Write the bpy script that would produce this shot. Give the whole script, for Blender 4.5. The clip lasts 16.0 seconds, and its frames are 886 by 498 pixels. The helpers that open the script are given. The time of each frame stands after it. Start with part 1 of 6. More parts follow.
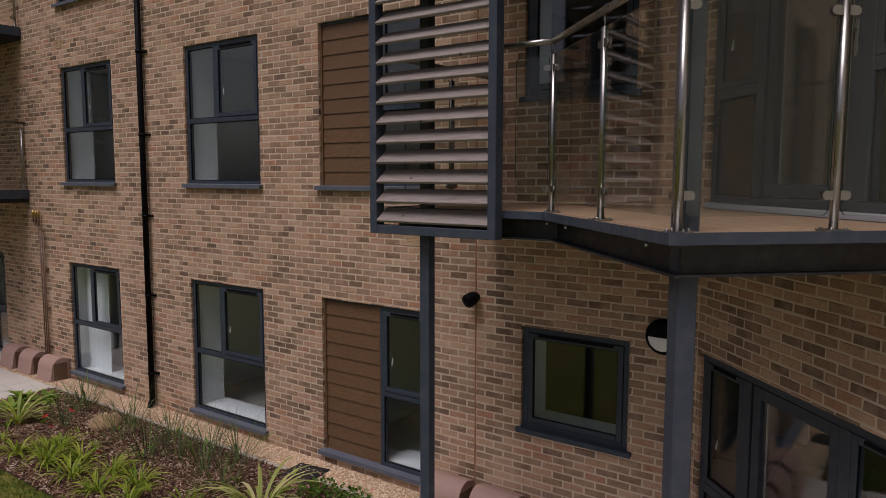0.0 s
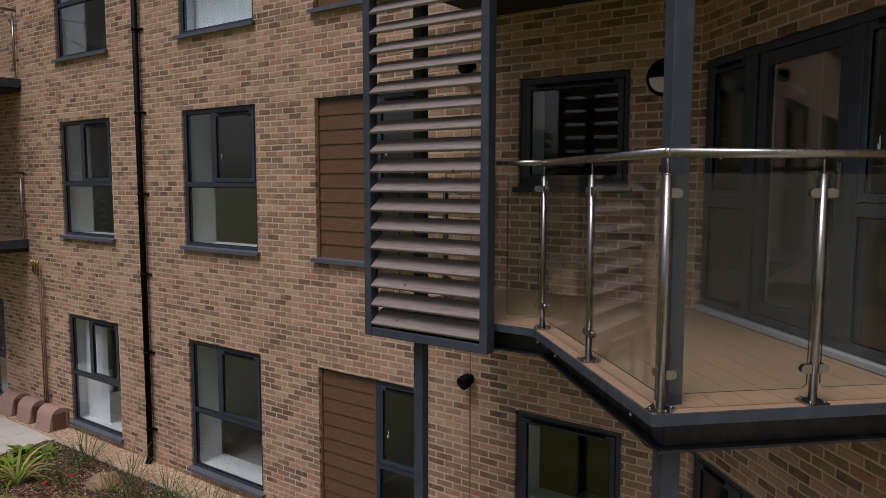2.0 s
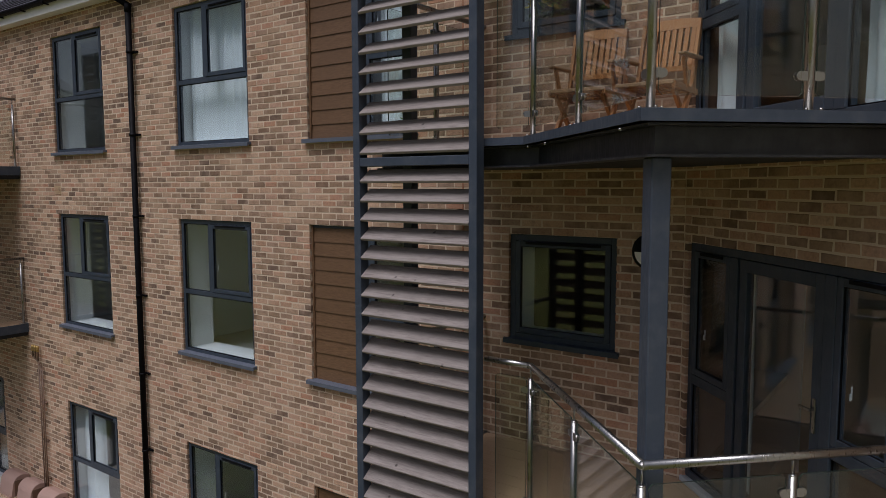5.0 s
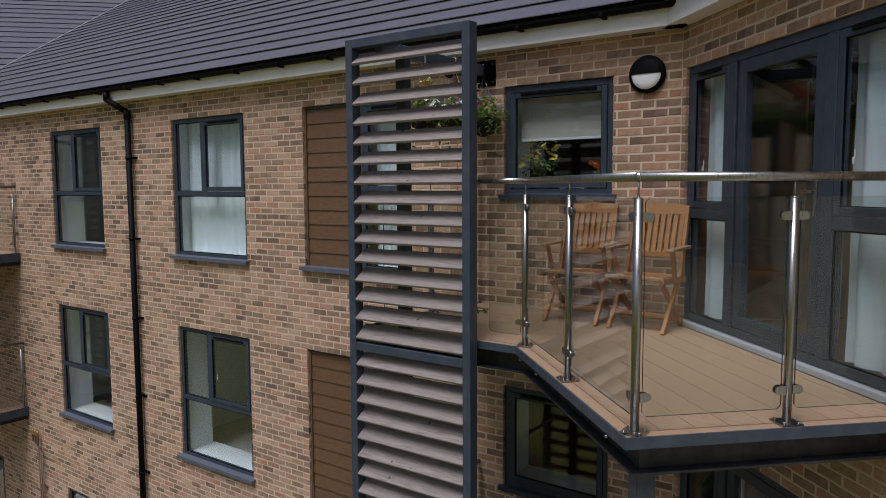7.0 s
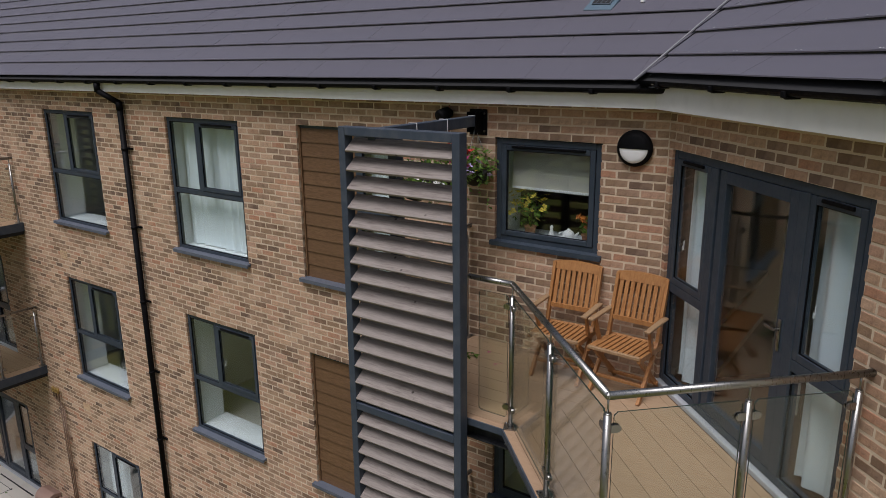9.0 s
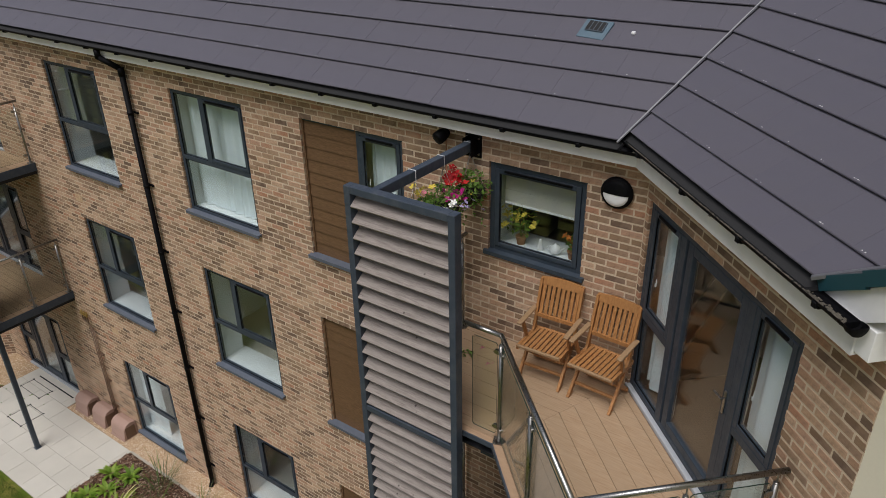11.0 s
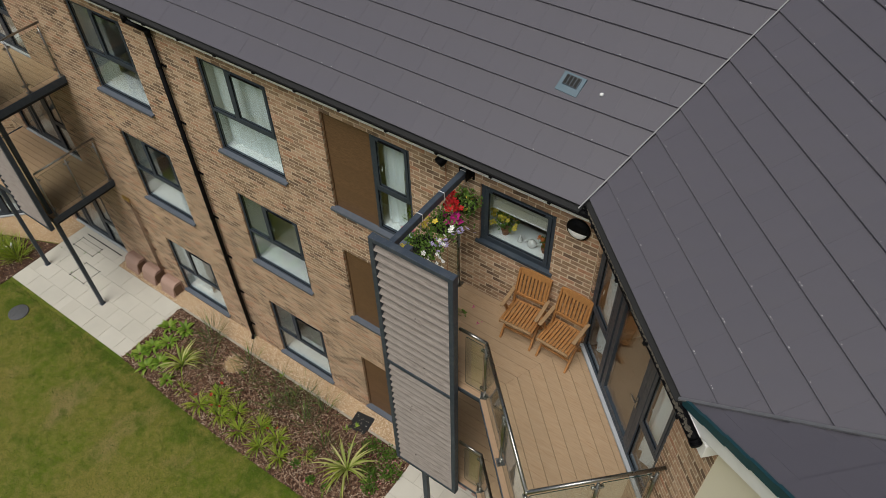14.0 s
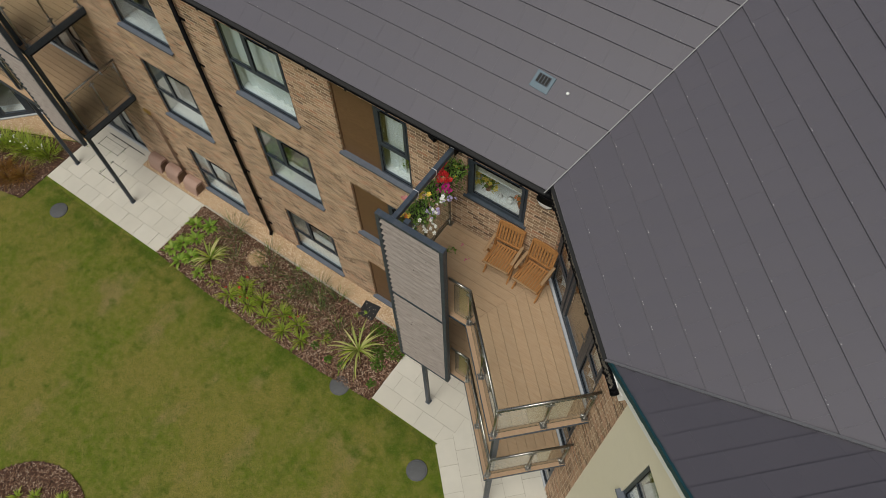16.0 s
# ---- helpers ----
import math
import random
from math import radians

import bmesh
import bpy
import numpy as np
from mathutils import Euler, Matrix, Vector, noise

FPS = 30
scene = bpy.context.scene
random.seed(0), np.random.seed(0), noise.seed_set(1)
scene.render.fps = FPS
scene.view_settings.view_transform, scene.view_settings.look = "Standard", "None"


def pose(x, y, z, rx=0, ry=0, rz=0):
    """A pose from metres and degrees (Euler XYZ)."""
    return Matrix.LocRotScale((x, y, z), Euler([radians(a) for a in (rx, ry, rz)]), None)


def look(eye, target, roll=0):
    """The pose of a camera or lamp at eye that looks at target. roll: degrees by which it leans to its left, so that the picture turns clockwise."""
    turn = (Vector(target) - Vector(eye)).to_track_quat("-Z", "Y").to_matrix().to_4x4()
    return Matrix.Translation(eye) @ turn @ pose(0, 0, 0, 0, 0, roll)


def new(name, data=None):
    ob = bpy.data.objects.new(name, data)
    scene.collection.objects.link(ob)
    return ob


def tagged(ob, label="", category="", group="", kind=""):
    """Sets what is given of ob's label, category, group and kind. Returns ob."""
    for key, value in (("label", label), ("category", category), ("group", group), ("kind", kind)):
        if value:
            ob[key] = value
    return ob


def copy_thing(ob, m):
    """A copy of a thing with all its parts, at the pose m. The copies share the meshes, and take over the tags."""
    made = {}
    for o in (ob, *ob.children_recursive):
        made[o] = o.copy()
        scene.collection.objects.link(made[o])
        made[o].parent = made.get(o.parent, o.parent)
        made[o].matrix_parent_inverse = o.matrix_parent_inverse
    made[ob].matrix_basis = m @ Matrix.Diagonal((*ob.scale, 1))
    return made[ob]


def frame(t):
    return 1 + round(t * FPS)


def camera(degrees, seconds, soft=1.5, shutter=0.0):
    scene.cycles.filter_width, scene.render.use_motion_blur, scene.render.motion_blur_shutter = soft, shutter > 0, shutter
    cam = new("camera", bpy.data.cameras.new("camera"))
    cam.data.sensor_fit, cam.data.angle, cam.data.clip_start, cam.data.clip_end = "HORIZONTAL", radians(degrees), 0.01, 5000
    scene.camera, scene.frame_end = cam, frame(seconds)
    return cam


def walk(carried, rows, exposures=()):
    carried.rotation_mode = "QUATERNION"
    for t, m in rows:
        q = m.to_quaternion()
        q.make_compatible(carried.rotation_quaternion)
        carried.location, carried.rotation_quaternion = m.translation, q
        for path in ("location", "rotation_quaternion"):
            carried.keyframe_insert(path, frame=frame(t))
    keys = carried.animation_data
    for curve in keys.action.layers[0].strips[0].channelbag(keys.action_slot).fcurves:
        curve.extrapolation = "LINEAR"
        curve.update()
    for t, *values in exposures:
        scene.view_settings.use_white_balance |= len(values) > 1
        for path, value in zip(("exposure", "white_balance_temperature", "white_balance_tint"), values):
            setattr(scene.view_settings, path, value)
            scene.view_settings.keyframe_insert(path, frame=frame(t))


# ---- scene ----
cam = camera(63.3, 16.0, soft=0.8)
PATH = [
    (0, (1.778, -6.118, 3.538), (0.606, -4.509, 3.338), 0.1),
    (0.5, (1.795, -6.1, 3.697), (0.622, -4.491, 3.508), 0.3),
    (1, (1.803, -6.104, 3.908), (0.631, -4.494, 3.721), 0.3),
    (1.5, (1.816, -6.113, 4.126), (0.646, -4.502, 3.939), 0.2),
    (2, (1.824, -6.103, 4.353), (0.653, -4.492, 4.165), 0.1),
    (2.5, (1.829, -6.093, 4.579), (0.658, -4.482, 4.39), 0.1),
    (3, (1.832, -6.086, 4.801), (0.661, -4.476, 4.613), 0.0),
    (3.5, (1.843, -6.103, 5.029), (0.674, -4.491, 4.841), 0.0),
    (6, (1.921, -6.038, 6.485), (0.75, -4.427, 6.312), -0.2),
    (6.5, (1.926, -6.044, 6.883), (0.757, -4.431, 6.711), -0.2),
    (7, (1.921, -6.041, 7.298), (0.754, -4.426, 7.126), -0.3),
    (7.5, (1.922, -6.08, 7.709), (0.763, -4.461, 7.524), -0.4),
    (8, (1.947, -6.047, 8.119), (0.791, -4.439, 7.84), -0.4),
    (8.5, (1.97, -6.051, 8.546), (0.827, -4.459, 8.149), -0.5),
    (9, (1.986, -6.035, 9.0), (0.857, -4.465, 8.488), -0.6),
    (9.5, (2.001, -6.023, 9.453), (0.889, -4.48, 8.836), -0.7),
    (12, (2.016, -5.969, 11.985), (1.042, -4.627, 10.867), -1.3),
    (12.5, (2.017, -5.95, 12.566), (1.08, -4.662, 11.356), -1.4),
    (13, (1.997, -5.944, 13.155), (1.101, -4.713, 11.859), -1.3),
    (13.5, (1.979, -5.935, 13.787), (1.127, -4.764, 12.407), -1.3),
    (14, (1.948, -5.886, 14.451), (1.146, -4.784, 12.988), -1.4),
    (14.5, (1.93, -5.836, 15.11), (1.176, -4.803, 13.572), -1.5),
    (15, (1.922, -5.748, 15.777), (1.22, -4.793, 14.166), -1.7),
    (15.5, (1.935, -5.664, 16.467), (1.289, -4.793, 14.787), -2.0),
    (16, (1.949, -5.607, 17.172), (1.358, -4.816, 15.433), -2.2),
]
walk(cam, [(t, look(eye, target, roll)) for t, eye, target, roll in PATH],
     [(0, -0.38, 6520, 24), (3.7, -0.29, 6180, 20), (6.5, -0.06, 5950, 17), (8, 0.02, 6100, 16), (9.7, 0.02, 6320, 14), (12.2, 0.0, 6480, 8), (16, -0.11, 6850, 5)])

# ---- light ----
SUN_EL, SUN_AZ = 63.0, 176.0
world = bpy.data.worlds.new("overcast_sky")
scene.world = world
world.use_nodes = True
wt = world.node_tree
sky = wt.nodes.new("ShaderNodeTexSky")
sky.sky_type = "NISHITA"
sky.sun_disc = False
sky.sun_elevation = radians(SUN_EL)
sky.sun_rotation = radians(SUN_AZ)
sky.air_density, sky.dust_density, sky.ozone_density = 1.0, 4.0, 0.6
grey = wt.nodes.new("ShaderNodeHueSaturation")
grey.inputs["Saturation"].default_value = 0.68
wt.links.new(sky.outputs[0], grey.inputs["Color"])
# an overcast sky: far brighter overhead than at the horizon
wc, ws, wm, wx = (wt.nodes.new(k) for k in ("ShaderNodeTexCoord", "ShaderNodeSeparateXYZ", "ShaderNodeMath", "ShaderNodeVectorMath"))
wm.operation, wm.inputs[1].default_value, wm.inputs[2].default_value, wm.use_clamp = "MULTIPLY_ADD", 0.10, 0.90, True
wx.operation = "SCALE"
wt.links.new(wc.outputs["Generated"], ws.inputs[0])
wp = wt.nodes.new("ShaderNodeMath")
wp.operation, wp.inputs[1].default_value, wp.use_clamp = "POWER", 1.9, True
wt.links.new(ws.outputs[2], wp.inputs[0])
wt.links.new(wp.outputs[0], wm.inputs[0])
wt.links.new(grey.outputs[0], wx.inputs[0])
wt.links.new(wm.outputs[0], wx.inputs["Scale"])
wt.links.new(wx.outputs[0], wt.nodes["Background"].inputs[0])
wt.nodes["Background"].inputs[1].default_value = 0.072
sun_data = bpy.data.lights.new("sun", "SUN")
sun_data.energy, sun_data.angle, sun_data.color = 2.4, radians(34), (1.0, 0.98, 0.955)
sun = new("sun", sun_data)
sun.matrix_world = look((0, 0, 30), (0 - 10 * math.sin(radians(SUN_AZ)), 0 - 10 * math.cos(radians(SUN_AZ)), 30 - 10 * math.tan(radians(SUN_EL))))


# ---- material kit ----
class Nodes:
    """A node material with a Principled shader, and short ways to add nodes."""

    def __init__(self, name, rough=0.6, metal=0.0, spec=0.5):
        self.m = bpy.data.materials.new(name)
        self.m.use_nodes = True
        self.t = self.m.node_tree
        self.p = self.t.nodes["Principled BSDF"]
        self.p.inputs["Roughness"].default_value = rough
        self.p.inputs["Metallic"].default_value = metal
        self.p.inputs["Specular IOR Level"].default_value = spec

    def add(self, kind, **sockets):
        n = self.t.nodes.new(kind)
        for k, v in sockets.items():
            self.put(n.inputs[k.replace("_", " ")], v)
        return n

    def put(self, socket, v):
        if isinstance(v, bpy.types.NodeSocket):
            self.t.links.new(v, socket)
        else:
            socket.default_value = v

    def coords(self, scale=(1, 1, 1), kind="Object"):
        c = self.add("ShaderNodeTexCoord")
        m = self.add("ShaderNodeMapping")
        self.t.links.new(c.outputs[kind], m.inputs["Vector"])
        m.inputs["Scale"].default_value = scale
        return m.outputs[0]

    def noise(self, scale, detail=4.0, vec=None, rough=0.55):
        n = self.add("ShaderNodeTexNoise", Scale=scale, Detail=detail, Roughness=rough)
        if vec is not None:
            self.t.links.new(vec, n.inputs["Vector"])
        return n.outputs[0]

    def ramp(self, fac, stops, constant=False):
        r = self.add("ShaderNodeValToRGB")
        if constant:
            r.color_ramp.interpolation = "CONSTANT"
        els = r.color_ramp.elements
        while len(els) < len(stops):
            els.new(0.5)
        for e, (at, c) in zip(els, stops):
            e.position = at
            e.color = (*c, 1) if len(c) == 3 else (c[0], c[0], c[0], 1)
        self.put(r.inputs[0], fac)
        return r.outputs[0]

    def mix(self, fac, a, b, blend="MIX"):
        n = self.t.nodes.new("ShaderNodeMix")
        n.data_type, n.blend_type = "RGBA", blend
        self.put(n.inputs[0], fac)
        for s, v in ((n.inputs[6], a), (n.inputs[7], b)):
            self.put(s, (*v, 1) if isinstance(v, tuple) and len(v) == 3 else v)
        return n.outputs[2]

    def math(self, op, a, b=0.5):
        n = self.t.nodes.new("ShaderNodeMath")
        n.operation = op
        self.put(n.inputs[0], a)
        self.put(n.inputs[1], b)
        return n.outputs[0]

    def island(self):
        return self.add("ShaderNodeNewGeometry").outputs["Random Per Island"]

    def each(self):
        return self.add("ShaderNodeObjectInfo").outputs["Random"]

    def color(self, c):
        self.put(self.p.inputs["Base Color"], (*c, 1) if isinstance(c, tuple) and len(c) == 3 else c)
        return self

    def bump(self, height, strength=0.3, distance=0.01):
        b = self.add("ShaderNodeBump", Strength=strength, Distance=distance)
        self.put(b.inputs["Height"], height)
        self.t.links.new(b.outputs[0], self.p.inputs["Normal"])
        return self

    def roughness(self, v):
        self.put(self.p.inputs["Roughness"], v)
        return self


def brick_material(name, single):
    n = Nodes(name, 0.88, spec=0.25)
    r = n.each() if single else n.island()
    base = n.ramp(r, [(0.0, (0.165, 0.108, 0.066)), (0.10, (0.42, 0.262, 0.165)), (0.22, (0.27, 0.185, 0.112)), (0.34, (0.50, 0.335, 0.215)), (0.44, (0.30, 0.205, 0.135)),
                      (0.54, (0.545, 0.385, 0.26)), (0.62, (0.21, 0.145, 0.094)), (0.71, (0.49, 0.31, 0.21)), (0.80, (0.37, 0.255, 0.165)), (0.88, (0.43, 0.225, 0.135)), (0.94, (0.12, 0.086, 0.060))], True)
    fine = n.noise(55, 6, n.coords())
    broad = n.noise(7, 3, n.coords())
    spot = n.noise(19, 5, n.coords(), 0.7)
    c = n.mix(n.ramp(fine, [(0.35, (0.0,)), (0.7, (0.6,))]), base, n.mix(0.65, base, (0.13, 0.082, 0.055)))
    c = n.mix(n.ramp(spot, [(0.5, (0.0,)), (0.68, (0.75,))]), c, n.mix(0.6, base, (0.085, 0.06, 0.045)))
    c = n.mix(n.ramp(broad, [(0.45, (0.0,)), (0.75, (0.4,))]), c, (0.50, 0.36, 0.265))
    large = n.noise(0.55, 3, n.coords())
    c = n.mix(n.ramp(large, [(0.3, (0.2,)), (0.7, (0.0,))]), c, (0.40, 0.24, 0.17))
    # areas laid with paler bricks
    c = n.mix(n.ramp(n.noise(1.4, 5, n.coords(), 0.65), [(0.5, (0.0,)), (0.66, (0.5,))]), c, (0.50, 0.355, 0.235))
    # lime bloom in pale patches
    c = n.mix(n.ramp(n.noise(3.1, 5, n.coords()), [(0.66, (0.0,)), (0.8, (0.22,))]), c, (0.55, 0.47, 0.40))
    c = n.mix(1.0, c, (1.06, 1.04, 1.04), "MULTIPLY")
    n.color(c).bump(n.mix(0.5, fine, spot), 0.7, 0.008)
    return n.m


def mortar_material():
    n = Nodes("mortar", 0.95, spec=0.1)
    f = n.noise(120, 4, n.coords())
    g = n.noise(2.0, 3, n.coords())
    n.color(n.mix(g, n.mix(f, (0.52, 0.41, 0.29), (0.62, 0.50, 0.37)), n.mix(f, (0.54, 0.44, 0.325), (0.645, 0.53, 0.405)))).bump(f, 0.4, 0.003)
    return n.m


def painted(name, c, rough=0.45, dirt=0.12, spec=0.5, metal=0.0):
    """Powder-coated or painted: a plain colour with faint uneven gloss and dust."""
    n = Nodes(name, rough, metal, spec)
    f = n.noise(9, 5, n.coords())
    s = n.noise(60, 3, n.coords((1, 1, 0.25)))
    dust = tuple(min(1.0, 0.55 * x + 0.12) for x in c)
    n.color(n.mix(n.ramp(f, [(0.45, (0.0,)), (0.8, (dirt * 3,))]), c, dust))
    n.roughness(n.ramp(s, [(0.3, (rough - 0.08,)), (0.7, (min(1, rough + 0.12),))])).bump(s, 0.04, 0.002)
    return n.m


def wood(name, dark, light, rough=0.6, grain=(1, 1, 1), weather=None, per="island", knots=0.0):
    n = Nodes(name, rough, spec=0.35)
    v = n.coords(grain)
    r = n.island() if per == "island" else n.each()
    shift = n.add("ShaderNodeVectorMath")
    shift.operation = "ADD"
    n.t.links.new(v, shift.inputs[0])
    comb = n.add("ShaderNodeCombineXYZ")
    for k in range(3):
        n.t.links.new(n.math("MULTIPLY", r, 17.0 + 7 * k), comb.inputs[k])
    n.t.links.new(comb.outputs[0], shift.inputs[1])
    g = n.noise(5, 7, shift.outputs[0], 0.62)
    f = n.noise(24, 4, shift.outputs[0])
    c = n.mix(n.ramp(g, [(0.3, (0.0,)), (0.7, (1.0,))]), dark, light)
    c = n.mix(n.math("MULTIPLY", f, 0.35), c, dark)
    c = n.mix(n.math("MULTIPLY", r, 0.5), c, tuple(0.6 * x for x in light))
    if weather:
        w = n.noise(3.0, 5, shift.outputs[0])
        c = n.mix(n.ramp(w, [(0.35, (0.0,)), (0.7, (0.75,))]), c, weather)
    if knots:
        vo = n.add("ShaderNodeTexVoronoi", Scale=knots)
        off = n.add("ShaderNodeVectorMath")
        off.operation = "ADD"
        n.t.links.new(n.coords(), off.inputs[0])
        n.t.links.new(comb.outputs[0], off.inputs[1])
        n.t.links.new(off.outputs[0], vo.inputs["Vector"])
        c = n.mix(n.ramp(vo.outputs["Distance"], [(0.04, (0.9,)), (0.085, (0.0,))]), c, tuple(0.4 * x for x in dark))
    n.color(c).bump(n.mix(0.5, g, f), 0.25, 0.004)
    return n.m


def plain(name, c, rough=0.7, var=0.15, scale=20.0, bump=0.1, spec=0.4):
    n = Nodes(name, rough, spec=spec)
    f = n.noise(scale, 5, n.coords())
    g = n.noise(scale / 9, 3, n.coords())
    lo, hi = tuple(x * (1 - var) for x in c), tuple(min(1, x * (1 + var)) for x in c)
    n.color(n.mix(n.mix(0.5, f, g), lo, hi)).bump(f, bump, 0.004)
    return n.m


def pane_glass(name, tint=(1, 1, 1), base=0.045):
    """A thin pane: sees through, with a clear reflection by angle."""
    m = bpy.data.materials.new(name)
    m.use_nodes = True
    t = m.node_tree
    t.nodes.clear()
    out, mx = t.nodes.new("ShaderNodeOutputMaterial"), t.nodes.new("ShaderNodeMixShader")
    tr, gl = t.nodes.new("ShaderNodeBsdfTransparent"), t.nodes.new("ShaderNodeBsdfGlossy")
    lw, pw, ma = t.nodes.new("ShaderNodeLayerWeight"), t.nodes.new("ShaderNodeMath"), t.nodes.new("ShaderNodeMath")
    tr.inputs[0].default_value = (*tint, 1)
    gl.inputs["Roughness"].default_value = 0.01
    lw.inputs[0].default_value = 0.5
    pw.operation, pw.inputs[1].default_value = "POWER", 4.0
    ma.operation, ma.inputs[1].default_value, ma.inputs[2].default_value = "MULTIPLY_ADD", 0.9, base
    t.links.new(lw.outputs["Facing"], pw.inputs[0])
    t.links.new(pw.outputs[0], ma.inputs[0])
    t.links.new(ma.outputs[0], mx.inputs[0])
    t.links.new(tr.outputs[0], mx.inputs[1])
    t.links.new(gl.outputs[0], mx.inputs[2])
    t.links.new(mx.outputs[0], out.inputs[0])
    return m


def leaf_material(name, a, b, c=None, rough=0.5):
    n = Nodes(name, rough, spec=0.35)
    r = n.island()
    col = n.ramp(r, [(0.0, a), (0.6, b), (1.0, c or b)])
    f = n.noise(14, 3, n.coords())
    n.color(n.mix(n.math("MULTIPLY", f, 0.3), col, tuple(0.55 * x for x in a)))
    n.p.inputs["Subsurface Weight"].default_value = 0.0
    tl = n.add("ShaderNodeBsdfTranslucent")
    n.t.links.new(col, tl.inputs[0])
    mx = n.add("ShaderNodeMixShader")
    mx.inputs[0].default_value = 0.4
    n.t.links.new(n.p.outputs[0], mx.inputs[1])
    n.t.links.new(tl.outputs[0], mx.inputs[2])
    n.t.links.new(mx.outputs[0], n.t.nodes["Material Output"].inputs[0])
    return n.m


def tile_material(name, single):
    n = Nodes(name, 0.55, spec=0.5)
    n.p.inputs["Sheen Weight"].default_value = 0.48
    n.p.inputs["Sheen Roughness"].default_value = 0.4
    n.p.inputs["Sheen Tint"].default_value = (0.86, 0.84, 1.0, 1)
    r = n.each() if single else n.island()
    f = n.noise(70, 4, n.coords())
    g = n.noise(1.3, 5, n.coords())
    c = n.mix(r, (0.087, 0.082, 0.104), (0.091, 0.085, 0.107))
    c = n.mix(n.ramp(g, [(0.4, (0.0,)), (0.8, (0.3,))]), c, (0.112, 0.104, 0.126))
    c = n.mix(n.ramp(n.noise(0.5, 4, n.coords((1, 6, 6))), [(0.55, (0.0,)), (0.8, (0.25,))]), c, (0.085, 0.078, 0.08))
    n.color(n.mix(n.math("MULTIPLY", f, 0.25), c, (0.07, 0.062, 0.066))).bump(f, 0.12, 0.003)
    return n.m


def lawn_material():
    n = Nodes("lawn_grass", 0.85, spec=0.15)
    v = n.coords()
    big, mid, fine = n.noise(0.5, 5, v, 0.6), n.noise(1.9, 6, v, 0.66), n.noise(34, 6, v, 0.7)
    c = n.mix(n.ramp(big, [(0.40, (0.0,)), (0.60, (1.0,))]), (0.105, 0.148, 0.012), (0.195, 0.178, 0.038))
    c = n.mix(n.ramp(n.noise(5.5, 5, v, 0.6), [(0.40, (0.5,)), (0.62, (0.0,))]), c, (0.245, 0.205, 0.062))
    # worn straw-brown patches
    c = n.mix(n.ramp(n.noise(0.85, 5, n.coords((1.3, 0.8, 1))), [(0.56, (0.0,)), (0.72, (0.65,))]), c, (0.285, 0.205, 0.105))
    # lusher clumps, mostly in a band along the beds
    sp = n.add("ShaderNodeSeparateXYZ")
    n.t.links.new(v, sp.inputs[0])
    band = n.ramp(n.math("MULTIPLY_ADD", sp.outputs[1], 0.25), [(0.0, (0.0,)), (1.0, (1.0,))])
    band.node.inputs[0].links[0].from_node.inputs[2].default_value = 1.55
    lush = n.math("ADD", mid, n.math("MULTIPLY", n.ramp(band, [(0.62, (0.0,)), (0.92, (1.0,))]), 0.13))
    c = n.mix(n.ramp(lush, [(0.54, (0.0,)), (0.70, (0.85,))]), c, (0.062, 0.112, 0.007))
    c = n.mix(n.ramp(fine, [(0.35, (0.5,)), (0.62, (0.0,))]), c, (0.065, 0.075, 0.014))
    n.color(c).bump(fine, 0.7, 0.03)
    return n.m


M = {}
M["brick"] = brick_material("brick_joined", False)
M["brick_one"] = brick_material("brick_single", True)
M["mortar"] = mortar_material()
M["frame"] = painted("anthracite_frame", (0.033, 0.046, 0.064), 0.42, 0.06, 0.35)
M["steel"] = painted("anthracite_steel", (0.042, 0.055, 0.077), 0.45, 0.10, 0.35)
M["black"] = painted("black_plastic", (0.003, 0.003, 0.004), 0.55, 0.01, 0.10)
# lighter than the frames: sky reflected on the sills is part of this grey
M["sill"] = painted("sky_lit_sill_grey", (0.092, 0.106, 0.135), 0.45, 0.1, 0.4)
M["white"] = painted("white_upvc", (0.84, 0.84, 0.84), 0.4, 0.08)
M["plaster"] = plain("white_plaster", (0.73, 0.75, 0.75), 0.9, 0.04, 6, 0.03)
M["ceiling"] = plain("ceiling_paint", (0.74, 0.73, 0.71), 0.9, 0.04, 5, 0.02)
M["room_boards"] = wood("room_boards", (0.06, 0.038, 0.024), (0.11, 0.072, 0.046), 0.45, (7, 1.2, 1))
M["carpet"] = plain("beige_carpet", (0.50, 0.48, 0.43), 0.95, 0.15, 60, 0.3)
# inner walls coloured near black for the gloom of deep rooms
M["shade_wall"] = plain("shade_dark_inner_wall", (0.055, 0.052, 0.048), 0.9, 0.08, 5, 0.02)
M["clad"] = wood("brown_cladding", (0.105, 0.057, 0.028), (0.195, 0.112, 0.060), 0.5, (2.5, 12, 14), per="each")
M["slat"] = wood("weathered_slat", (0.125, 0.10, 0.088), (0.37, 0.325, 0.295), 0.8, (1.4, 13, 13), (0.27, 0.24, 0.22), per="each", knots=5.0)
M["deck"] = wood("deck_board", (0.27, 0.168, 0.098), (0.50, 0.348, 0.215), 0.62, (1.5, 22, 8), (0.40, 0.292, 0.195), per="each")
M["deck_end"] = wood("deck_trim", (0.30, 0.19, 0.115), (0.45, 0.31, 0.20), 0.6, (2.0, 22, 8), per="each")
M["teak"] = wood("teak", (0.26, 0.105, 0.032), (0.49, 0.245, 0.092), 0.45, (9, 9, 2.2), per="each")
M["teak_grey"] = wood("worn_teak", (0.25, 0.15, 0.075), (0.42, 0.275, 0.155), 0.6, (9, 9, 2.2))
M["glass"] = pane_glass("window_glass", (0.91, 0.955, 0.965), 0.075)
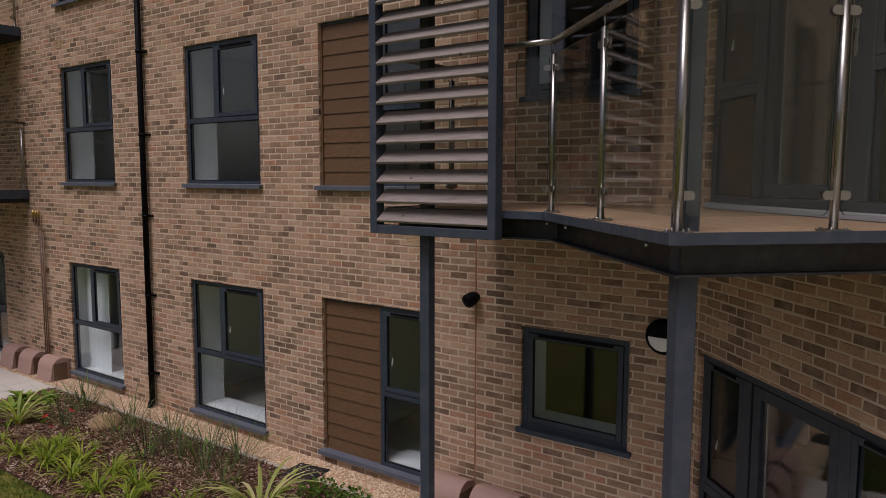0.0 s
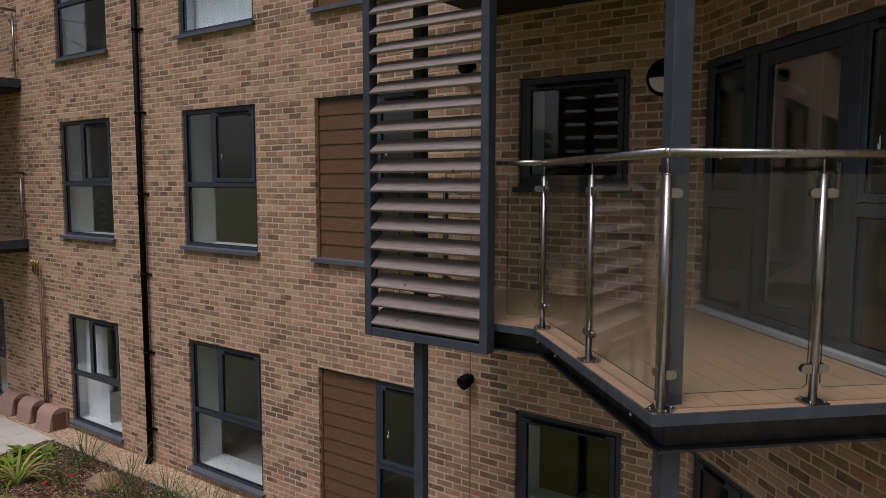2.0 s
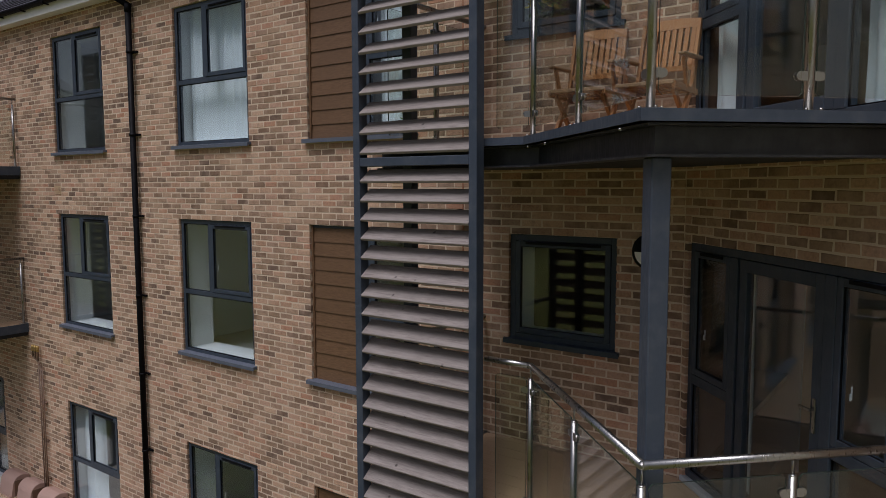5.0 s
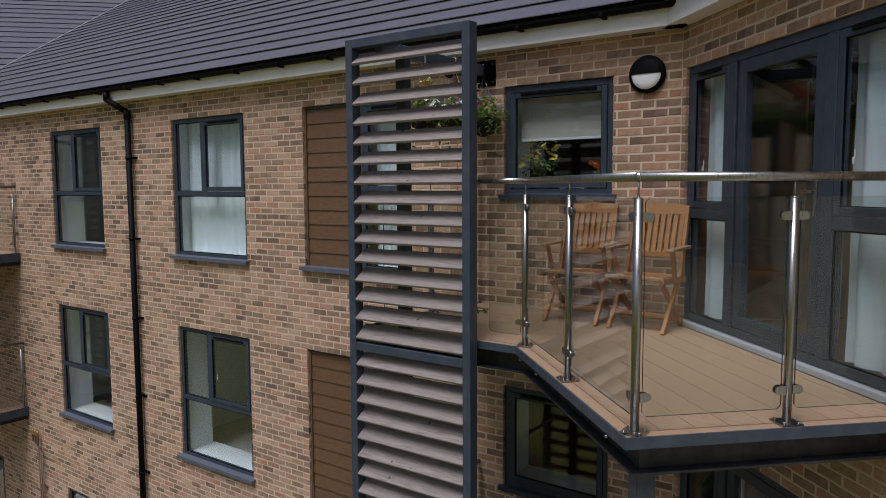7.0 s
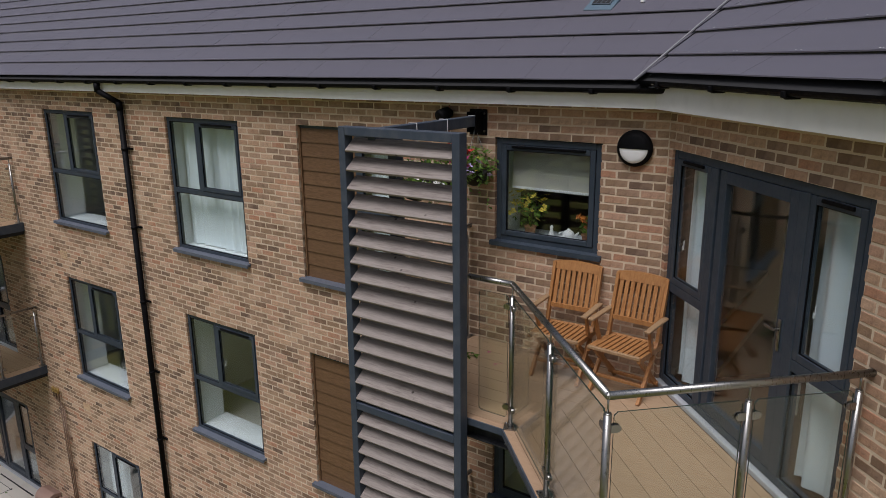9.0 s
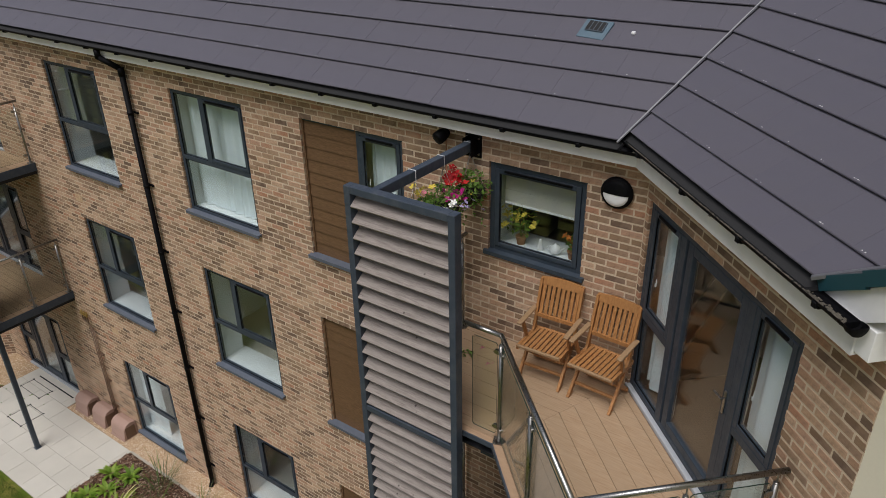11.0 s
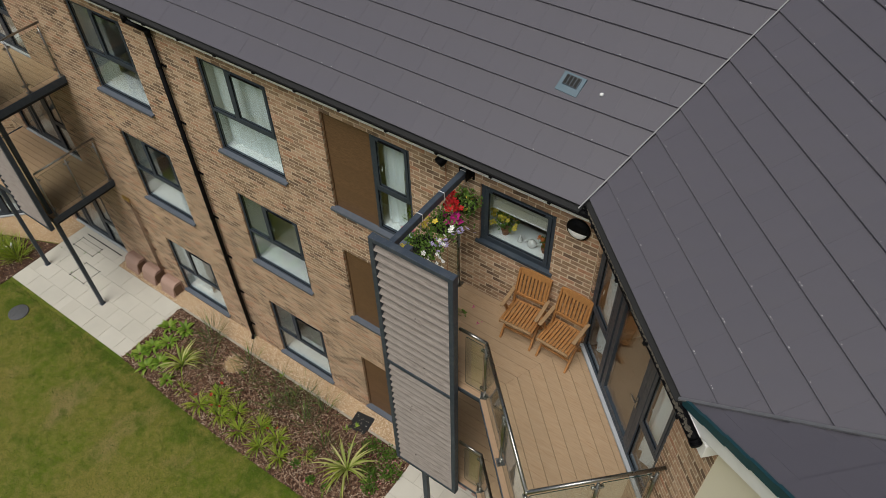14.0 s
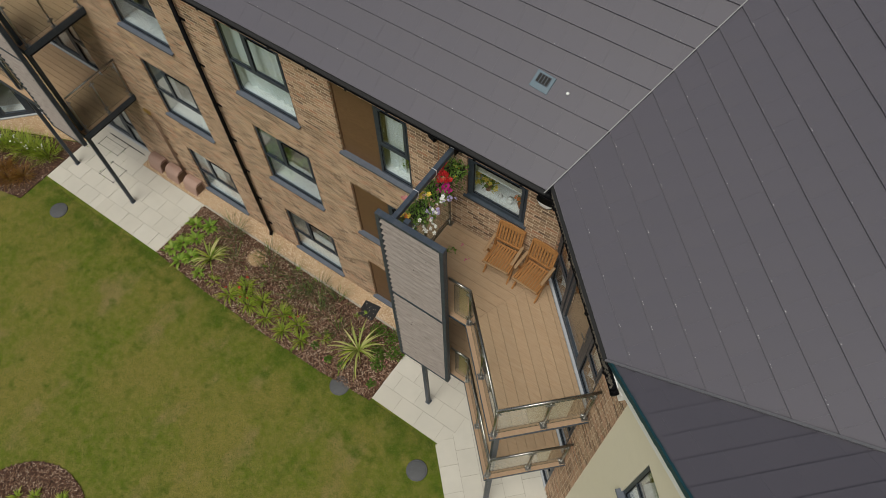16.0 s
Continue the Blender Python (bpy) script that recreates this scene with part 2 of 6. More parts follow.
M["bal_glass"] = pane_glass("balustrade_glass", (0.92, 0.945, 0.92), 0.035)
M["glass_edge"] = plain("glass_edge", (0.03, 0.05, 0.04), 0.2, 0.1, 30, 0.0)
_n = Nodes("stainless_steel", 0.2, 1.0)
_n.color((0.33, 0.325, 0.31)).roughness(_n.ramp(_n.noise(90, 3, _n.coords((1, 1, 0.1))), [(0.3, (0.24,)), (0.7, (0.38,))]))
M["inox"] = _n.m
M["zinc"] = painted("valley_metal", (0.19, 0.19, 0.205), 0.42, 0.2, metal=0.5)
M["pale_metal"] = painted("pale_valley_trim", (0.27, 0.27, 0.28), 0.45, 0.1)
M["tile"] = tile_material("roof_tile_joined", False)
M["tile_one"] = tile_material("roof_tile_single", True)
# steel beam darkened to near black, with the shade under the deck in its colour
M["beam"] = painted("shade_black_beam", (0.012, 0.013, 0.016), 0.5, 0.08)
M["felt"] = plain("roof_underlay", (0.02, 0.02, 0.021), 0.9)
M["teal"] = plain("verge_trim", (0.010, 0.055, 0.072), 0.5, 0.2, 12, 0.05)
M["cream"] = plain("cream_render", (0.80, 0.745, 0.60), 0.92, 0.05, 40, 0.25)
M["lawn"] = lawn_material()
M["soil"] = plain("bark_soil", (0.075, 0.040, 0.028), 0.95, 0.4, 30, 0.8)
_n = Nodes("bark_chip", 0.9, spec=0.2)
_n.color(_n.ramp(_n.island(), [(0.0, (0.035, 0.019, 0.012)), (0.4, (0.105, 0.052, 0.033)), (0.68, (0.20, 0.112, 0.074)), (0.88, (0.36, 0.25, 0.18)), (1.0, (0.60, 0.50, 0.40))]))
M["chip"] = _n.m
_n = Nodes("pea_gravel", 0.85, spec=0.25)
_n.color(_n.ramp(_n.island(), [(0.0, (0.32, 0.20, 0.115)), (0.4, (0.47, 0.325, 0.195)), (0.7, (0.60, 0.455, 0.31)), (1.0, (0.74, 0.64, 0.52))]))
M["pebble"] = _n.m
M["gravel_bed"] = plain("gravel_base", (0.44, 0.31, 0.185), 0.95, 0.3, 70, 0.9)
_n = Nodes("paving_slab", 0.85, spec=0.3)
_f, _g = _n.noise(60, 5, _n.coords()), _n.noise(1.6, 5, _n.coords())
_c = _n.mix(_n.each(), (0.52, 0.495, 0.44), (0.57, 0.545, 0.49))
_c = _n.mix(_n.ramp(_g, [(0.4, (0.0,)), (0.75, (0.4,))]), _c, (0.42, 0.41, 0.37))
_n.color(_n.mix(_n.math("MULTIPLY", _f, 0.2), _c, (0.36, 0.34, 0.30))).bump(_f, 0.2, 0.003)
M["slab"] = _n.m
M["joint"] = plain("paving_joint", (0.33, 0.31, 0.265), 0.95, 0.3, 40, 0.3)
M["kerb"] = plain("concrete_edging", (0.40, 0.36, 0.30), 0.9, 0.2, 30, 0.3)
M["iron"] = plain("cast_cover", (0.085, 0.088, 0.095), 0.7, 0.3, 18, 0.4)
M["drain"] = plain("black_drain_cover", (0.014, 0.015, 0.017), 0.5, 0.3, 30, 0.3)
M["copper"] = painted("brown_pipe", (0.15, 0.085, 0.05), 0.5, 0.15)
M["brass"] = painted("brass_valve", (0.42, 0.29, 0.10), 0.35, 0.1, metal=0.8)
M["meter"] = plain("brown_grp", (0.37, 0.245, 0.20), 0.6, 0.14, 14, 0.08)
M["opal"] = plain("opal_diffuser", (0.80, 0.81, 0.82), 0.35, 0.03, 8, 0.0)
M["vent"] = plain("buff_vent", (0.50, 0.36, 0.22), 0.8, 0.1, 30, 0.1)
M["curtain"] = plain("white_curtain", (0.83, 0.88, 0.90), 0.9, 0.05, 10, 0.05)
M["blind"] = plain("cream_blind", (0.55, 0.52, 0.45), 0.9, 0.05, 30, 0.1)
M["threshold"] = painted("grey_threshold", (0.40, 0.42, 0.45), 0.5, 0.1)
M["ceramic"] = plain("white_ceramic", (0.75, 0.74, 0.72), 0.2, 0.03, 9, 0.0)
M["terracotta"] = plain("terracotta_pot", (0.30, 0.13, 0.07), 0.8, 0.15, 20, 0.1)
M["tan_mound"] = plain("dry_mound", (0.32, 0.22, 0.12), 0.95, 0.3, 60, 0.8)
M["bark"] = plain("tree_bark", (0.10, 0.075, 0.055), 0.95, 0.3, 12, 0.8)
M["leaf_tree"] = leaf_material("tree_leaves", (0.030, 0.055, 0.014), (0.055, 0.09, 0.022), (0.08, 0.11, 0.03))
M["leaf_broad"] = leaf_material("broad_leaves", (0.13, 0.24, 0.025), (0.24, 0.38, 0.045), (0.36, 0.47, 0.09))
M["leaf_lily"] = leaf_material("lily_leaves", (0.17, 0.27, 0.02), (0.32, 0.41, 0.04), (0.46, 0.50, 0.09))
M["leaf_wisp"] = leaf_material("wispy_leaves", (0.06, 0.09, 0.035), (0.11, 0.14, 0.06), (0.19, 0.18, 0.10))
M["leaf_yellow"] = leaf_material("cream_striped_leaves", (0.28, 0.36, 0.07), (0.55, 0.56, 0.20), (0.74, 0.70, 0.36))
M["leaf_cover"] = leaf_material("cover_leaves", (0.05, 0.12, 0.012), (0.10, 0.20, 0.022), (0.16, 0.27, 0.04))
M["leaf_basket"] = leaf_material("basket_leaves", (0.07, 0.15, 0.022), (0.15, 0.27, 0.045), (0.24, 0.36, 0.08))
M["grass_rust"] = leaf_material("rust_grass", (0.16, 0.075, 0.015), (0.28, 0.13, 0.025), (0.20, 0.14, 0.03))
M["blade"] = leaf_material("lawn_blades", (0.06, 0.11, 0.014), (0.12, 0.15, 0.025), (0.20, 0.18, 0.06), 0.8)
for _k, _col in dict(red=(0.46, 0.012, 0.016), magenta=(0.45, 0.015, 0.20), yellow=(0.62, 0.48, 0.06), petal=(0.78, 0.78, 0.74), lilac=(0.42, 0.36, 0.60), pink=(0.62, 0.20, 0.25), orange=(0.60, 0.16, 0.02)).items():
    M["f_" + _k] = plain("petals_" + _k, _col, 0.6, 0.15, 30, 0.0)
M["cable"] = plain("white_tie", (0.75, 0.75, 0.75), 0.5, 0.03)
M["wicker"] = plain("dark_basket", (0.02, 0.017, 0.014), 0.8, 0.3, 40, 0.5)


# ---- mesh kit ----
def box(bm, x0, x1, y0, y1, z0, z1, m=None):
    """A box from its limits, under the matrix m if given."""
    p = [Vector((x, y, z)) for z in (z0, z1) for y in (y0, y1) for x in (x0, x1)]
    v = [bm.verts.new(m @ q if m else q) for q in p]
    for f in ((0, 2, 3, 1), (4, 5, 7, 6), (0, 1, 5, 4), (2, 6, 7, 3), (0, 4, 6, 2), (1, 3, 7, 5)):
        bm.faces.new([v[i] for i in f])


def prism(bm, poly, z0, z1):
    """An upright prism over a convex outline, counter-clockwise."""
    lo, hi = [bm.verts.new((x, y, z0)) for x, y in poly], [bm.verts.new((x, y, z1)) for x, y in poly]
    bm.faces.new(hi)
    bm.faces.new(lo[::-1])
    for i in range(len(poly)):
        j = (i + 1) % len(poly)
        bm.faces.new((lo[i], lo[j], hi[j], hi[i]))


def tube(bm, a, b, r, sides=12, r2=None, caps=True):
    a, b = Vector(a), Vector(b)
    q = (b - a).to_track_quat("Z", "Y")
    rings = []
    for c, rad in ((a, r), (b, r if r2 is None else r2)):
        rings.append([bm.verts.new(c + q @ Vector((rad * math.cos(2 * math.pi * k / sides), rad * math.sin(2 * math.pi * k / sides), 0))) for k in range(sides)])
    for k in range(sides):
        j = (k + 1) % sides
        f = bm.faces.new((rings[0][k], rings[0][j], rings[1][j], rings[1][k]))
        f.smooth = True
    if caps:
        bm.faces.new(rings[0][::-1])
        bm.faces.new(rings[1])


def bar(bm, a, b, w, h, up=(0, 0, 1)):
    """A square bar from a to b, w across and h along up."""
    a, b = Vector(a), Vector(b)
    ax = (b - a).normalized()
    side = ax.cross(Vector(up)).normalized()
    u = side.cross(ax)
    v = [bm.verts.new(c + side * (i * w / 2) + u * (j * h / 2)) for c in (a, b) for i, j in ((-1, -1), (1, -1), (1, 1), (-1, 1))]
    for f in ((3, 2, 1, 0), (4, 5, 6, 7), (0, 1, 5, 4), (1, 2, 6, 5), (2, 3, 7, 6), (3, 0, 4, 7)):
        bm.faces.new([v[i] for i in f])


def lathe(bm, profile, sides=20, centre=(0, 0, 0), axis=None):
    c = Vector(centre)
    q = Vector(axis).to_track_quat("Z", "Y") if axis else None
    rings = []
    for r, z in profile:
        ring = []
        for k in range(sides):
            p = Vector((r * math.cos(2 * math.pi * k / sides), r * math.sin(2 * math.pi * k / sides), z))
            ring.append(bm.verts.new(c + (q @ p if q else p)))
        rings.append(ring)
    for lo, hi in zip(rings, rings[1:]):
        for k in range(sides):
            j = (k + 1) % sides
            f = bm.faces.new((lo[k], lo[j], hi[j], hi[k]))
            f.smooth = True
    bm.faces.new(rings[0][::-1])
    bm.faces.new(rings[-1])


def bevelled(bm, w=0.004, seg=1):
    bmesh.ops.bevel(bm, geom=[e for e in bm.edges], offset=w, segments=seg, affect="EDGES", profile=0.5)
    return bm


def mesh_of(name, bm, material):
    me = bpy.data.meshes.new(name)
    bmesh.ops.recalc_face_normals(bm, faces=bm.faces)
    bm.to_mesh(me)
    bm.free()
    if material:
        me.materials.append(material)
    return me


def part(name, bm, material, parent=None, label="", m=None):
    ob = new(name, mesh_of(name, bm, material) if isinstance(bm, bmesh.types.BMesh) else bm)
    if parent is not None:
        ob.parent = parent
    if m is not None:
        ob.matrix_basis = m
    if label:
        ob["label"] = label
    return ob


def thing(name, label, category, m=None, group="", kind=""):
    ob = new(name)
    ob.empty_display_size = 0.1
    if m is not None:
        ob.matrix_basis = m
    return tagged(ob, label, category, group, kind)


def boxes(*limits, bevel=0.0):
    bm = bmesh.new()
    for b in limits:
        box(bm, *b)
    return bevelled(bm, bevel) if bevel else bm


def clip(poly, a, b, c):
    """The part of an outline where a*x + b*y <= c."""
    out = []
    for i, p in enumerate(poly):
        q = poly[(i + 1) % len(poly)]
        dp, dq = a * p[0] + b * p[1] - c, a * q[0] + b * q[1] - c
        if dp <= 0:
            out.append(p)
        if (dp < 0 < dq) or (dq < 0 < dp):
            k = dp / (dp - dq)
            out.append((p[0] + k * (q[0] - p[0]), p[1] + k * (q[1] - p[1])))
    return out


# ---- plan ----
# The long wall stands on y = 0 and looks to -y; the balcony wing turns off at the origin by 45 degrees; a far wing turns off at the other end.
ROOT2 = math.sqrt(0.5)
WING = Matrix.Rotation(radians(-45), 4, "Z")
FAR_X = -16.1
FARWING = Matrix.Translation((FAR_X, 0, 0)) @ Matrix.Rotation(radians(45), 4, "Z")
HOME = Matrix.Identity(4)
HEADS, SILLS = (2.07, 5.325, 8.25), (0.12, 3.375, 6.30)
FLOORS = (0.03, 3.285, 6.14)
RAIL_H = 1.20
WALL_TOP, EAVE_Z, OVER = 8.62, 8.77, 0.25
TAN_R = 0.62
TAN_G = 0.66
R_PITCH = 0.9758  # the long roof's slope over the wing roof's
TAN_W = TAN_R / R_PITCH
W_A, W_B, W_P, W_K = (-10.6, -9.03), (-7.15, -5.58), (-4.5, -2.87), (-1.71, -0.60)
PANEL_END = -3.62
FARDOOR = (-15.35, -13.1)
WIN_D = (0.07, 2.36)
CREAM_S = 3.02


# ---- walls ----
def rects(u0, u1, z0, z1, holes):
    """The rectangle less its holes, as upright strips."""
    cuts = sorted({u0, u1, *[min(max(u, u0), u1) for h in holes for u in h[:2]]})
    out = []
    for a, b in zip(cuts, cuts[1:]):
        if b - a < 1e-6:
            continue
        z = z0
        for h in sorted((h for h in holes if h[0] < (a + b) / 2 < h[1]), key=lambda h: h[2]):
            if h[2] > z:
                out.append((a, b, z, h[2]))
            z = max(z, h[3])
        if z < z1:
            out.append((a, b, z, z1))
    return out


def leaf(u0, u1, z0, z1, holes, y0, y1, grow=0.0):
    bm = bmesh.new()
    for a, b, c, d in rects(u0, u1, z0, z1, [(h[0] - grow, h[1] + grow, h[2] - grow, h[3] + grow) for h in holes]):
        box(bm, a, b, y0, y1, c, d)
    return bm


def wall(name, label, m, u0, u1, z1, holes, outer, inner_from=None, inner_to=None):
    """A cavity wall with real openings: outer leaf, and a plastered inner leaf behind it."""
    root = thing(name, label, "wall", m, kind="structure")
    part("outer_leaf", leaf(u0, u1, -0.3, z1, holes, 0.0, 0.1, 0.006 if outer == "mortar" else 0.0), M[outer], root)
    part("inner_leaf", leaf(u0 if inner_from is None else inner_from, u1 if inner_to is None else inner_to, -0.3, z1, holes, 0.101, 0.52), M["plaster"], root, "white plastered inner face and reveals")
    return root


HOLES_MAIN, HOLES_WING, HOLES_FAR = [], [], []
for head, sill, floor_z in zip(HEADS, SILLS, FLOORS):
    for a, b in (W_A, W_B, W_P):
        HOLES_MAIN.append((a, b, sill + 0.05, head))
    HOLES_MAIN.append((*W_K, head - 1.03, head))
    HOLES_MAIN.append((*FARDOOR, floor_z + 0.02, head))
    HOLES_WING.append((*WIN_D, floor_z + 0.004, head))
    HOLES_FAR.append((-3.0, -0.9, floor_z + 0.05, head))
wall_main = wall("wall_main", "brown multi brick facade in stretcher bond with pale mortar", HOME, FAR_X, 0.0, WALL_TOP, HOLES_MAIN, "mortar", FAR_X + 0.2, -0.2)
wall_wing = wall("wall_wing", "brown brick wall of the balcony wing with wide glazed doors", WING, 0.0, CREAM_S, WALL_TOP, HOLES_WING, "mortar", 0.2)
wall_far = wall("wall_far", "brown brick wall of the far wing beyond the second balcony", FARWING, -8.0, 0.0, WALL_TOP, HOLES_FAR, "mortar", None, -0.2)

# the rendered gable end beside the brick wing
CREAM_WIN = (3.78, 4.9, 6.75, 8.45)
GABLE_RIDGE = 6.6
wall_cream = thing("wall_cream", "smooth cream rendered gable wall next to the brick wing", "wall", WING, kind="structure")
bm = leaf(CREAM_S + 0.002, 10.6, -0.3, 8.5, [CREAM_WIN], 0.004, 0.3)
prism_pts = [(CREAM_S + 0.002, 8.5), (10.6, 8.5), (10.6, 8.7), (GABLE_RIDGE, 8.72 + TAN_G * (GABLE_RIDGE - 2.55)), (CREAM_S + 0.002, 8.72 + TAN_G * (CREAM_S - 2.55))]
lo = [bm.verts.new((u, 0.004, z)) for u, z in prism_pts]
hi = [bm.verts.new((u, 0.3, z)) for u, z in prism_pts]
bm.faces.new(lo), bm.faces.new(hi[::-1])
for i in range(5):
    bm.faces.new((lo[i], lo[(i + 1) % 5], hi[(i + 1) % 5], hi[i]))
part("render_coat", bm, M["cream"], wall_cream)

# the rooms behind: floors, ceilings, partitions and back walls
rooms = thing("wall_inner_rooms", "plain white rooms behind the windows, some walls darkened as room shade", "wall", kind="structure")
bm = bmesh.new()
box(bm, FAR_X, 0.25, 4.2, 4.35, -0.3, WALL_TOP)
for x in (FAR_X + 0.05, -11.6, -8.15, -4.75, -2.35):
    box(bm, x - 0.05, x + 0.05, 0.521, 4.2, -0.3, WALL_TOP)
part("partition", bm, M["plaster"], rooms)
# walls whose dark colour holds the rooms' shade, one a sheet over a partition
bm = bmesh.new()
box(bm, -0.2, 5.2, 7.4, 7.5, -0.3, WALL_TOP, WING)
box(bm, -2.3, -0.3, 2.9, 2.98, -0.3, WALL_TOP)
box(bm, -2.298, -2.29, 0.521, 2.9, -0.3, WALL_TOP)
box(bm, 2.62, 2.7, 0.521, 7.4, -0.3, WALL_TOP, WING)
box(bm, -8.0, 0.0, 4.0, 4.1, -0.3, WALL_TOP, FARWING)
part("back_wall", bm, M["shade_wall"], rooms)
for k, (floor_z, head) in enumerate(zip(FLOORS, HEADS)):
    fb, cb, wb = bmesh.new(), bmesh.new(), bmesh.new()
    for m, u0, u1, dep in ((HOME, FAR_X, 0.1, 4.2), (WING, 0.1, 5.2, 7.4), (FARWING, -8.0, -0.1, 4.0)):
        box(wb if m is WING else fb, u0, u1, 0.10 if m is WING else 0.331, dep, floor_z - 0.06, floor_z + 0.012, m)
        box(cb, u0, u1, 0.331, dep, head + 0.12, head + 0.2, m)
    part("room_floor", fb, M["carpet"], rooms)
    part("room_floor", wb, M["room_boards"], rooms, "brown boarded floor inside the balcony room")
    part("room_ceiling", cb, M["ceiling"], rooms)

# plain outer walls that close the block behind
bm = bmesh.new()
box(bm, FAR_X - 6, 7.4, 10.6, 10.8, -0.3, WALL_TOP)
box(bm, 10.4, 10.6, 0.31, 10.9, -0.3, WALL_TOP, WING)
tagged(part("wall_back", bm, M["mortar"]), "plain rear wall that closes the block", "wall", kind="structure")


# ---- roofs ----
GAUGE, TILE_W = 0.308, 0.345


def roof_tiles(root, to_world, u0, u1, q1, limits, near, tan, gauge=GAUGE, width=TILE_W, off=0.0, lift=0.034, tail=0.03):
    """Interlocking flat tiles over a sloped plane. Plane coordinates: u along the eaves, q level distance in from them. limits: half planes
    that cut the field; near: the stretch (u0, u1, q1) whose tiles are objects of their own; tail: where the lowest course ends."""
    verts, faces, singles = [], [], []
    rows = int(math.ceil(q1 / gauge))
    for r in range(rows):
        qa, qb = (tail if r == 0 else r * gauge + off), (r + 1) * gauge + off + 0.05
        n = int((u1 - u0) / width) + 2
        for c in range(n):
            ua = u0 + (c - 0.5 * (r % 2)) * width
            poly = [(ua + 0.0006, qa), (ua + width - 0.0006, qa), (ua + width - 0.0006, qb), (ua + 0.0006, qb)]
            for a, b, k in limits:
                poly = clip(poly, a, b, k)
                if len(poly) < 3:
                    break
            if len(poly) < 3 or abs(sum(p[0] * q[1] - q[0] * p[1] for p, q in zip(poly, poly[1:] + poly[:1]))) < 0.004:
                continue
            wob = random.uniform(-0.0012, 0.0012)

            def up(q):
                return lift * (1 - (q - qa) / (qb - qa)) + wob
            top = [to_world(u, q, tan * q + up(q)) for u, q in poly]
            bot = [to_world(u, q, tan * q + up(q) - 0.009) for u, q in poly]
            if near and near[0] < ua < near[1] and qa < near[2] and len(singles) < 300:
                singles.append((top, bot))
                continue
            k, n0 = len(poly), len(verts)
            verts += top + bot
            faces.append(tuple(range(n0, n0 + k)))
            faces += [(n0 + i, n0 + k + i, n0 + k + (i + 1) % k, n0 + (i + 1) % k) for i in range(k)]
    me = bpy.data.meshes.new("tile_field")
    me.from_pydata(verts, [], faces)
    me.materials.append(M["tile"])
    tagged(part("tile_field", me, None, root), kind="stuff")
    return singles


LATER = []  # single pieces, made last


def slab_of(corners, thick=0.03):
    """A sheet under a sloped outline of world points."""
    bm = bmesh.new()
    top = [bm.verts.new(c) for c in corners]
    bot = [bm.verts.new(Vector(c) - Vector((0, 0, thick))) for c in corners]
    bm.faces.new(top), bm.faces.new(bot[::-1])
    for i in range(len(corners)):
        j = (i + 1) % len(corners)
        bm.faces.new((top[i], bot[i], bot[j], top[j]))
    return bm


K225 = math.tan(radians(22.5))
KM, VM0 = 0.38, -0.24  # the valley on the long roof: x = VM0 + KM * q
KW, VW0 = (1 - KM) / (1 + KM), -0.0363  # and on the wing's: s = VW0 - KW * q
WING_UP = 0.061
QMAX = 6.85
V0 = OVER * K225


def main_w(u, q, h):
    return Vector((u, q - OVER, EAVE_Z + h))


def wing_w(s, q, h):
    p = WING @ Vector((s, q - OVER, 0))
    return Vector((p.x, p.y, EAVE_Z + WING_UP + h))


def far_w(s, q, h):
    p = FARWING @ Vector((s, q - OVER, 0))
    return Vector((p.x, p.y, EAVE_Z + h))


GQ0 = 0.06  # the verge's line, just outside the gable wall
G_S0 = 2.55


GV = 0.90  # the gable's valley: q_s = GV * q
GB = TAN_W - TAN_G * GV  # the gable slope's rise inwards


def gable_w(u, q, h):
    # u: level, in from the verge; q: up the slope, along the wing wall
    p = WING @ Vector((G_S0 + q, u + GQ0 - OVER, 0))
    return Vector((p.x, p.y, EAVE_Z + 0.05 + GB * u + h))


roof_main = thing("roof_main", "long grey-brown roof of flat interlocking concrete tiles", "roof", kind="structure")
near_main = roof_tiles(roof_main, main_w, FAR_X - 4.5, 4.0, QMAX, [(1, -KM, VM0 - 0.008), (-1, -K225, -(FAR_X + V0) - 0.012)], (-6.0, 3.0, 3.6), TAN_R, GAUGE, TILE_W, 0.046)
roof_wing = thing("roof_wing", "grey-brown tiled roof over the balcony wing", "roof", kind="structure")
near_wing = roof_tiles(roof_wing, wing_w, -4.2, 8.5, QMAX, [(-1, -KW, -VW0 - 0.008), (1, -GV, G_S0 + 0.02)], (-2.0, 3.5, 4.0), TAN_W, GAUGE * R_PITCH, TILE_W, -0.0516)
roof_gable = thing("roof_gable", "tiled roof slope above the cream gable with a stepped verge", "roof", kind="structure")
near_gable = roof_tiles(roof_gable, gable_w, 0.0, 7.0, GABLE_RIDGE - G_S0, [(1, -1 / GV, 0.0 - GQ0), (-1, 0, 0.0)], (-0.1, 3.5, 3.0), TAN_G, 0.30, 0.36, 0.0, 0.022, -0.03)
roof_far = thing("roof_far", "grey-brown tiled roof over the far wing", "roof", kind="structure")
roof_tiles(roof_far, far_w, -11.0, 4.5, QMAX, [(1, -K225, -V0 - 0.012)], None, TAN_R)
LATER += [("roof_tile", roof_main, near_main, "tile_one"), ("roof_tile", roof_wing, near_wing, "tile_one"), ("roof_tile", roof_gable, near_gable, "tile_one")]
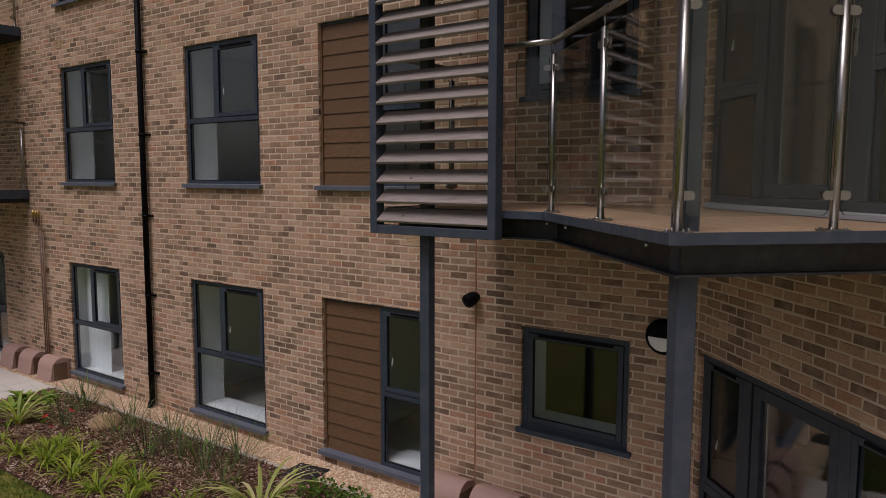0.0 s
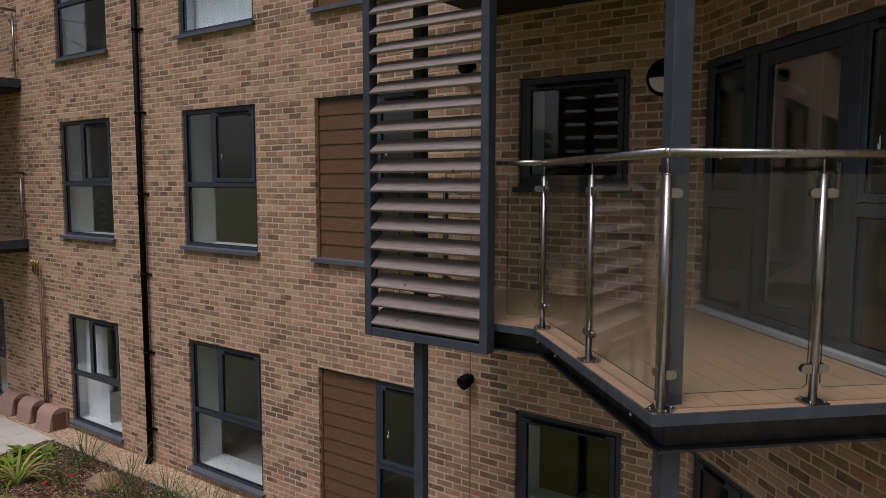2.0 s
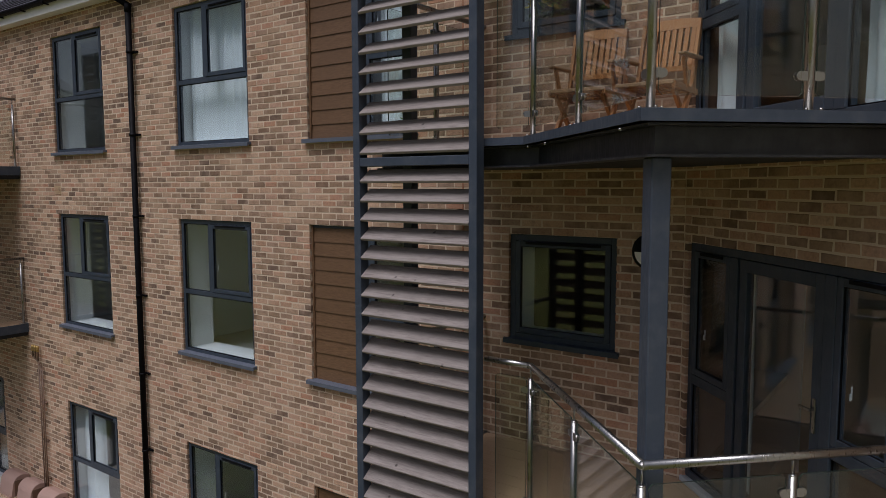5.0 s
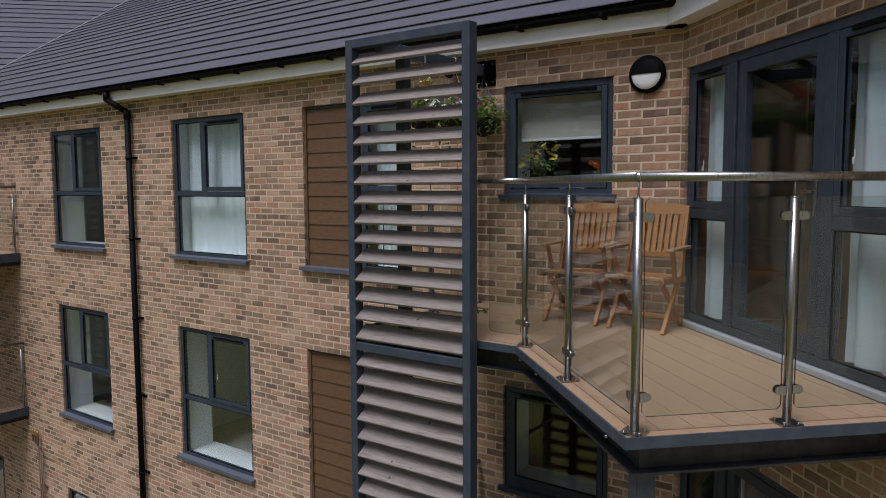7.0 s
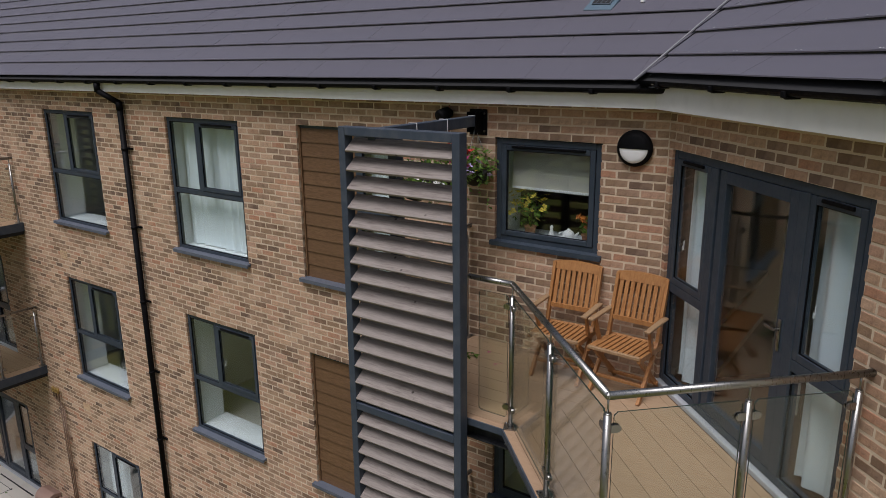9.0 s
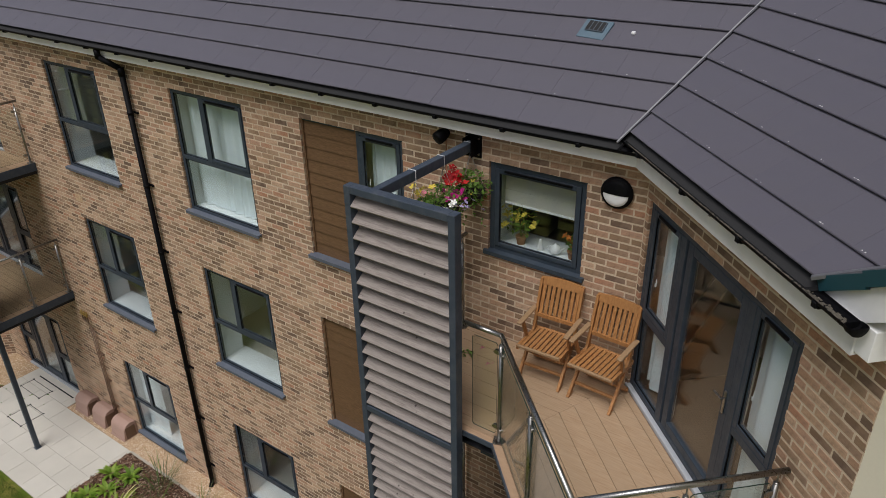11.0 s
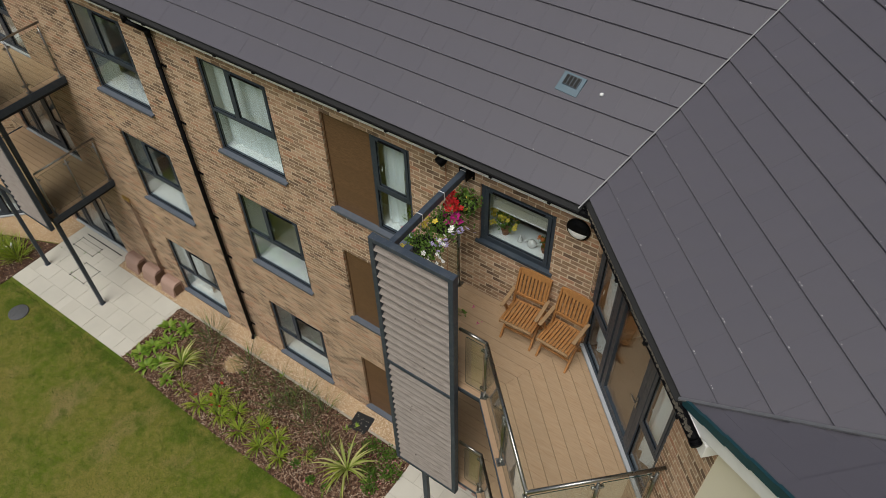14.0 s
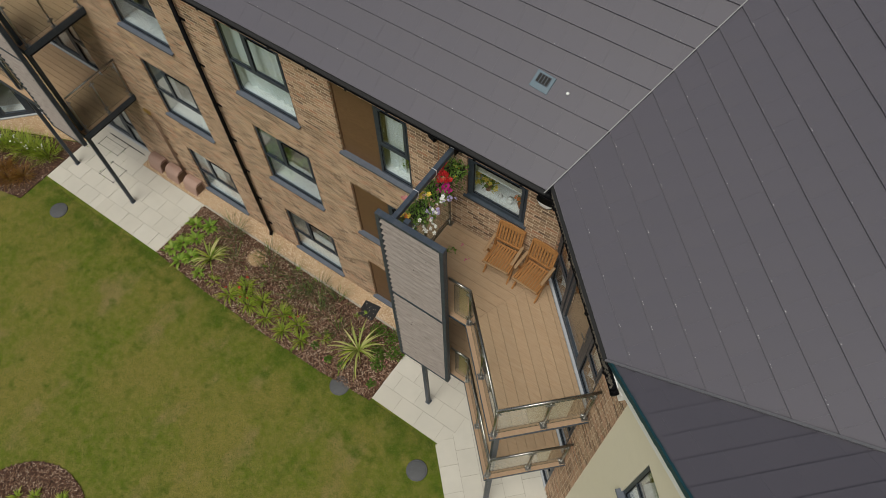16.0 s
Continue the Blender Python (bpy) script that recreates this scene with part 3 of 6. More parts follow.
for root, fn, pts, tan in ((roof_main, main_w, [(FAR_X + V0, 0), (VM0, 0), (VM0 + KM * QMAX, QMAX), (FAR_X + V0 - K225 * QMAX, QMAX)], TAN_R),
                           (roof_wing, wing_w, [(VW0, 0), (G_S0, 0), (G_S0 + GV * QMAX, QMAX), (VW0 - KW * QMAX, QMAX)], TAN_W),
                           (roof_gable, gable_w, [(0, 0), (0, GABLE_RIDGE - G_S0), ((GABLE_RIDGE - G_S0) / GV, GABLE_RIDGE - G_S0)], TAN_G),
                           (roof_far, far_w, [(-11, 0), (-V0, 0), (-V0 + K225 * QMAX, QMAX), (-11, QMAX)], TAN_R)):
    part("underlay", slab_of([fn(u, q, tan * q - 0.03) for u, q in pts]), M["felt"], root)
# rear slopes
bm = slab_of([main_w(-22, QMAX, TAN_R * QMAX), main_w(6, QMAX, TAN_R * QMAX), Vector((10.2, 10.95, 8.6)), Vector((-22.1, 10.95, 8.6))])
part("rear_slope", bm, M["felt"], roof_main)
bm = slab_of([wing_w(-2.4, QMAX, TAN_W * QMAX), wing_w(8.5, QMAX, TAN_W * QMAX), wing_w(8.5, 2 * QMAX, 0), wing_w(-4.8, 2 * QMAX, 0)])
part("rear_slope", bm, M["felt"], roof_wing)
bm = slab_of([gable_w(0, GABLE_RIDGE - G_S0, TAN_G * (GABLE_RIDGE - G_S0)), gable_w(0, 8.2, 0), gable_w(9, 8.2, 0), gable_w(9, GABLE_RIDGE - G_S0, TAN_G * (GABLE_RIDGE - G_S0))])
part("rear_slope", bm, M["felt"], roof_gable)

# valley trims
bm = bmesh.new()
bar(bm, main_w(VM0 + 0.0, -0.02, 0.042), main_w(VM0 + KM * QMAX, QMAX, TAN_R * QMAX + 0.042), 0.015, 0.012)
part("valley_trim", bm, M["pale_metal"], roof_main, "thin pale metal valley trim")
bm = bmesh.new()
bar(bm, wing_w(G_S0 + 0.03, 0.0, 0.05), wing_w(G_S0 + 0.03 + GV * 4.5, 4.5, TAN_W * 4.5 + 0.05), 0.030, 0.02)
part("valley_trim", bm, M["zinc"], roof_gable, "grey metal valley trim")
bm = bmesh.new()
bar(bm, main_w(FAR_X + V0, 0, 0.03), main_w(FAR_X + V0 - K225 * QMAX, QMAX, TAN_R * QMAX + 0.03), 0.05, 0.02)
part("valley_trim", bm, M["pale_metal"], roof_far)


# fascia, soffit and gutter along each eaves
def eaves(m, u0, u1, up=0.0, low=8.585):
    fascia = thing("fascia", "white plastic fascia board with soffit under the eaves", "fascia", m, kind="structure")
    part("board", boxes((u0 - 0.06, u1 + 0.06, -0.185, -0.165, low, 8.74 + up)), M["white"], fascia)
    part("soffit", boxes((u0 - 0.06, u1 + 0.06, -0.165, -0.006, low + 0.002, low + 0.012)), M["white"], fascia)
    gutter = thing("gutter", "black half-round plastic gutter along the roof edge", "gutter", m, kind="structure")
    bm = bmesh.new()
    n = 8
    ring = [(-0.243 + 0.053 * math.cos(math.pi + math.pi * k / n), 8.752 + up + 0.043 * math.sin(math.pi + math.pi * k / n)) for k in range(n + 1)]
    ring += [(-0.243 + 0.048 * math.cos(math.pi + math.pi * k / n), 8.752 + up + 0.037 * math.sin(math.pi + math.pi * k / n)) for k in range(n, -1, -1)]
    a, b = [bm.verts.new((u0 - 0.10, y, z)) for y, z in ring], [bm.verts.new((u1 + 0.10, y, z)) for y, z in ring]
    for i in range(len(ring)):
        j = (i + 1) % len(ring)
        bm.faces.new((a[i], a[j], b[j], b[i]))
    bm.faces.new(a), bm.faces.new(b[::-1])
    part("channel", bm, M["black"], gutter)
    u = u0 + 0.3
    while u < u1 - 0.1:
        part("bracket", boxes((u - 0.02, u + 0.02, -0.280, -0.187, 8.696 + up, 8.716 + up), (u - 0.02, u + 0.02, -0.302, -0.280, 8.704 + up, 8.744 + up), bevel=0.006), M["black"], gutter)
        u += 0.8
    return gutter


eaves(HOME, FAR_X, 0.0)
g = eaves(WING, 0.0, 2.86, WING_UP)
bm = bmesh.new()
lathe(bm, [(0.052, -0.03), (0.056, -0.022), (0.056, 0.022), (0.050, 0.032), (0.02, 0.036)], 20, (2.97, -0.243, 8.752 + WING_UP), (1, 0, 0))
bmesh.ops.bisect_plane(bm, geom=bm.verts[:] + bm.edges[:] + bm.faces[:], plane_co=(0, 0, 8.757 + WING_UP), plane_no=(0, 0, 1), clear_outer=True)
part("stop_end", bm, M["black"], g)
eaves(FARWING, -8.0, 0.0)
verge = thing("verge", "white bargeboard with dark stepped tile edge over the gable", "bargeboard", WING, kind="structure")
bm = bmesh.new()
L = GABLE_RIDGE - G_S0
bar(bm, (G_S0 + 0.12, -0.165, 8.74), (G_S0 + L, -0.165, 8.74 + TAN_G * (L - 0.12)), 0.02, 0.19)
part("bargeboard", bm, M["white"], verge)
bm = bmesh.new()
bar(bm, (G_S0 + 0.12, -0.08, 8.66), (G_S0 + L, -0.08, 8.66 + TAN_G * (L - 0.12)), 0.15, 0.012)
part("soffit", bm, M["white"], verge)
for k in range(14):
    s0 = G_S0 + 0.04 + k * 0.30
    if s0 > GABLE_RIDGE - 0.2:
        break
    bm = bmesh.new()
    z0 = EAVE_Z + 0.04 + TAN_G * (s0 - G_S0)
    bar(bm, (s0, -0.195, z0 + 0.008), (s0 + 0.31, -0.195, z0 + TAN_G * 0.31 - 0.008), 0.03, 0.085)
    part("verge_unit", bm, M["teal"], verge)
# white box end between the gutter and the gable
part("eaves_box", boxes((2.62, 3.03, -0.17, -0.006, 8.61, 8.80), bevel=0.004), M["white"], verge)


# ---- windows ----
WIN_NO = [0]
SET = 0.052  # frames stand this far forward of the cavity, almost flush with the brick
FORWARD = Matrix.Translation((0, -SET, 0))
DOOR_NO = [0]


def ring_frame(u0, u1, z0, z1, w, y0, y1, bevel=0.004):
    return boxes((u0, u0 + w, y0, y1, z0, z1), (u1 - w, u1, y0, y1, z0, z1), (u0 + w, u1 - w, y0, y1, z0, z0 + w), (u0 + w, u1 - w, y0, y1, z1 - w, z1), bevel=bevel)


def glaze(root, u0, u1, z0, z1, y, parent_name="pane"):
    ob = part(parent_name, boxes((u0, u1, y, y + 0.024, z0, z1)), M["glass"], root)
    ob.visible_shadow = False
    return ob


def light(root, u0, u1, z0, z1, opens=False, handle=None):
    """One light of a window: fixed, or an opening sash with its handle."""
    if opens:
        part("sash", ring_frame(u0 + 0.004, u1 - 0.004, z0 + 0.004, z1 - 0.004, 0.052, 0.072, 0.125), M["frame"], root)
        glaze(root, u0 + 0.05, u1 - 0.05, z0 + 0.05, z1 - 0.05, 0.092)
        part("bead", ring_frame(u0 + 0.054, u1 - 0.054, z0 + 0.054, z1 - 0.054, 0.007, 0.080, 0.092, 0), M["black"], root)
        if handle:
            hx = u0 + 0.085 if handle == "l" else u1 - 0.085
            part("handle", boxes((hx - 0.007, hx + 0.007, 0.125, 0.135, z0 + 0.30, z0 + 0.34), (hx - 0.005, hx + 0.005, 0.134, 0.143, z0 + 0.30, z0 + 0.385), bevel=0.003), M["white"], root, "white window handle")
        part("trickle_vent", boxes((u0 + 0.12, u1 - 0.10, 0.055, 0.075, z1 - 0.032, z1 - 0.008), bevel=0.003), M["black"], root)
    else:
        glaze(root, u0 - 0.004, u1 + 0.004, z0 - 0.004, z1 + 0.004, 0.100)
        part("bead", ring_frame(u0, u1, z0, z1, 0.010, 0.090, 0.100, 0), M["black"], root)


def sill(root, u0, u1, z, deep=0.065, mat="sill", back=SET):
    bm = bmesh.new()
    deep -= back
    pts = [(0.10, z + 0.016), (-deep, z + 0.002), (-deep, z - 0.045), (-deep + 0.008, z - 0.045), (-deep + 0.008, z - 0.03), (0.10, z - 0.02)]
    a, b = [bm.verts.new((u0 - 0.045, y, h)) for y, h in pts], [bm.verts.new((u1 + 0.045, y, h)) for y, h in pts]
    bm.faces.new(a), bm.faces.new(b[::-1])
    for i in range(len(pts)):
        j = (i + 1) % len(pts)
        bm.faces.new((a[i], b[i], b[j], a[j]))
    part("window_sill", bm, M[mat], root)


def inner_board(root, u0, u1, z):
    part("window_board", boxes((u0 - 0.03, u1 + 0.03, 0.15, 0.56 + SET, z - 0.022, z), bevel=0.004), M["plaster"], root, "white inner window board")


def window_thing(m, label):
    WIN_NO[0] += 1
    return thing("window_%d" % WIN_NO[0], label, "window", m @ FORWARD, kind="structure")


def split_window(m, a, b, z0, z1, label):
    """Fixed light and opening sash above a transom, one wide light below."""
    root = window_thing(m, label)
    w, h = b - a, z1 - z0
    part("window_frame", ring_frame(a, b, z0, z1, 0.055, 0.082, 0.150), M["frame"], root)
    zt, um = z0 + 0.46 * h, a + 0.41 * w
    part("transom", boxes((a + 0.055, b - 0.055, 0.080, 0.150, zt - 0.032, zt + 0.032), bevel=0.004), M["frame"], root)
    part("mullion", boxes((um - 0.03, um + 0.03, 0.081, 0.150, zt + 0.032, z1 - 0.055), bevel=0.004), M["frame"], root)
    light(root, a + 0.055, um - 0.03, zt + 0.032, z1 - 0.055)
    light(root, um + 0.03, b - 0.055, zt + 0.032, z1 - 0.055, True, "l")
    light(root, a + 0.055, b - 0.055, z0 + 0.055, zt - 0.032)
    sill(root, a, b, z0)
    inner_board(root, a, b, z0 + 0.03)
    return root


def narrow_window(m, a, b, z0, z1, label):
    root = window_thing(m, label)
    h = z1 - z0
    part("window_frame", ring_frame(a, b, z0, z1, 0.055, 0.082, 0.150), M["frame"], root)
    zt = z0 + 0.46 * h
    part("transom", boxes((a + 0.055, b - 0.055, 0.080, 0.150, zt - 0.032, zt + 0.032), bevel=0.004), M["frame"], root)
    light(root, a + 0.055, b - 0.055, zt + 0.032, z1 - 0.055, True, "l")
    light(root, a + 0.055, b - 0.055, z0 + 0.055, zt - 0.032)
    inner_board(root, a, b, z0 + 0.03)
    return root


def panel_unit(m, a, b, z0, z1, group):
    """Stained composite boards that fill the left of a shared opening."""
    root = thing("cladding_panel", "dark brown horizontal composite cladding boards beside a window", "cladding", m, group)
    n, pitch = 11, (z1 - z0 - 0.03) / 11
    for k in range(n):
        za = z0 + k * pitch
        bm = bmesh.new()
        pts = [(0.045, za), (0.045 + 0.012, za + pitch + 0.01), (0.075, za + pitch + 0.01), (0.075, za)]
        l, r = [bm.verts.new((a + 0.025, y, z)) for y, z in pts], [bm.verts.new((b, y, z)) for y, z in pts]
        bm.faces.new(l), bm.faces.new(r[::-1])
        for i in range(4):
            bm.faces.new((l[i], r[i], r[(i + 1) % 4], l[(i + 1) % 4]))
        part("board", bm, M["clad"], root)
    part("edge_trim", boxes((a, a + 0.025, 0.03, 0.09, z0, z1), (b - 0.001, b + 0.022, 0.035, 0.079, z0, z1)), M["clad"], root)
    part("top_trim", boxes((a + 0.025, b - 0.001, 0.04, 0.09, z1 - 0.03, z1)), M["frame"], root)
    part("backing", boxes((a, b, 0.0905, 0.12, z0, z1)), M["felt"], root)
    sill(root, a, W_P[1], z0 - 0.002, back=0.0)
    return root


def kitchen_window(m, a, b, z0, z1, label):
    root = window_thing(m, label)
    part("window_frame", ring_frame(a, b, z0, z1, 0.06, 0.082, 0.150), M["frame"], root)
    light(root, a + 0.06, b - 0.06, z0 + 0.06, z1 - 0.06, True)
    sill(root, a, b, z0, 0.035, "frame")
    inner_board(root, a, b, z0 + 0.03)
    return root


def door_set(m, a, b, z0, z1, label):
    """Three lights wide: a side window, a glazed door and a second side window."""
    DOOR_NO[0] += 1
    root = thing("door_%d" % DOOR_NO[0], label, "balcony door", m @ FORWARD, kind="structure")
    w, h = b - a, z1 - z0
    s1, s2 = a + 0.282 * w, a + 0.74 * w
    zt = z0 + 0.43 * h
    part("seam", boxes((s1 + 0.0505, s1 + 0.0715, 0.10, 0.15, z0 + 0.065, z1 - 0.065)), M["black"], root)
    part("door_frame", ring_frame(a, b, z0, z1, 0.06, 0.075, 0.155), M["frame"], root)
    part("mullion", boxes((s1 - 0.05, s1 + 0.05, 0.07, 0.155, z0 + 0.06, z1 - 0.06), bevel=0.005), M["frame"], root)
    part("mullion", boxes((s2 - 0.05, s2 + 0.05, 0.07, 0.155, z0 + 0.06, z1 - 0.06), bevel=0.005), M["frame"], root)
    for u0, u1 in ((a + 0.06, s1 - 0.05), (s2 + 0.05, b - 0.06)):
        part("transom", boxes((u0, u1, 0.074, 0.15, zt - 0.04, zt + 0.04), bevel=0.004), M["frame"], root)
        light(root, u0, u1, zt + 0.04, z1 - 0.06, True, "l")
        light(root, u0, u1, z0 + 0.06, zt - 0.04)
    lf = part("door_leaf", ring_frame(s1 + 0.072, s2 - 0.055, z0 + 0.065, z1 - 0.065, 0.09, 0.078, 0.14), M["frame"], root)
    glaze(root, s1 + 0.157, s2 - 0.14, z0 + 0.15, z1 - 0.15, 0.10)
    hx = s2 - 0.10
    part("handle", boxes((hx - 0.014, hx + 0.014, 0.066, 0.078, z0 + 0.92, z0 + 1.14), (hx - 0.10, hx + 0.01, 0.03, 0.045, z0 + 1.06, z0 + 1.08), (hx - 0.008, hx + 0.008, 0.036, 0.07, z0 + 1.062, z0 + 1.078), bevel=0.003), M["inox"], lf, "steel lever handle")
    part("threshold", boxes((a - 0.02, b + 0.02, SET - 0.022, 0.13, z0 - 0.05, z0 - 0.004), bevel=0.006), M["threshold"], root, "pale grey door threshold")
    return root


for k, (head, sl, fz) in enumerate(zip(HEADS, SILLS, FLOORS)):
    z0 = sl + 0.05
    for a, b in (W_A, W_B):
        split_window(HOME, a, b, z0, head, "anthracite framed window with two upper lights above one wide pane")
    narrow_window(HOME, PANEL_END + 0.024, W_P[1], z0, head, "narrow anthracite window beside brown cladding")
    panel_unit(HOME, W_P[0], PANEL_END, z0, head, "cladding panels of the facade")
    kitchen_window(HOME, W_K[0], W_K[1], head - 1.03, head, "small square anthracite kitchen window over the balcony")
    door_set(WING, WIN_D[0], WIN_D[1], fz + 0.05, head, "anthracite glazed balcony door with side windows")
    door_set(HOME, FARDOOR[0], FARDOOR[1], fz + 0.05, head, "anthracite glazed door of the second balcony")
    door_set(FARWING, -3.0, -0.9, fz + 0.05, head, "anthracite glazed door in the far wing")
split_window(WING, CREAM_WIN[0], CREAM_WIN[1], CREAM_WIN[2] + 0.05, CREAM_WIN[3], "anthracite window in the cream gable wall")


# ---- balconies ----
DN, DS = 1.585, 2.60  # the deck's edge: out from the walls, and along the wing wall
RN, RS = 1.505, 2.52  # the handrail's line


def wing_pt(s, n):
    """A place by its distance along and out from the wing wall."""
    return (ROOT2 * s - ROOT2 * n, -ROOT2 * s - ROOT2 * n)


def bend(d):
    """Where the front edge turns from the long wall's line to the wing's."""
    return (-K225 * d, -d)


DECK_X0 = -2.08


def deck_thing(z, label):
    root = thing("balcony", label, "balcony", group="balconies of the wing")
    # boards along the long wall, then along the wing, mitred at the bend
    w, gap = 0.177, 0.004
    k = 0
    while -0.079 + k * (w + gap) < DN - 0.11:
        y0 = max(0.015, -0.079 + k * (w + gap))
        y1 = min(-0.079 + k * (w + gap) + w, DN - 0.095)
        poly = [(DECK_X0 + 0.05, -y1), (-K225 * y1 - 0.001, -y1), (-K225 * y0 - 0.001, -y0), (DECK_X0 + 0.05, -y0)]
        bm = bmesh.new()
        prism(bm, poly, z - 0.025, z)
        part("deck_board", bm, M["deck"], root)
        a0, a1 = max(0.024, y0), y1
        if a1 > a0 + 0.01:
            poly = [wing_pt(K225 * a0 + 0.001, a0), wing_pt(K225 * a1 + 0.001, a1), wing_pt(DS - 0.10, a1), wing_pt(DS - 0.10, a0)]
            bm = bmesh.new()
            prism(bm, poly, z - 0.025, z)
            me = mesh_of("deck_board", bm, M["deck"])
            part("deck_board", me, None, root)
        k += 1
    # picture-frame border boards
    b0, b1 = DN - 0.092, DN - 0.004
    for poly in ([(DECK_X0 + 0.05, -b1), (-K225 * b1 - 0.002, -b1), (-K225 * b0 - 0.002, -b0), (DECK_X0 + 0.05, -b0)],
                 [wing_pt(K225 * b0 + 0.002, b0), wing_pt(K225 * b1 + 0.002, b1), wing_pt(DS - 0.004, b1), wing_pt(DS - 0.092, b0)],
                 [wing_pt(DS - 0.095, 0.02), wing_pt(DS - 0.095, b0 - 0.003), wing_pt(DS - 0.004, b1 - 0.003), wing_pt(DS - 0.004, 0.02)]):
        bm = bmesh.new()
        prism(bm, poly, z - 0.026, z - 0.002)
        part("border_board", bm, M["deck_end"], root)
    # edge channel: an upright plate, then a deeper beam set back under it
    edge = [(DECK_X0, -DN), bend(DN), wing_pt(DS, DN), wing_pt(DS, 0.02)]
    for inset, h0, h1, t, nm in ((0.0, -0.050, 0.006, 0.012, "edge_plate"), (0.13, -0.198, -0.051, 0.02, "edge_beam")):
        d, s = DN - inset, DS - inset
        pts = [(DECK_X0, -d), bend(d), wing_pt(s, d), wing_pt(s, 0.02)]
        pin = [(DECK_X0, -d + t), bend(d - t), wing_pt(s - t, d - t), wing_pt(s - t, 0.02)]
        for i in range(3):
            bm = bmesh.new()
            prism(bm, [pts[i], pts[i + 1], pin[i + 1], pin[i]], z + h0, z + h1)
            part(nm, bm, M["steel" if inset == 0 else "beam"], root)
    # beam flanges
    for hz in (-0.206, -0.064):
        d, s = DN - 0.065, DS - 0.065
        pts = [(DECK_X0, -d), bend(d), wing_pt(s, d), wing_pt(s, 0.02)]
        pin = [(DECK_X0, -d + 0.13), bend(d - 0.13), wing_pt(s - 0.13, d - 0.13), wing_pt(s - 0.13, 0.02)]
        for i in range(3):
            bm = bmesh.new()
            prism(bm, [pts[i], pts[i + 1], pin[i + 1], pin[i]], z + hz, z + hz + 0.012)
            part("flange", bm, M["beam"], root)
    part("side_plate", boxes((DECK_X0 - 0.012, DECK_X0, -DN, -0.01, z - 0.050, z + 0.006)), M["steel"], root)
    bm = bmesh.new()
    prism(bm, [(DECK_X0, -DN + 0.17), (-K225 * (DN - 0.17), -DN + 0.17), (-0.02, -0.012), (DECK_X0, -0.012)], z - 0.19, z - 0.07)
    prism(bm, [(-K225 * (DN - 0.17) + 0.001, -DN + 0.17), wing_pt(DS - 0.17, DN - 0.17), wing_pt(DS - 0.17, 0.015), (-0.0, -0.015)], z - 0.19, z - 0.07)
    part("soffit_board", bm, M["felt"], root, "dark boarded underside")
    for i, (s, n) in enumerate(((0.75, DN - 0.06), (1.15, DN - 0.06), (2.35, DN - 0.06))):
        p = wing_pt(s, n + 0.05)
        bm = bmesh.new()
        tube(bm, (p[0], p[1], z - 0.078), (p[0], p[1], z - 0.064), 0.010, 8)
        part("bolt", bm, M["inox"], root)
    return root


deck_low = deck_thing(FLOORS[1], "lower bent balcony of timber boards in an anthracite steel edge")
deck_top = deck_thing(FLOORS[2], "top balcony of warm timber boards in an anthracite steel edge")


def post_at(root, x, y, z, turn, faces):
    """A round steel baluster on a foot plate, its stem and glass clamps. faces: the directions of its glass, in degrees."""
    bm = bmesh.new()
    tube(bm, (x, y, z), (x, y, z + 1.098), 0.0212, 16)
    lathe(bm, [(0.0212, 1.098), (0.018, 1.105), (0.007, 1.107)], 16, (x, y, z))
    p = part("post", bm, M["inox"], root)
    bm = bmesh.new()
    tube(bm, (x, y, z + 1.10), (x, y, z + 1.19), 0.006, 8)
    part("stem", bm, M["inox"], p)
    bm = bmesh.new()
    box(bm, -0.055, 0.055, -0.055, 0.055, 0.001, 0.010, Matrix.Translation((x, y, z)) @ Matrix.Rotation(radians(turn), 4, "Z"))
    part("foot_plate", bm, M["inox"], p)
    for i in (-1, 1):
        for j in (-1, 1):
            q = Matrix.Rotation(radians(turn), 4, "Z") @ Vector((0.038 * i, 0.038 * j, 0))
            bm = bmesh.new()
            tube(bm, (x + q.x, y + q.y, z + 0.010), (x + q.x, y + q.y, z + 0.020), 0.008, 8)
            part("bolt", bm, M["inox"], p)
    for ang in faces:
        dx, dy = math.cos(radians(ang)), math.sin(radians(ang))
        for h in (0.17, 1.015):
            bm = bmesh.new()
            m = Matrix.Translation((x, y, z + h)) @ Matrix.Rotation(radians(ang), 4, "Z")
            # a D-shaped jaw on each face of the glass
            for s0, s1 in ((-0.014, -0.0052), (0.0052, 0.014)):
                rim = [(0.018, -0.022), (0.05, -0.022)] + [(0.05 + 0.024 * math.sin(k * math.pi / 6), -0.022 * math.cos(k * math.pi / 6)) for k in range(1, 6)] + [(0.05, 0.022), (0.018, 0.022)]
                fa, fb = [bm.verts.new(m @ Vector((u, s0, v))) for u, v in rim], [bm.verts.new(m @ Vector((u, s1, v))) for u, v in rim]
                bm.faces.new(fa), bm.faces.new(fb[::-1])
                for i in range(len(rim)):
                    j = (i + 1) % len(rim)
                    bm.faces.new((fa[i], fb[i], fb[j], fa[j]))
            part("glass_clamp", bm, M["inox"], p)
    return p


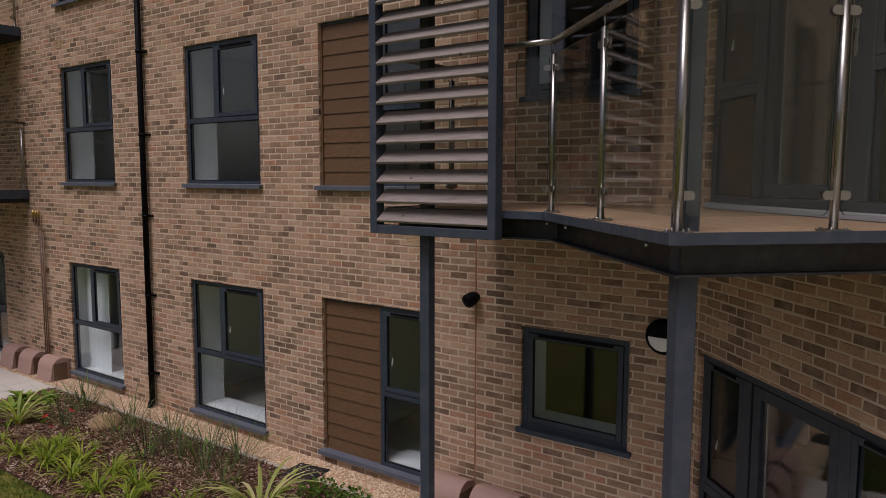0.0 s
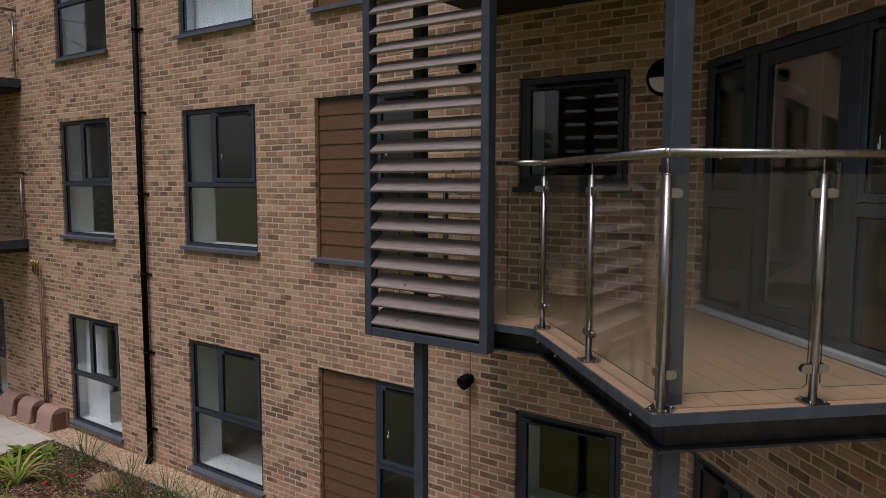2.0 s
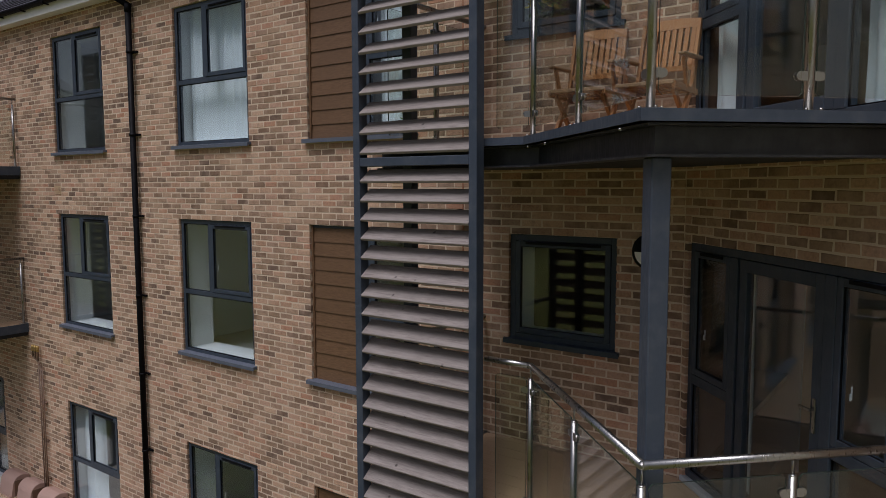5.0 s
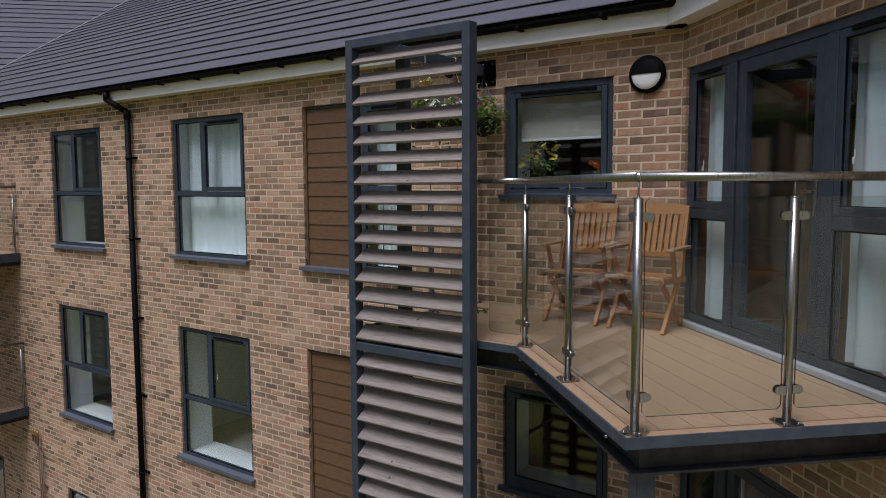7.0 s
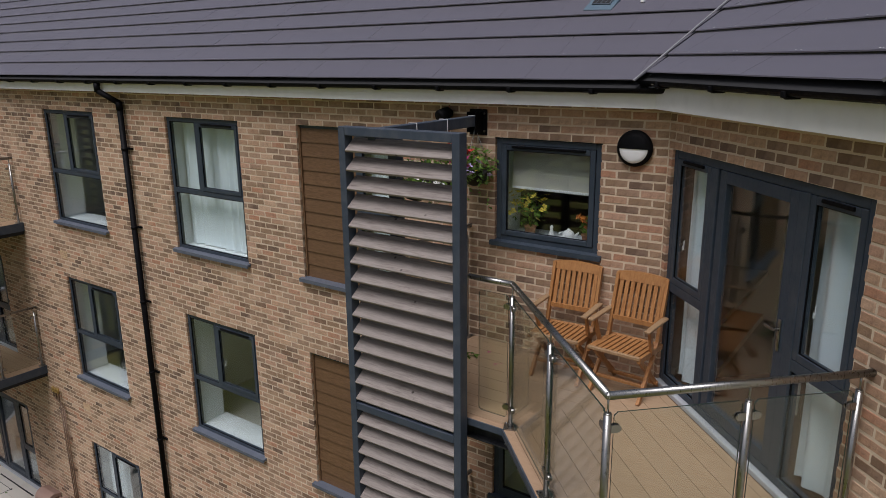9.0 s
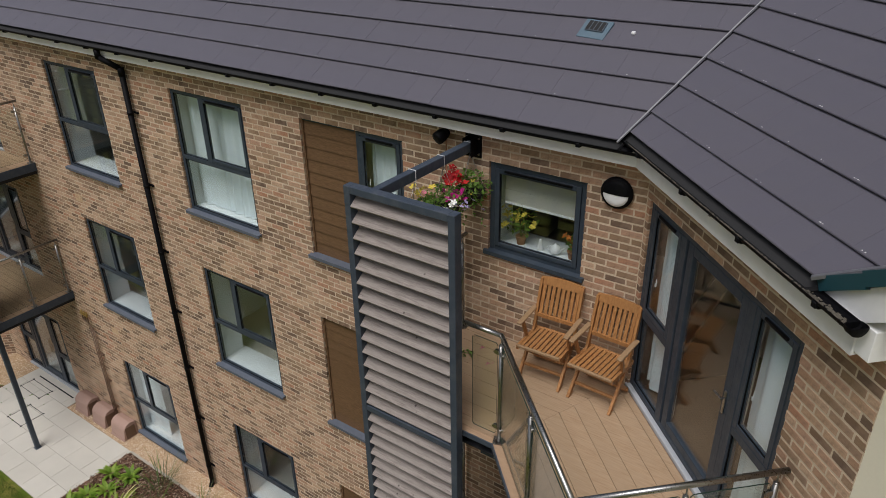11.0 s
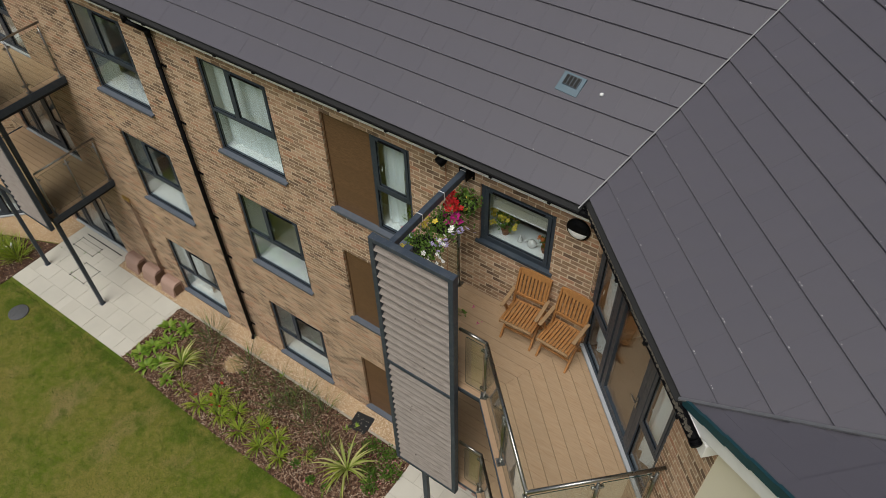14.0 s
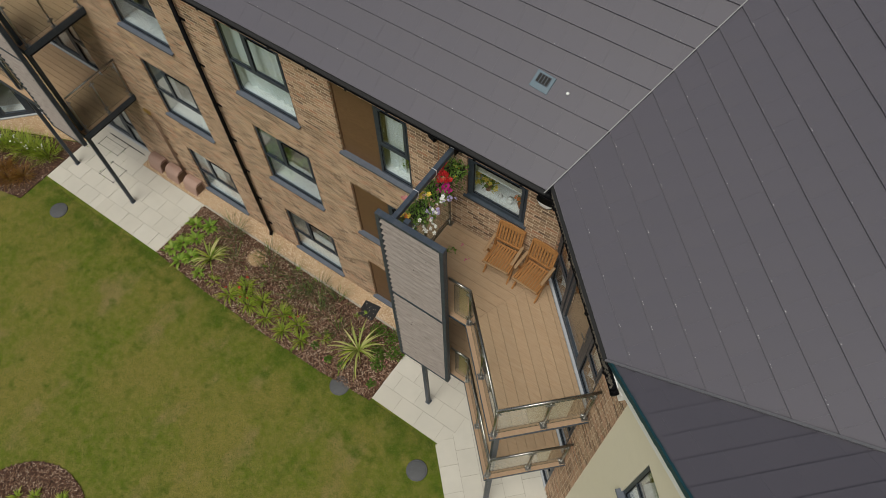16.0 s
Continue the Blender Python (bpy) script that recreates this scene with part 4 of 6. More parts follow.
def glass_run(root, a, b, z, lo=0.075, hi=1.105):
    a, b = Vector((*a, 0)), Vector((*b, 0))
    d = (b - a).normalized()
    a, b = a + d * 0.035, b - d * 0.035
    bm = bmesh.new()
    side = Vector((-d.y, d.x, 0)) * 0.005
    c = 0.02
    L = (b - a).length
    outline = [(c, lo), (L - c, lo), (L, lo + c), (L, hi - c), (L - c, hi), (c, hi), (0, hi - c), (0, lo + c)]
    f, g = [[bm.verts.new(a + d * u + Vector((0, 0, z + h)) + s) for u, h in outline] for s in (side, -side)]
    bm.faces.new(f), bm.faces.new(g[::-1])
    p = part("glass_panel", bm, M["bal_glass"], root)
    p.visible_shadow = False
    bm = bmesh.new()
    f, g = [[bm.verts.new(a + d * u + Vector((0, 0, z + h)) + s * 0.98) for u, h in outline] for s in (side, -side)]
    for i in range(8):
        j = (i + 1) % 8
        bm.faces.new((f[i], f[j], g[j], g[i]))
    part("glass_edge", bm, M["glass_edge"], p)


def rail_run(root, pts, z):
    bm = bmesh.new()
    for a, b in zip(pts, pts[1:]):
        tube(bm, (*a, z), (*b, z), 0.0228, 14)
    for p in pts[1:-1]:
        bmesh.ops.create_uvsphere(bm, u_segments=12, v_segments=8, radius=0.0230, matrix=Matrix.Translation((*p, z)))
    part("handrail", bm, M["inox"], root)


def balustrade(z, label):
    root = thing("balustrade", label, "balustrade", group="balustrades of the wing")
    A, C, E_ = bend(RN), wing_pt(RS, RN), wing_pt(RS, 0.055)
    S = (-0.96, -RN)
    mid = wing_pt((K225 * RN + RS) / 2 + 0.0, RN)
    side = wing_pt(RS, 0.72)
    post_at(root, A[0], A[1], z, 22, (180, -45))
    post_at(root, mid[0], mid[1], z, -45, (135, -45))
    post_at(root, C[0], C[1], z, 0, (135, 45))
    post_at(root, side[0], side[1], z, 45, (225, 45))
    e2 = wing_pt(RS, 0.07)
    post_at(root, e2[0], e2[1], z, 45, (225,))
    for a, b in ((S, A), (A, mid), (mid, C), (C, side), (side, e2)):
        glass_run(root, a, b, z)
    rail_run(root, [(-1.02, -RN), A, C, wing_pt(RS, 0.0)], z + RAIL_H)
    # the short return from the wall to the louvre screen
    post_at(root, -2.0, -0.075, z, 0, (-90,))
    post_at(root, -2.0, -0.80, z, 0, (90, -90))
    glass_run(root, (-2.0, -0.075), (-2.0, -0.80), z)
    glass_run(root, (-2.0, -0.80), (-2.0, -1.50), z)
    rail_run(root, [(-2.0, 0.0), (-2.0, -1.52)], z + RAIL_H)
    return root


balustrade(FLOORS[1], "stainless steel posts and rail with clear glass round the lower balcony")
balustrade(FLOORS[2], "stainless steel posts and rail with clear glass round the top balcony")


SHARED = {}


def louvre_screen(x0, x1, y, label, m=HOME):
    root = thing("louvre_screen", label, "privacy screen", m, "louvre screens")
    z0, z1, zm = 3.08, 8.475, 5.99
    yo, yi = y - 0.05, y + 0.05
    for a, b in ((x0, x0 + 0.07), (x1 - 0.07, x1)):
        part("stile", boxes((a, b, yo, yi, z0, z1), bevel=0.004), M["steel"], root)
    for a, b in ((z0, z0 + 0.07), (z1 - 0.07, z1), (zm - 0.035, zm + 0.035)):
        part("crossbar", boxes((x0 + 0.0701, x1 - 0.0701, yo + 0.002, yi - 0.002, a, b), bevel=0.004), M["steel"], root)
    for za, zb, n in ((z0 + 0.07, zm - 0.035, 18), (zm + 0.035, z1 - 0.07, 15)):
        step = (zb - za) / n
        for k in range(n):
            zc = za + (k + 0.5) * step
            bm = bmesh.new()
            box(bm, x0 + 0.0705, x1 - 0.0705, -0.080, 0.080, -0.012, 0.012)
            bevelled(bm, 0.003)
            s = part("slat", bm, M["slat"], root)
            s.matrix_basis = Matrix.Translation((0, y + 0.016, zc)) @ Matrix.Rotation(radians(37 + random.uniform(-1.5, 1.5)), 4, "X")
            for u in (x0 + 0.095, x1 - 0.095):
                for v in (-0.048, 0.048):
                    if "screw" not in SHARED:
                        bm = bmesh.new()
                        tube(bm, (0, 0, 0.012), (0, 0, 0.0145), 0.0045, 6)
                        SHARED["screw"] = mesh_of("screw", bm, M["inox"])
                    part("screw", SHARED["screw"], None, s, m=Matrix.Translation((u, v, 0)))
    return root


SCR = (-2.17, -0.965, -1.665)
louvre_screen(*SCR, "tall screen of weathered grey timber louvres in an anthracite steel frame")
louvre_screen(-13.06, -11.85, -1.76, "tall louvre screen of grey timber before the second balcony")


def steel_post(x, y, z1, size, turn, label):
    root = thing("steel_post", label, "post", Matrix.Translation((x, y, 0)) @ Matrix.Rotation(radians(turn), 4, "Z"), "balcony posts")
    h = size / 2
    part("shaft", boxes((-h, h, -h, h, 0.03, z1), bevel=0.006), M["steel"], root)
    part("base_plate", boxes((-h - 0.02, h + 0.02, -h - 0.02, h + 0.02, 0.026, 0.038)), M["steel"], root)
    return root


CP = wing_pt(2.405, 1.41)
steel_post(CP[0], CP[1], FLOORS[2] - 0.206, 0.10, -45, "square anthracite steel post carrying the balcony corner")
steel_post(-1.72, -1.53, 8.40, 0.09, 0, "slim anthracite steel post behind the louvre screen")
steel_post(-12.15, -1.54, 8.4, 0.09, 0, "slim anthracite steel post of the second balcony")
steel_post(-14.55, -1.52, 6.0, 0.09, 0, "slim anthracite steel post of the second balcony")

# the beam that ties the screen back to the wall
beam = thing("tie_beam", "anthracite steel beam from the screen to a bolted wall bracket", "beam")
BX = -1.90
part("shaft", boxes((BX - 0.04, BX + 0.04, -1.614, -0.06, 8.36, 8.46), bevel=0.005), M["steel"], beam)
part("bracket", boxes((BX - 0.10, BX + 0.10, -0.018, -0.001, 8.27, 8.52), (BX - 0.055, BX - 0.045, -0.14, -0.018, 8.30, 8.50), (BX + 0.045, BX + 0.055, -0.14, -0.018, 8.30, 8.50), bevel=0.003), M["black"], beam, "black bolted wall bracket")
for i in (-1, 1):
    for hz in (8.31, 8.48):
        bm = bmesh.new()
        tube(bm, (BX + 0.075 * i, -0.018, hz), (BX + 0.075 * i, -0.034, hz), 0.011, 6)
        part("bolt", bm, M["inox"], beam)
part("bracket_pin", boxes((BX - 0.046, BX + 0.046, -0.11, -0.03, 8.37, 8.45)), M["black"], beam)

# second balcony
far_deck = thing("balcony", "second balcony with timber boards and a steel edge", "balcony", group="far balconies")
for z in FLOORS[1:]:
    for k in range(11):
        y0 = 0.015 + k * 0.146
        part("deck_board", boxes((-15.55, -11.95, -y0 - 0.138, -y0, z - 0.025, z)), M["deck"], far_deck)
    part("edge_plate", boxes((-15.6, -11.90, -1.64, -1.628, z - 0.15, z + 0.006), (-11.912, -11.90, -1.628, -0.01, z - 0.15, z + 0.006), (-15.6, -15.588, -1.628, -0.01, z - 0.15, z + 0.006)), M["steel"], far_deck)
    part("soffit_board", boxes((-15.55, -11.93, -1.57, -0.012, z - 0.22, z - 0.10)), M["felt"], far_deck)
far_bal = thing("balustrade", "glass balustrade with steel posts on the second balcony", "balustrade", group="far balustrades")
for z in FLOORS[1:]:
    for p, q in (((-11.97, -0.06), (-11.97, -0.78)), ((-11.97, -0.78), (-11.97, -1.5)), ((-13.4, -1.5), (-14.5, -1.5)), ((-14.5, -1.5), (-15.5, -1.5))):
        glass_run(far_bal, p, q, z)
    for p, f in (((-11.97, -0.06), (-90,)), ((-11.97, -0.78), (90, -90)), ((-11.97, -1.5), (90,)), ((-13.4, -1.5), (180,)), ((-14.5, -1.5), (0, 180)), ((-15.5, -1.5), (0,))):
        post_at(far_bal, p[0], p[1], z, 0, f)
    rail_run(far_bal, [(-11.97, 0.0), (-11.97, -1.5)], z + RAIL_H)
    rail_run(far_bal, [(-13.4, -1.5), (-15.5, -1.5), (-15.5, -0.05)], z + RAIL_H)


# ---- ground ----
def sheet(poly, z, mat, name, label, category, thick=0.05, kind="structure"):
    bm = bmesh.new()
    prism(bm, poly, z - thick, z)
    return tagged(part(name, bm, M[mat]), label, category, kind=kind)


bm = bmesh.new()
R = 400.0
n = 24
for i in range(n):
    for j in range(n):
        xs = [(-1 + 2 * (i + d) / n) for d in (0, 1)]
        ys = [(-1 + 2 * (j + d) / n) for d in (0, 1)]
        fx, fy = [math.copysign(abs(t) ** 3, t) * R - 4 for t in xs], [math.copysign(abs(t) ** 3, t) * R - 5 for t in ys]
        bm.faces.new([bm.verts.new((x, y, -0.01)) for x, y in ((fx[0], fy[0]), (fx[1], fy[0]), (fx[1], fy[1]), (fx[0], fy[1]))])
bmesh.ops.remove_doubles(bm, verts=bm.verts, dist=0.001)
tagged(part("ground", bm, M["lawn"]), "patchy green and straw-brown mown lawn", "lawn", kind="structure")

BED = [(-10.37, -2.33), (-8.5, -2.45), (-6.5, -2.48), (-4.45, -2.44), (-2.93, -2.32), (-2.93, -0.49), (-10.37, -0.49)]
sheet(BED, 0.012, "soil", "flower_bed", "planting bed of dark bark mulch along the lawn", "flower bed")
sheet([(-10.34, -0.435), (-2.93, -0.435), (-2.93, 0.02), (-10.34, 0.02)], 0.012, "gravel_bed", "gravel_strip", "golden gravel strip at the foot of the facade", "gravel")
sheet([(-12.9, -0.45), (-10.34, -0.45), (-10.34, 0.02), (-12.9, 0.02)], 0.012, "gravel_bed", "gravel_strip", "golden gravel under the meter boxes", "gravel")
tagged(part("edging", boxes((-10.34, -4.66, -0.49, -0.436, -0.02, 0.035), (-4.17, -2.93, -0.49, -0.436, -0.02, 0.035), bevel=0.006), M["kerb"]), "thin concrete edging between bed and gravel", "edging", kind="structure")


def patio(name, label, x0, x1, y0, y1, limits, m, sx, sy, z=0.03, notch=None):
    """Paving slabs in a running bond, cut to the patio's outline."""
    root = thing(name, label, "patio", kind="structure")
    shared = {}
    r, y = 0, y0
    bed = bmesh.new()
    while y < y1:
        x = x0 - (0.5 * sx if r % 2 else 0)
        while x < x1:
            poly = [(x + 0.004, y + 0.004), (x + sx - 0.004, y + 0.004), (x + sx - 0.004, y + sy - 0.004), (x + 0.004, y + sy - 0.004)]
            # a notch leaves the corner past (x, y) free of slabs
            whole = [poly] if not notch else [clip(poly, 1, 0, notch[0]), clip(clip(poly, -1, 0, -notch[0]), 0, 1, notch[1])]
            for poly in whole:
                for a, b, c in limits:
                    if len(poly) > 2:
                        poly = clip(poly, a, b, c)
                if len(poly) > 2 and abs(sum(p[0] * q[1] - q[0] * p[1] for p, q in zip(poly, poly[1:] + poly[:1]))) > 0.01:
                    LATER.append(("paving_slab", root, [(poly, z + random.uniform(-0.0015, 0.0015), m)], "slab"))
            x += sx
        y += sy
        r += 1
    return root


patio("patio_far", "pale grey stone slabs of the second patio", -14.95, -10.3, -2.34, 0.0, [(-1, 0, 14.95), (1, 0, -10.35), (0, 1, 0.0)], HOME, 0.6, 0.47, notch=(-12.9, -0.45))
sheet([(-14.94, -2.33), (-10.36, -2.33), (-10.36, -0.46), (-14.94, -0.46)], 0.020, "joint", "paving_bed", "sandy joints under the paving", "paving")
sheet([(-14.94, -0.46), (-12.9, -0.46), (-12.9, 0.0), (-14.94, 0.0)], 0.020, "joint", "paving_bed", "sandy joints under the paving", "paving")
patio("patio_near", "pale grey stone slabs under the balconies", -2.92, 3.0, -2.25, 0.0, [(-1, 0, 2.92), (0, 1, 0.0), (1, -K225, 0.0)], HOME, 0.62, 0.45)
patio("patio_near", "pale grey stone slabs along the wing", -1.0, 9.0, -2.32, 0.0, [(0, 1, 0.0), (-1, -K225, 0.0), (0, -1, 2.32), (1, 0, 9.0)], WING, 0.62, 0.46)
sheet([(-2.91, -2.24), (-0.95, -2.24), (0.0, 0.0), (-2.91, 0.0)], 0.020, "joint", "paving_bed", "sandy joints under the paving", "paving")
bm = bmesh.new()
prism(bm, [wing_pt(0.93, 2.31), wing_pt(9.0, 2.31), wing_pt(9.0, 0.0), (0.0, 0.0)], -0.03, 0.020)
tagged(part("paving_bed", bm, M["joint"]), "sandy joints under the paving", "paving", kind="structure")


# ---- chairs ----
def folding_chair(m, label):
    """A folding teak armchair. Local: faces -y, the feet on z = 0."""
    root = thing("folding_chair", label, "chair", m, "teak chairs on the balcony")
    w = 0.228
    # back uprights run on down to the front feet; seat legs cross them
    for sx in (-w, w):
        bm = bmesh.new()
        bar(bm, (sx, 0.172, 0.985), (sx, 0.02, 0.44), 0.028, 0.045, (0, 1, 0.2))
        part("back_upright", bm, M["teak"], root)
        bm = bmesh.new()
        bar(bm, (sx, 0.02, 0.45), (sx, -0.33, 0.0), 0.028, 0.045, (0, 1, 0.2))
        part("front_leg", bm, M["teak"], root)
        bm = bmesh.new()
        bar(bm, (sx * 0.88, -0.30, 0.40), (sx * 0.88, 0.15, 0.0), 0.026, 0.042, (0, 1, 0.2))
        part("rear_leg", bm, M["teak"], root)
        bm = bmesh.new()
        bar(bm, (sx * 1.02, -0.37, 0.42), (sx * 1.02, 0.10, 0.40), 0.028, 0.045)
        part("seat_rail", bm, M["teak"], root)
        bm = bmesh.new()
        bar(bm, (sx * 1.13, -0.30, 0.655), (sx * 1.13, 0.10, 0.665), 0.055, 0.024)
        bevelled(bm, 0.006)
        part("armrest", bm, M["teak_grey"], root)
        bm = bmesh.new()
        bar(bm, (sx * 1.10, -0.22, 0.645), (sx * 1.06, -0.13, 0.41), 0.024, 0.038, (0, 1, 0.2))
        part("arm_strut", bm, M["teak"], root)
    # crest rail, a shallow arch
    bm = bmesh.new()
    n = 10
    rows = []
    for k in range(n + 1):
        u = -w - 0.012 + (2 * w + 0.024) * k / n
        arch = 0.022 * (1 - (2 * k / n - 1) ** 2)
        rows.append([bm.verts.new((u, y + 0.2875 * (z - 0.9), z)) for y, z in ((0.142, 0.925), (0.168, 0.925), (0.168, 0.992 + arch), (0.142, 0.992 + arch))])
    for a, b in zip(rows, rows[1:]):
        for i in range(4):
            bm.faces.new((a[i], a[(i + 1) % 4], b[(i + 1) % 4], b[i]))
    bm.faces.new(rows[0][::-1]), bm.faces.new(rows[-1])
    part("crest_rail", bm, M["teak"], root)
    bm = bmesh.new()
    bar(bm, (-w, 0.062, 0.595), (w, 0.062, 0.595), 0.022, 0.042)
    part("lower_back_rail", bm, M["teak"], root)
    for k in range(8):
        u = -w + 0.042 + (2 * w - 0.084) * k / 7
        bm = bmesh.new()
        bar(bm, (u, 0.066, 0.605), (u, 0.165, 0.945), 0.036, 0.012, (0, 1, 0))
        part("back_slat", bm, M["teak"], root)
    for k in range(9):
        u = -w + 0.034 + (2 * w - 0.068) * k / 8
        bm = bmesh.new()
        bar(bm, (u, -0.345, 0.440), (u, 0.075, 0.420), 0.034, 0.014)
        part("seat_slat", bm, M["teak"], root)
    for y, z, nm, c in ((-0.365, 0.437, "front_seat_rail", "teak_grey"), (0.085, 0.415, "rear_seat_rail", "teak"), (-0.215, 0.13, "stretcher", "teak"), (0.07, 0.06, "stretcher", "teak")):
        bm = bmesh.new()
        bar(bm, (-w - 0.01, y, z), (w + 0.01, y, z), 0.032, 0.030)
        bevelled(bm, 0.005)
        part(nm, bm, M[c], root)
    return root


folding_chair(pose(-0.75, -0.225, FLOORS[2], 0, 0, 3), "folding teak armchair with slatted seat and back on the deck")
folding_chair(pose(-0.135, -0.24, FLOORS[2], 0, 0, -3), "folding teak armchair close to the balcony door")


# ---- fixtures on the walls ----
pipe = thing("downpipe", "black plastic rainwater downpipe with clips and a swan neck", "downpipe")
PX = -8.12
bm = bmesh.new()
tube(bm, (PX, -0.075, 0.06), (PX, -0.075, 8.40), 0.043, 14)
part("shaft", bm, M["black"], pipe)
bm = bmesh.new()
tube(bm, (PX - 0.24, -0.245, 8.712), (PX - 0.24, -0.245, 8.58), 0.045, 12)
tube(bm, (PX - 0.24, -0.245, 8.60), (PX, -0.075, 8.42), 0.043, 12)
tube(bm, (PX, -0.075, 8.44), (PX, -0.075, 8.32), 0.050, 12)
part("swan_neck", bm, M["black"], pipe)
for z in (0.55, 1.75, 2.95, 4.15, 5.35, 6.55, 7.75):
    bm = bmesh.new()
    tube(bm, (PX, -0.075, z - 0.02), (PX, -0.075, z + 0.02), 0.050, 12)
    box(bm, PX - 0.06, PX + 0.11, -0.03, -0.002, z - 0.014, z + 0.014)
    part("clip", bm, M["black"], pipe)
bm = bmesh.new()
tube(bm, (PX, -0.075, 0.14), (PX, -0.12, 0.02), 0.045, 12)
part("shoe", bm, M["black"], pipe)

for z in (2.13, 5.20, 8.21):
    lamp = thing("bulkhead_lamp", "round black bulkhead lamp with a half-covered opal glass", "wall lamp", Matrix.Translation((-0.288, 0, z + 0.026)), "bulkhead lamps")
    bm = bmesh.new()
    lathe(bm, [(0.150, 0.0), (0.158, 0.014), (0.158, 0.036), (0.140, 0.053), (0.125, 0.056)], 32, (0, 0, 0), (0, -1, 0))
    part("housing", bm, M["black"], lamp)
    for nm, mat, a0, rr, hh in (("diffuser", "opal", math.pi, 0.128, 0.080), ("eyelid", "black", 0.0, 0.136, 0.086)):
        bm = bmesh.new()
        n, rows = 18, []
        for j in range(5):
            f = j / 4
            r, y = rr * math.cos(f * math.pi / 2 * 0.92), -0.054 - (hh - 0.054) * math.sin(f * math.pi / 2)
            rows.append([bm.verts.new((r * math.cos(a0 + math.pi * k / n), y, r * math.sin(a0 + math.pi * k / n))) for k in range(n + 1)])
        for a, b in zip(rows, rows[1:]):
            for k in range(n):
                bm.faces.new((a[k], a[k + 1], b[k + 1], b[k])).smooth = True
        bm.faces.new(rows[-1])
        part(nm, bm, M[mat], lamp)

for z in (2.31, 5.50, 8.47):
    spot = thing("spot_lamp", "small black round wall spotlight", "wall lamp", Matrix.Translation((-2.25, 0, z)), "wall spots")
    bm = bmesh.new()
    tube(bm, (0, -0.001, 0), (0, -0.03, 0), 0.045, 16)
    part("base", bm, M["black"], spot)
    bm = bmesh.new()
    lathe(bm, [(0.02, -0.075), (0.055, -0.06), (0.07, -0.01), (0.072, 0.05), (0.066, 0.07), (0.02, 0.072)], 18, (0, -0.095, -0.01), (-0.25, -0.8, -0.35))
    part("head", bm, M["black"], spot)
tagged(part("movement_joint", boxes((-2.262, -2.248, -0.0055, 0.012, 0.0, 8.55)), M["terracotta"]), "thin mastic movement joint in the brickwork", "joint", kind="structure")

for x, z in ((-10.58, 5.73), (-10.58, 2.79), (-3.08, 2.86), (-3.08, 5.80)):
    v = thing("air_vent", "small buff plastic air vent in the brickwork", "vent", Matrix.Translation((x, 0, z)), "air vents")
    part("frame", ring_frame(-0.11, 0.11, -0.07, 0.07, 0.012, -0.008, 0.004, 0), M["vent"], v)
    part("plate", boxes((-0.1, 0.1, -0.002, 0.006, -0.06, 0.06)), M["vent"], v)
    for k in range(7):
        part("louvre", boxes((-0.098, 0.098, -0.007, -0.002, -0.055 + 0.016 * k, -0.047 + 0.016 * k)), M["vent"], v)

gas = thing("gas_pipes", "brown painted service pipes with brass valves on the brick wall", "pipes")
for k, dx in enumerate((-0.065, 0.0, 0.065)):
    x = -11.42 + dx
    bm = bmesh.new()
    tube(bm, (x, -0.06, 0.02), (x, -0.06, 2.66 - 0.05 * k), 0.011, 10)
    tube(bm, (x, -0.06, 2.66 - 0.05 * k), (x - 0.20 + 0.03 * k, -0.06, 2.71 - 0.03 * k), 0.013, 10)
    tube(bm, (x - 0.20 + 0.03 * k, -0.06, 2.71 - 0.03 * k), (x - 0.20 + 0.03 * k, -0.06, 2.90), 0.015, 10)
    p = part("pipe", bm, M["copper"], gas)
    bm = bmesh.new()
    tube(bm, (x - 0.20 + 0.03 * k, -0.06, 2.82), (x - 0.20 + 0.03 * k, -0.06, 2.93), 0.026, 8)
    box(bm, x - 0.23 + 0.03 * k, x - 0.15 + 0.03 * k, -0.10, -0.088, 2.86, 2.88)
    part("valve", bm, M["brass"], p)
for z in (0.5, 1.2, 1.9):
    part("clip", boxes((-11.52, -11.32, -0.05, -0.002, z - 0.012, z + 0.012)), M["copper"], gas)


def meter_box(x, y):
    root = thing("meter_box", "brown moulded meter housing with a rounded hood on the ground", "meter box", Matrix.Translation((x, y, 0)), "meter housings")
    prof = [(0.0, 0.012), (0.0, 0.37)] + [(-0.12 - 0.18 * math.sin(a * math.pi / 16), 0.22 + 0.185 * math.cos(a * math.pi / 16)) for a in range(9)] + [(-0.335, 0.012)]
    bm = bmesh.new()
    l, r = [bm.verts.new((-0.25, p, z)) for p, z in prof], [bm.verts.new((0.25, p, z)) for p, z in prof]
    bm.faces.new(l), bm.faces.new(r[::-1])
    for i in range(len(prof)):
        j = (i + 1) % len(prof)
        f = bm.faces.new((l[i], r[i], r[j], l[j]))
    part("hood", bm, M["meter"], root)
    part("lid_lip", boxes((-0.26, 0.26, -0.355, -0.332, 0.012, 0.05), bevel=0.006), M["meter"], root)
    part("end_panel", boxes((0.2505, 0.256, -0.27, -0.04, 0.03, 0.32), bevel=0.002), M["copper"], root, "dark brown end panel")
    return root


for x in (-12.43, -11.73, -10.99):
    meter_box(x, -0.02)
for x in (-2.48, -1.86, -1.22):
    meter_box(x, -0.05)

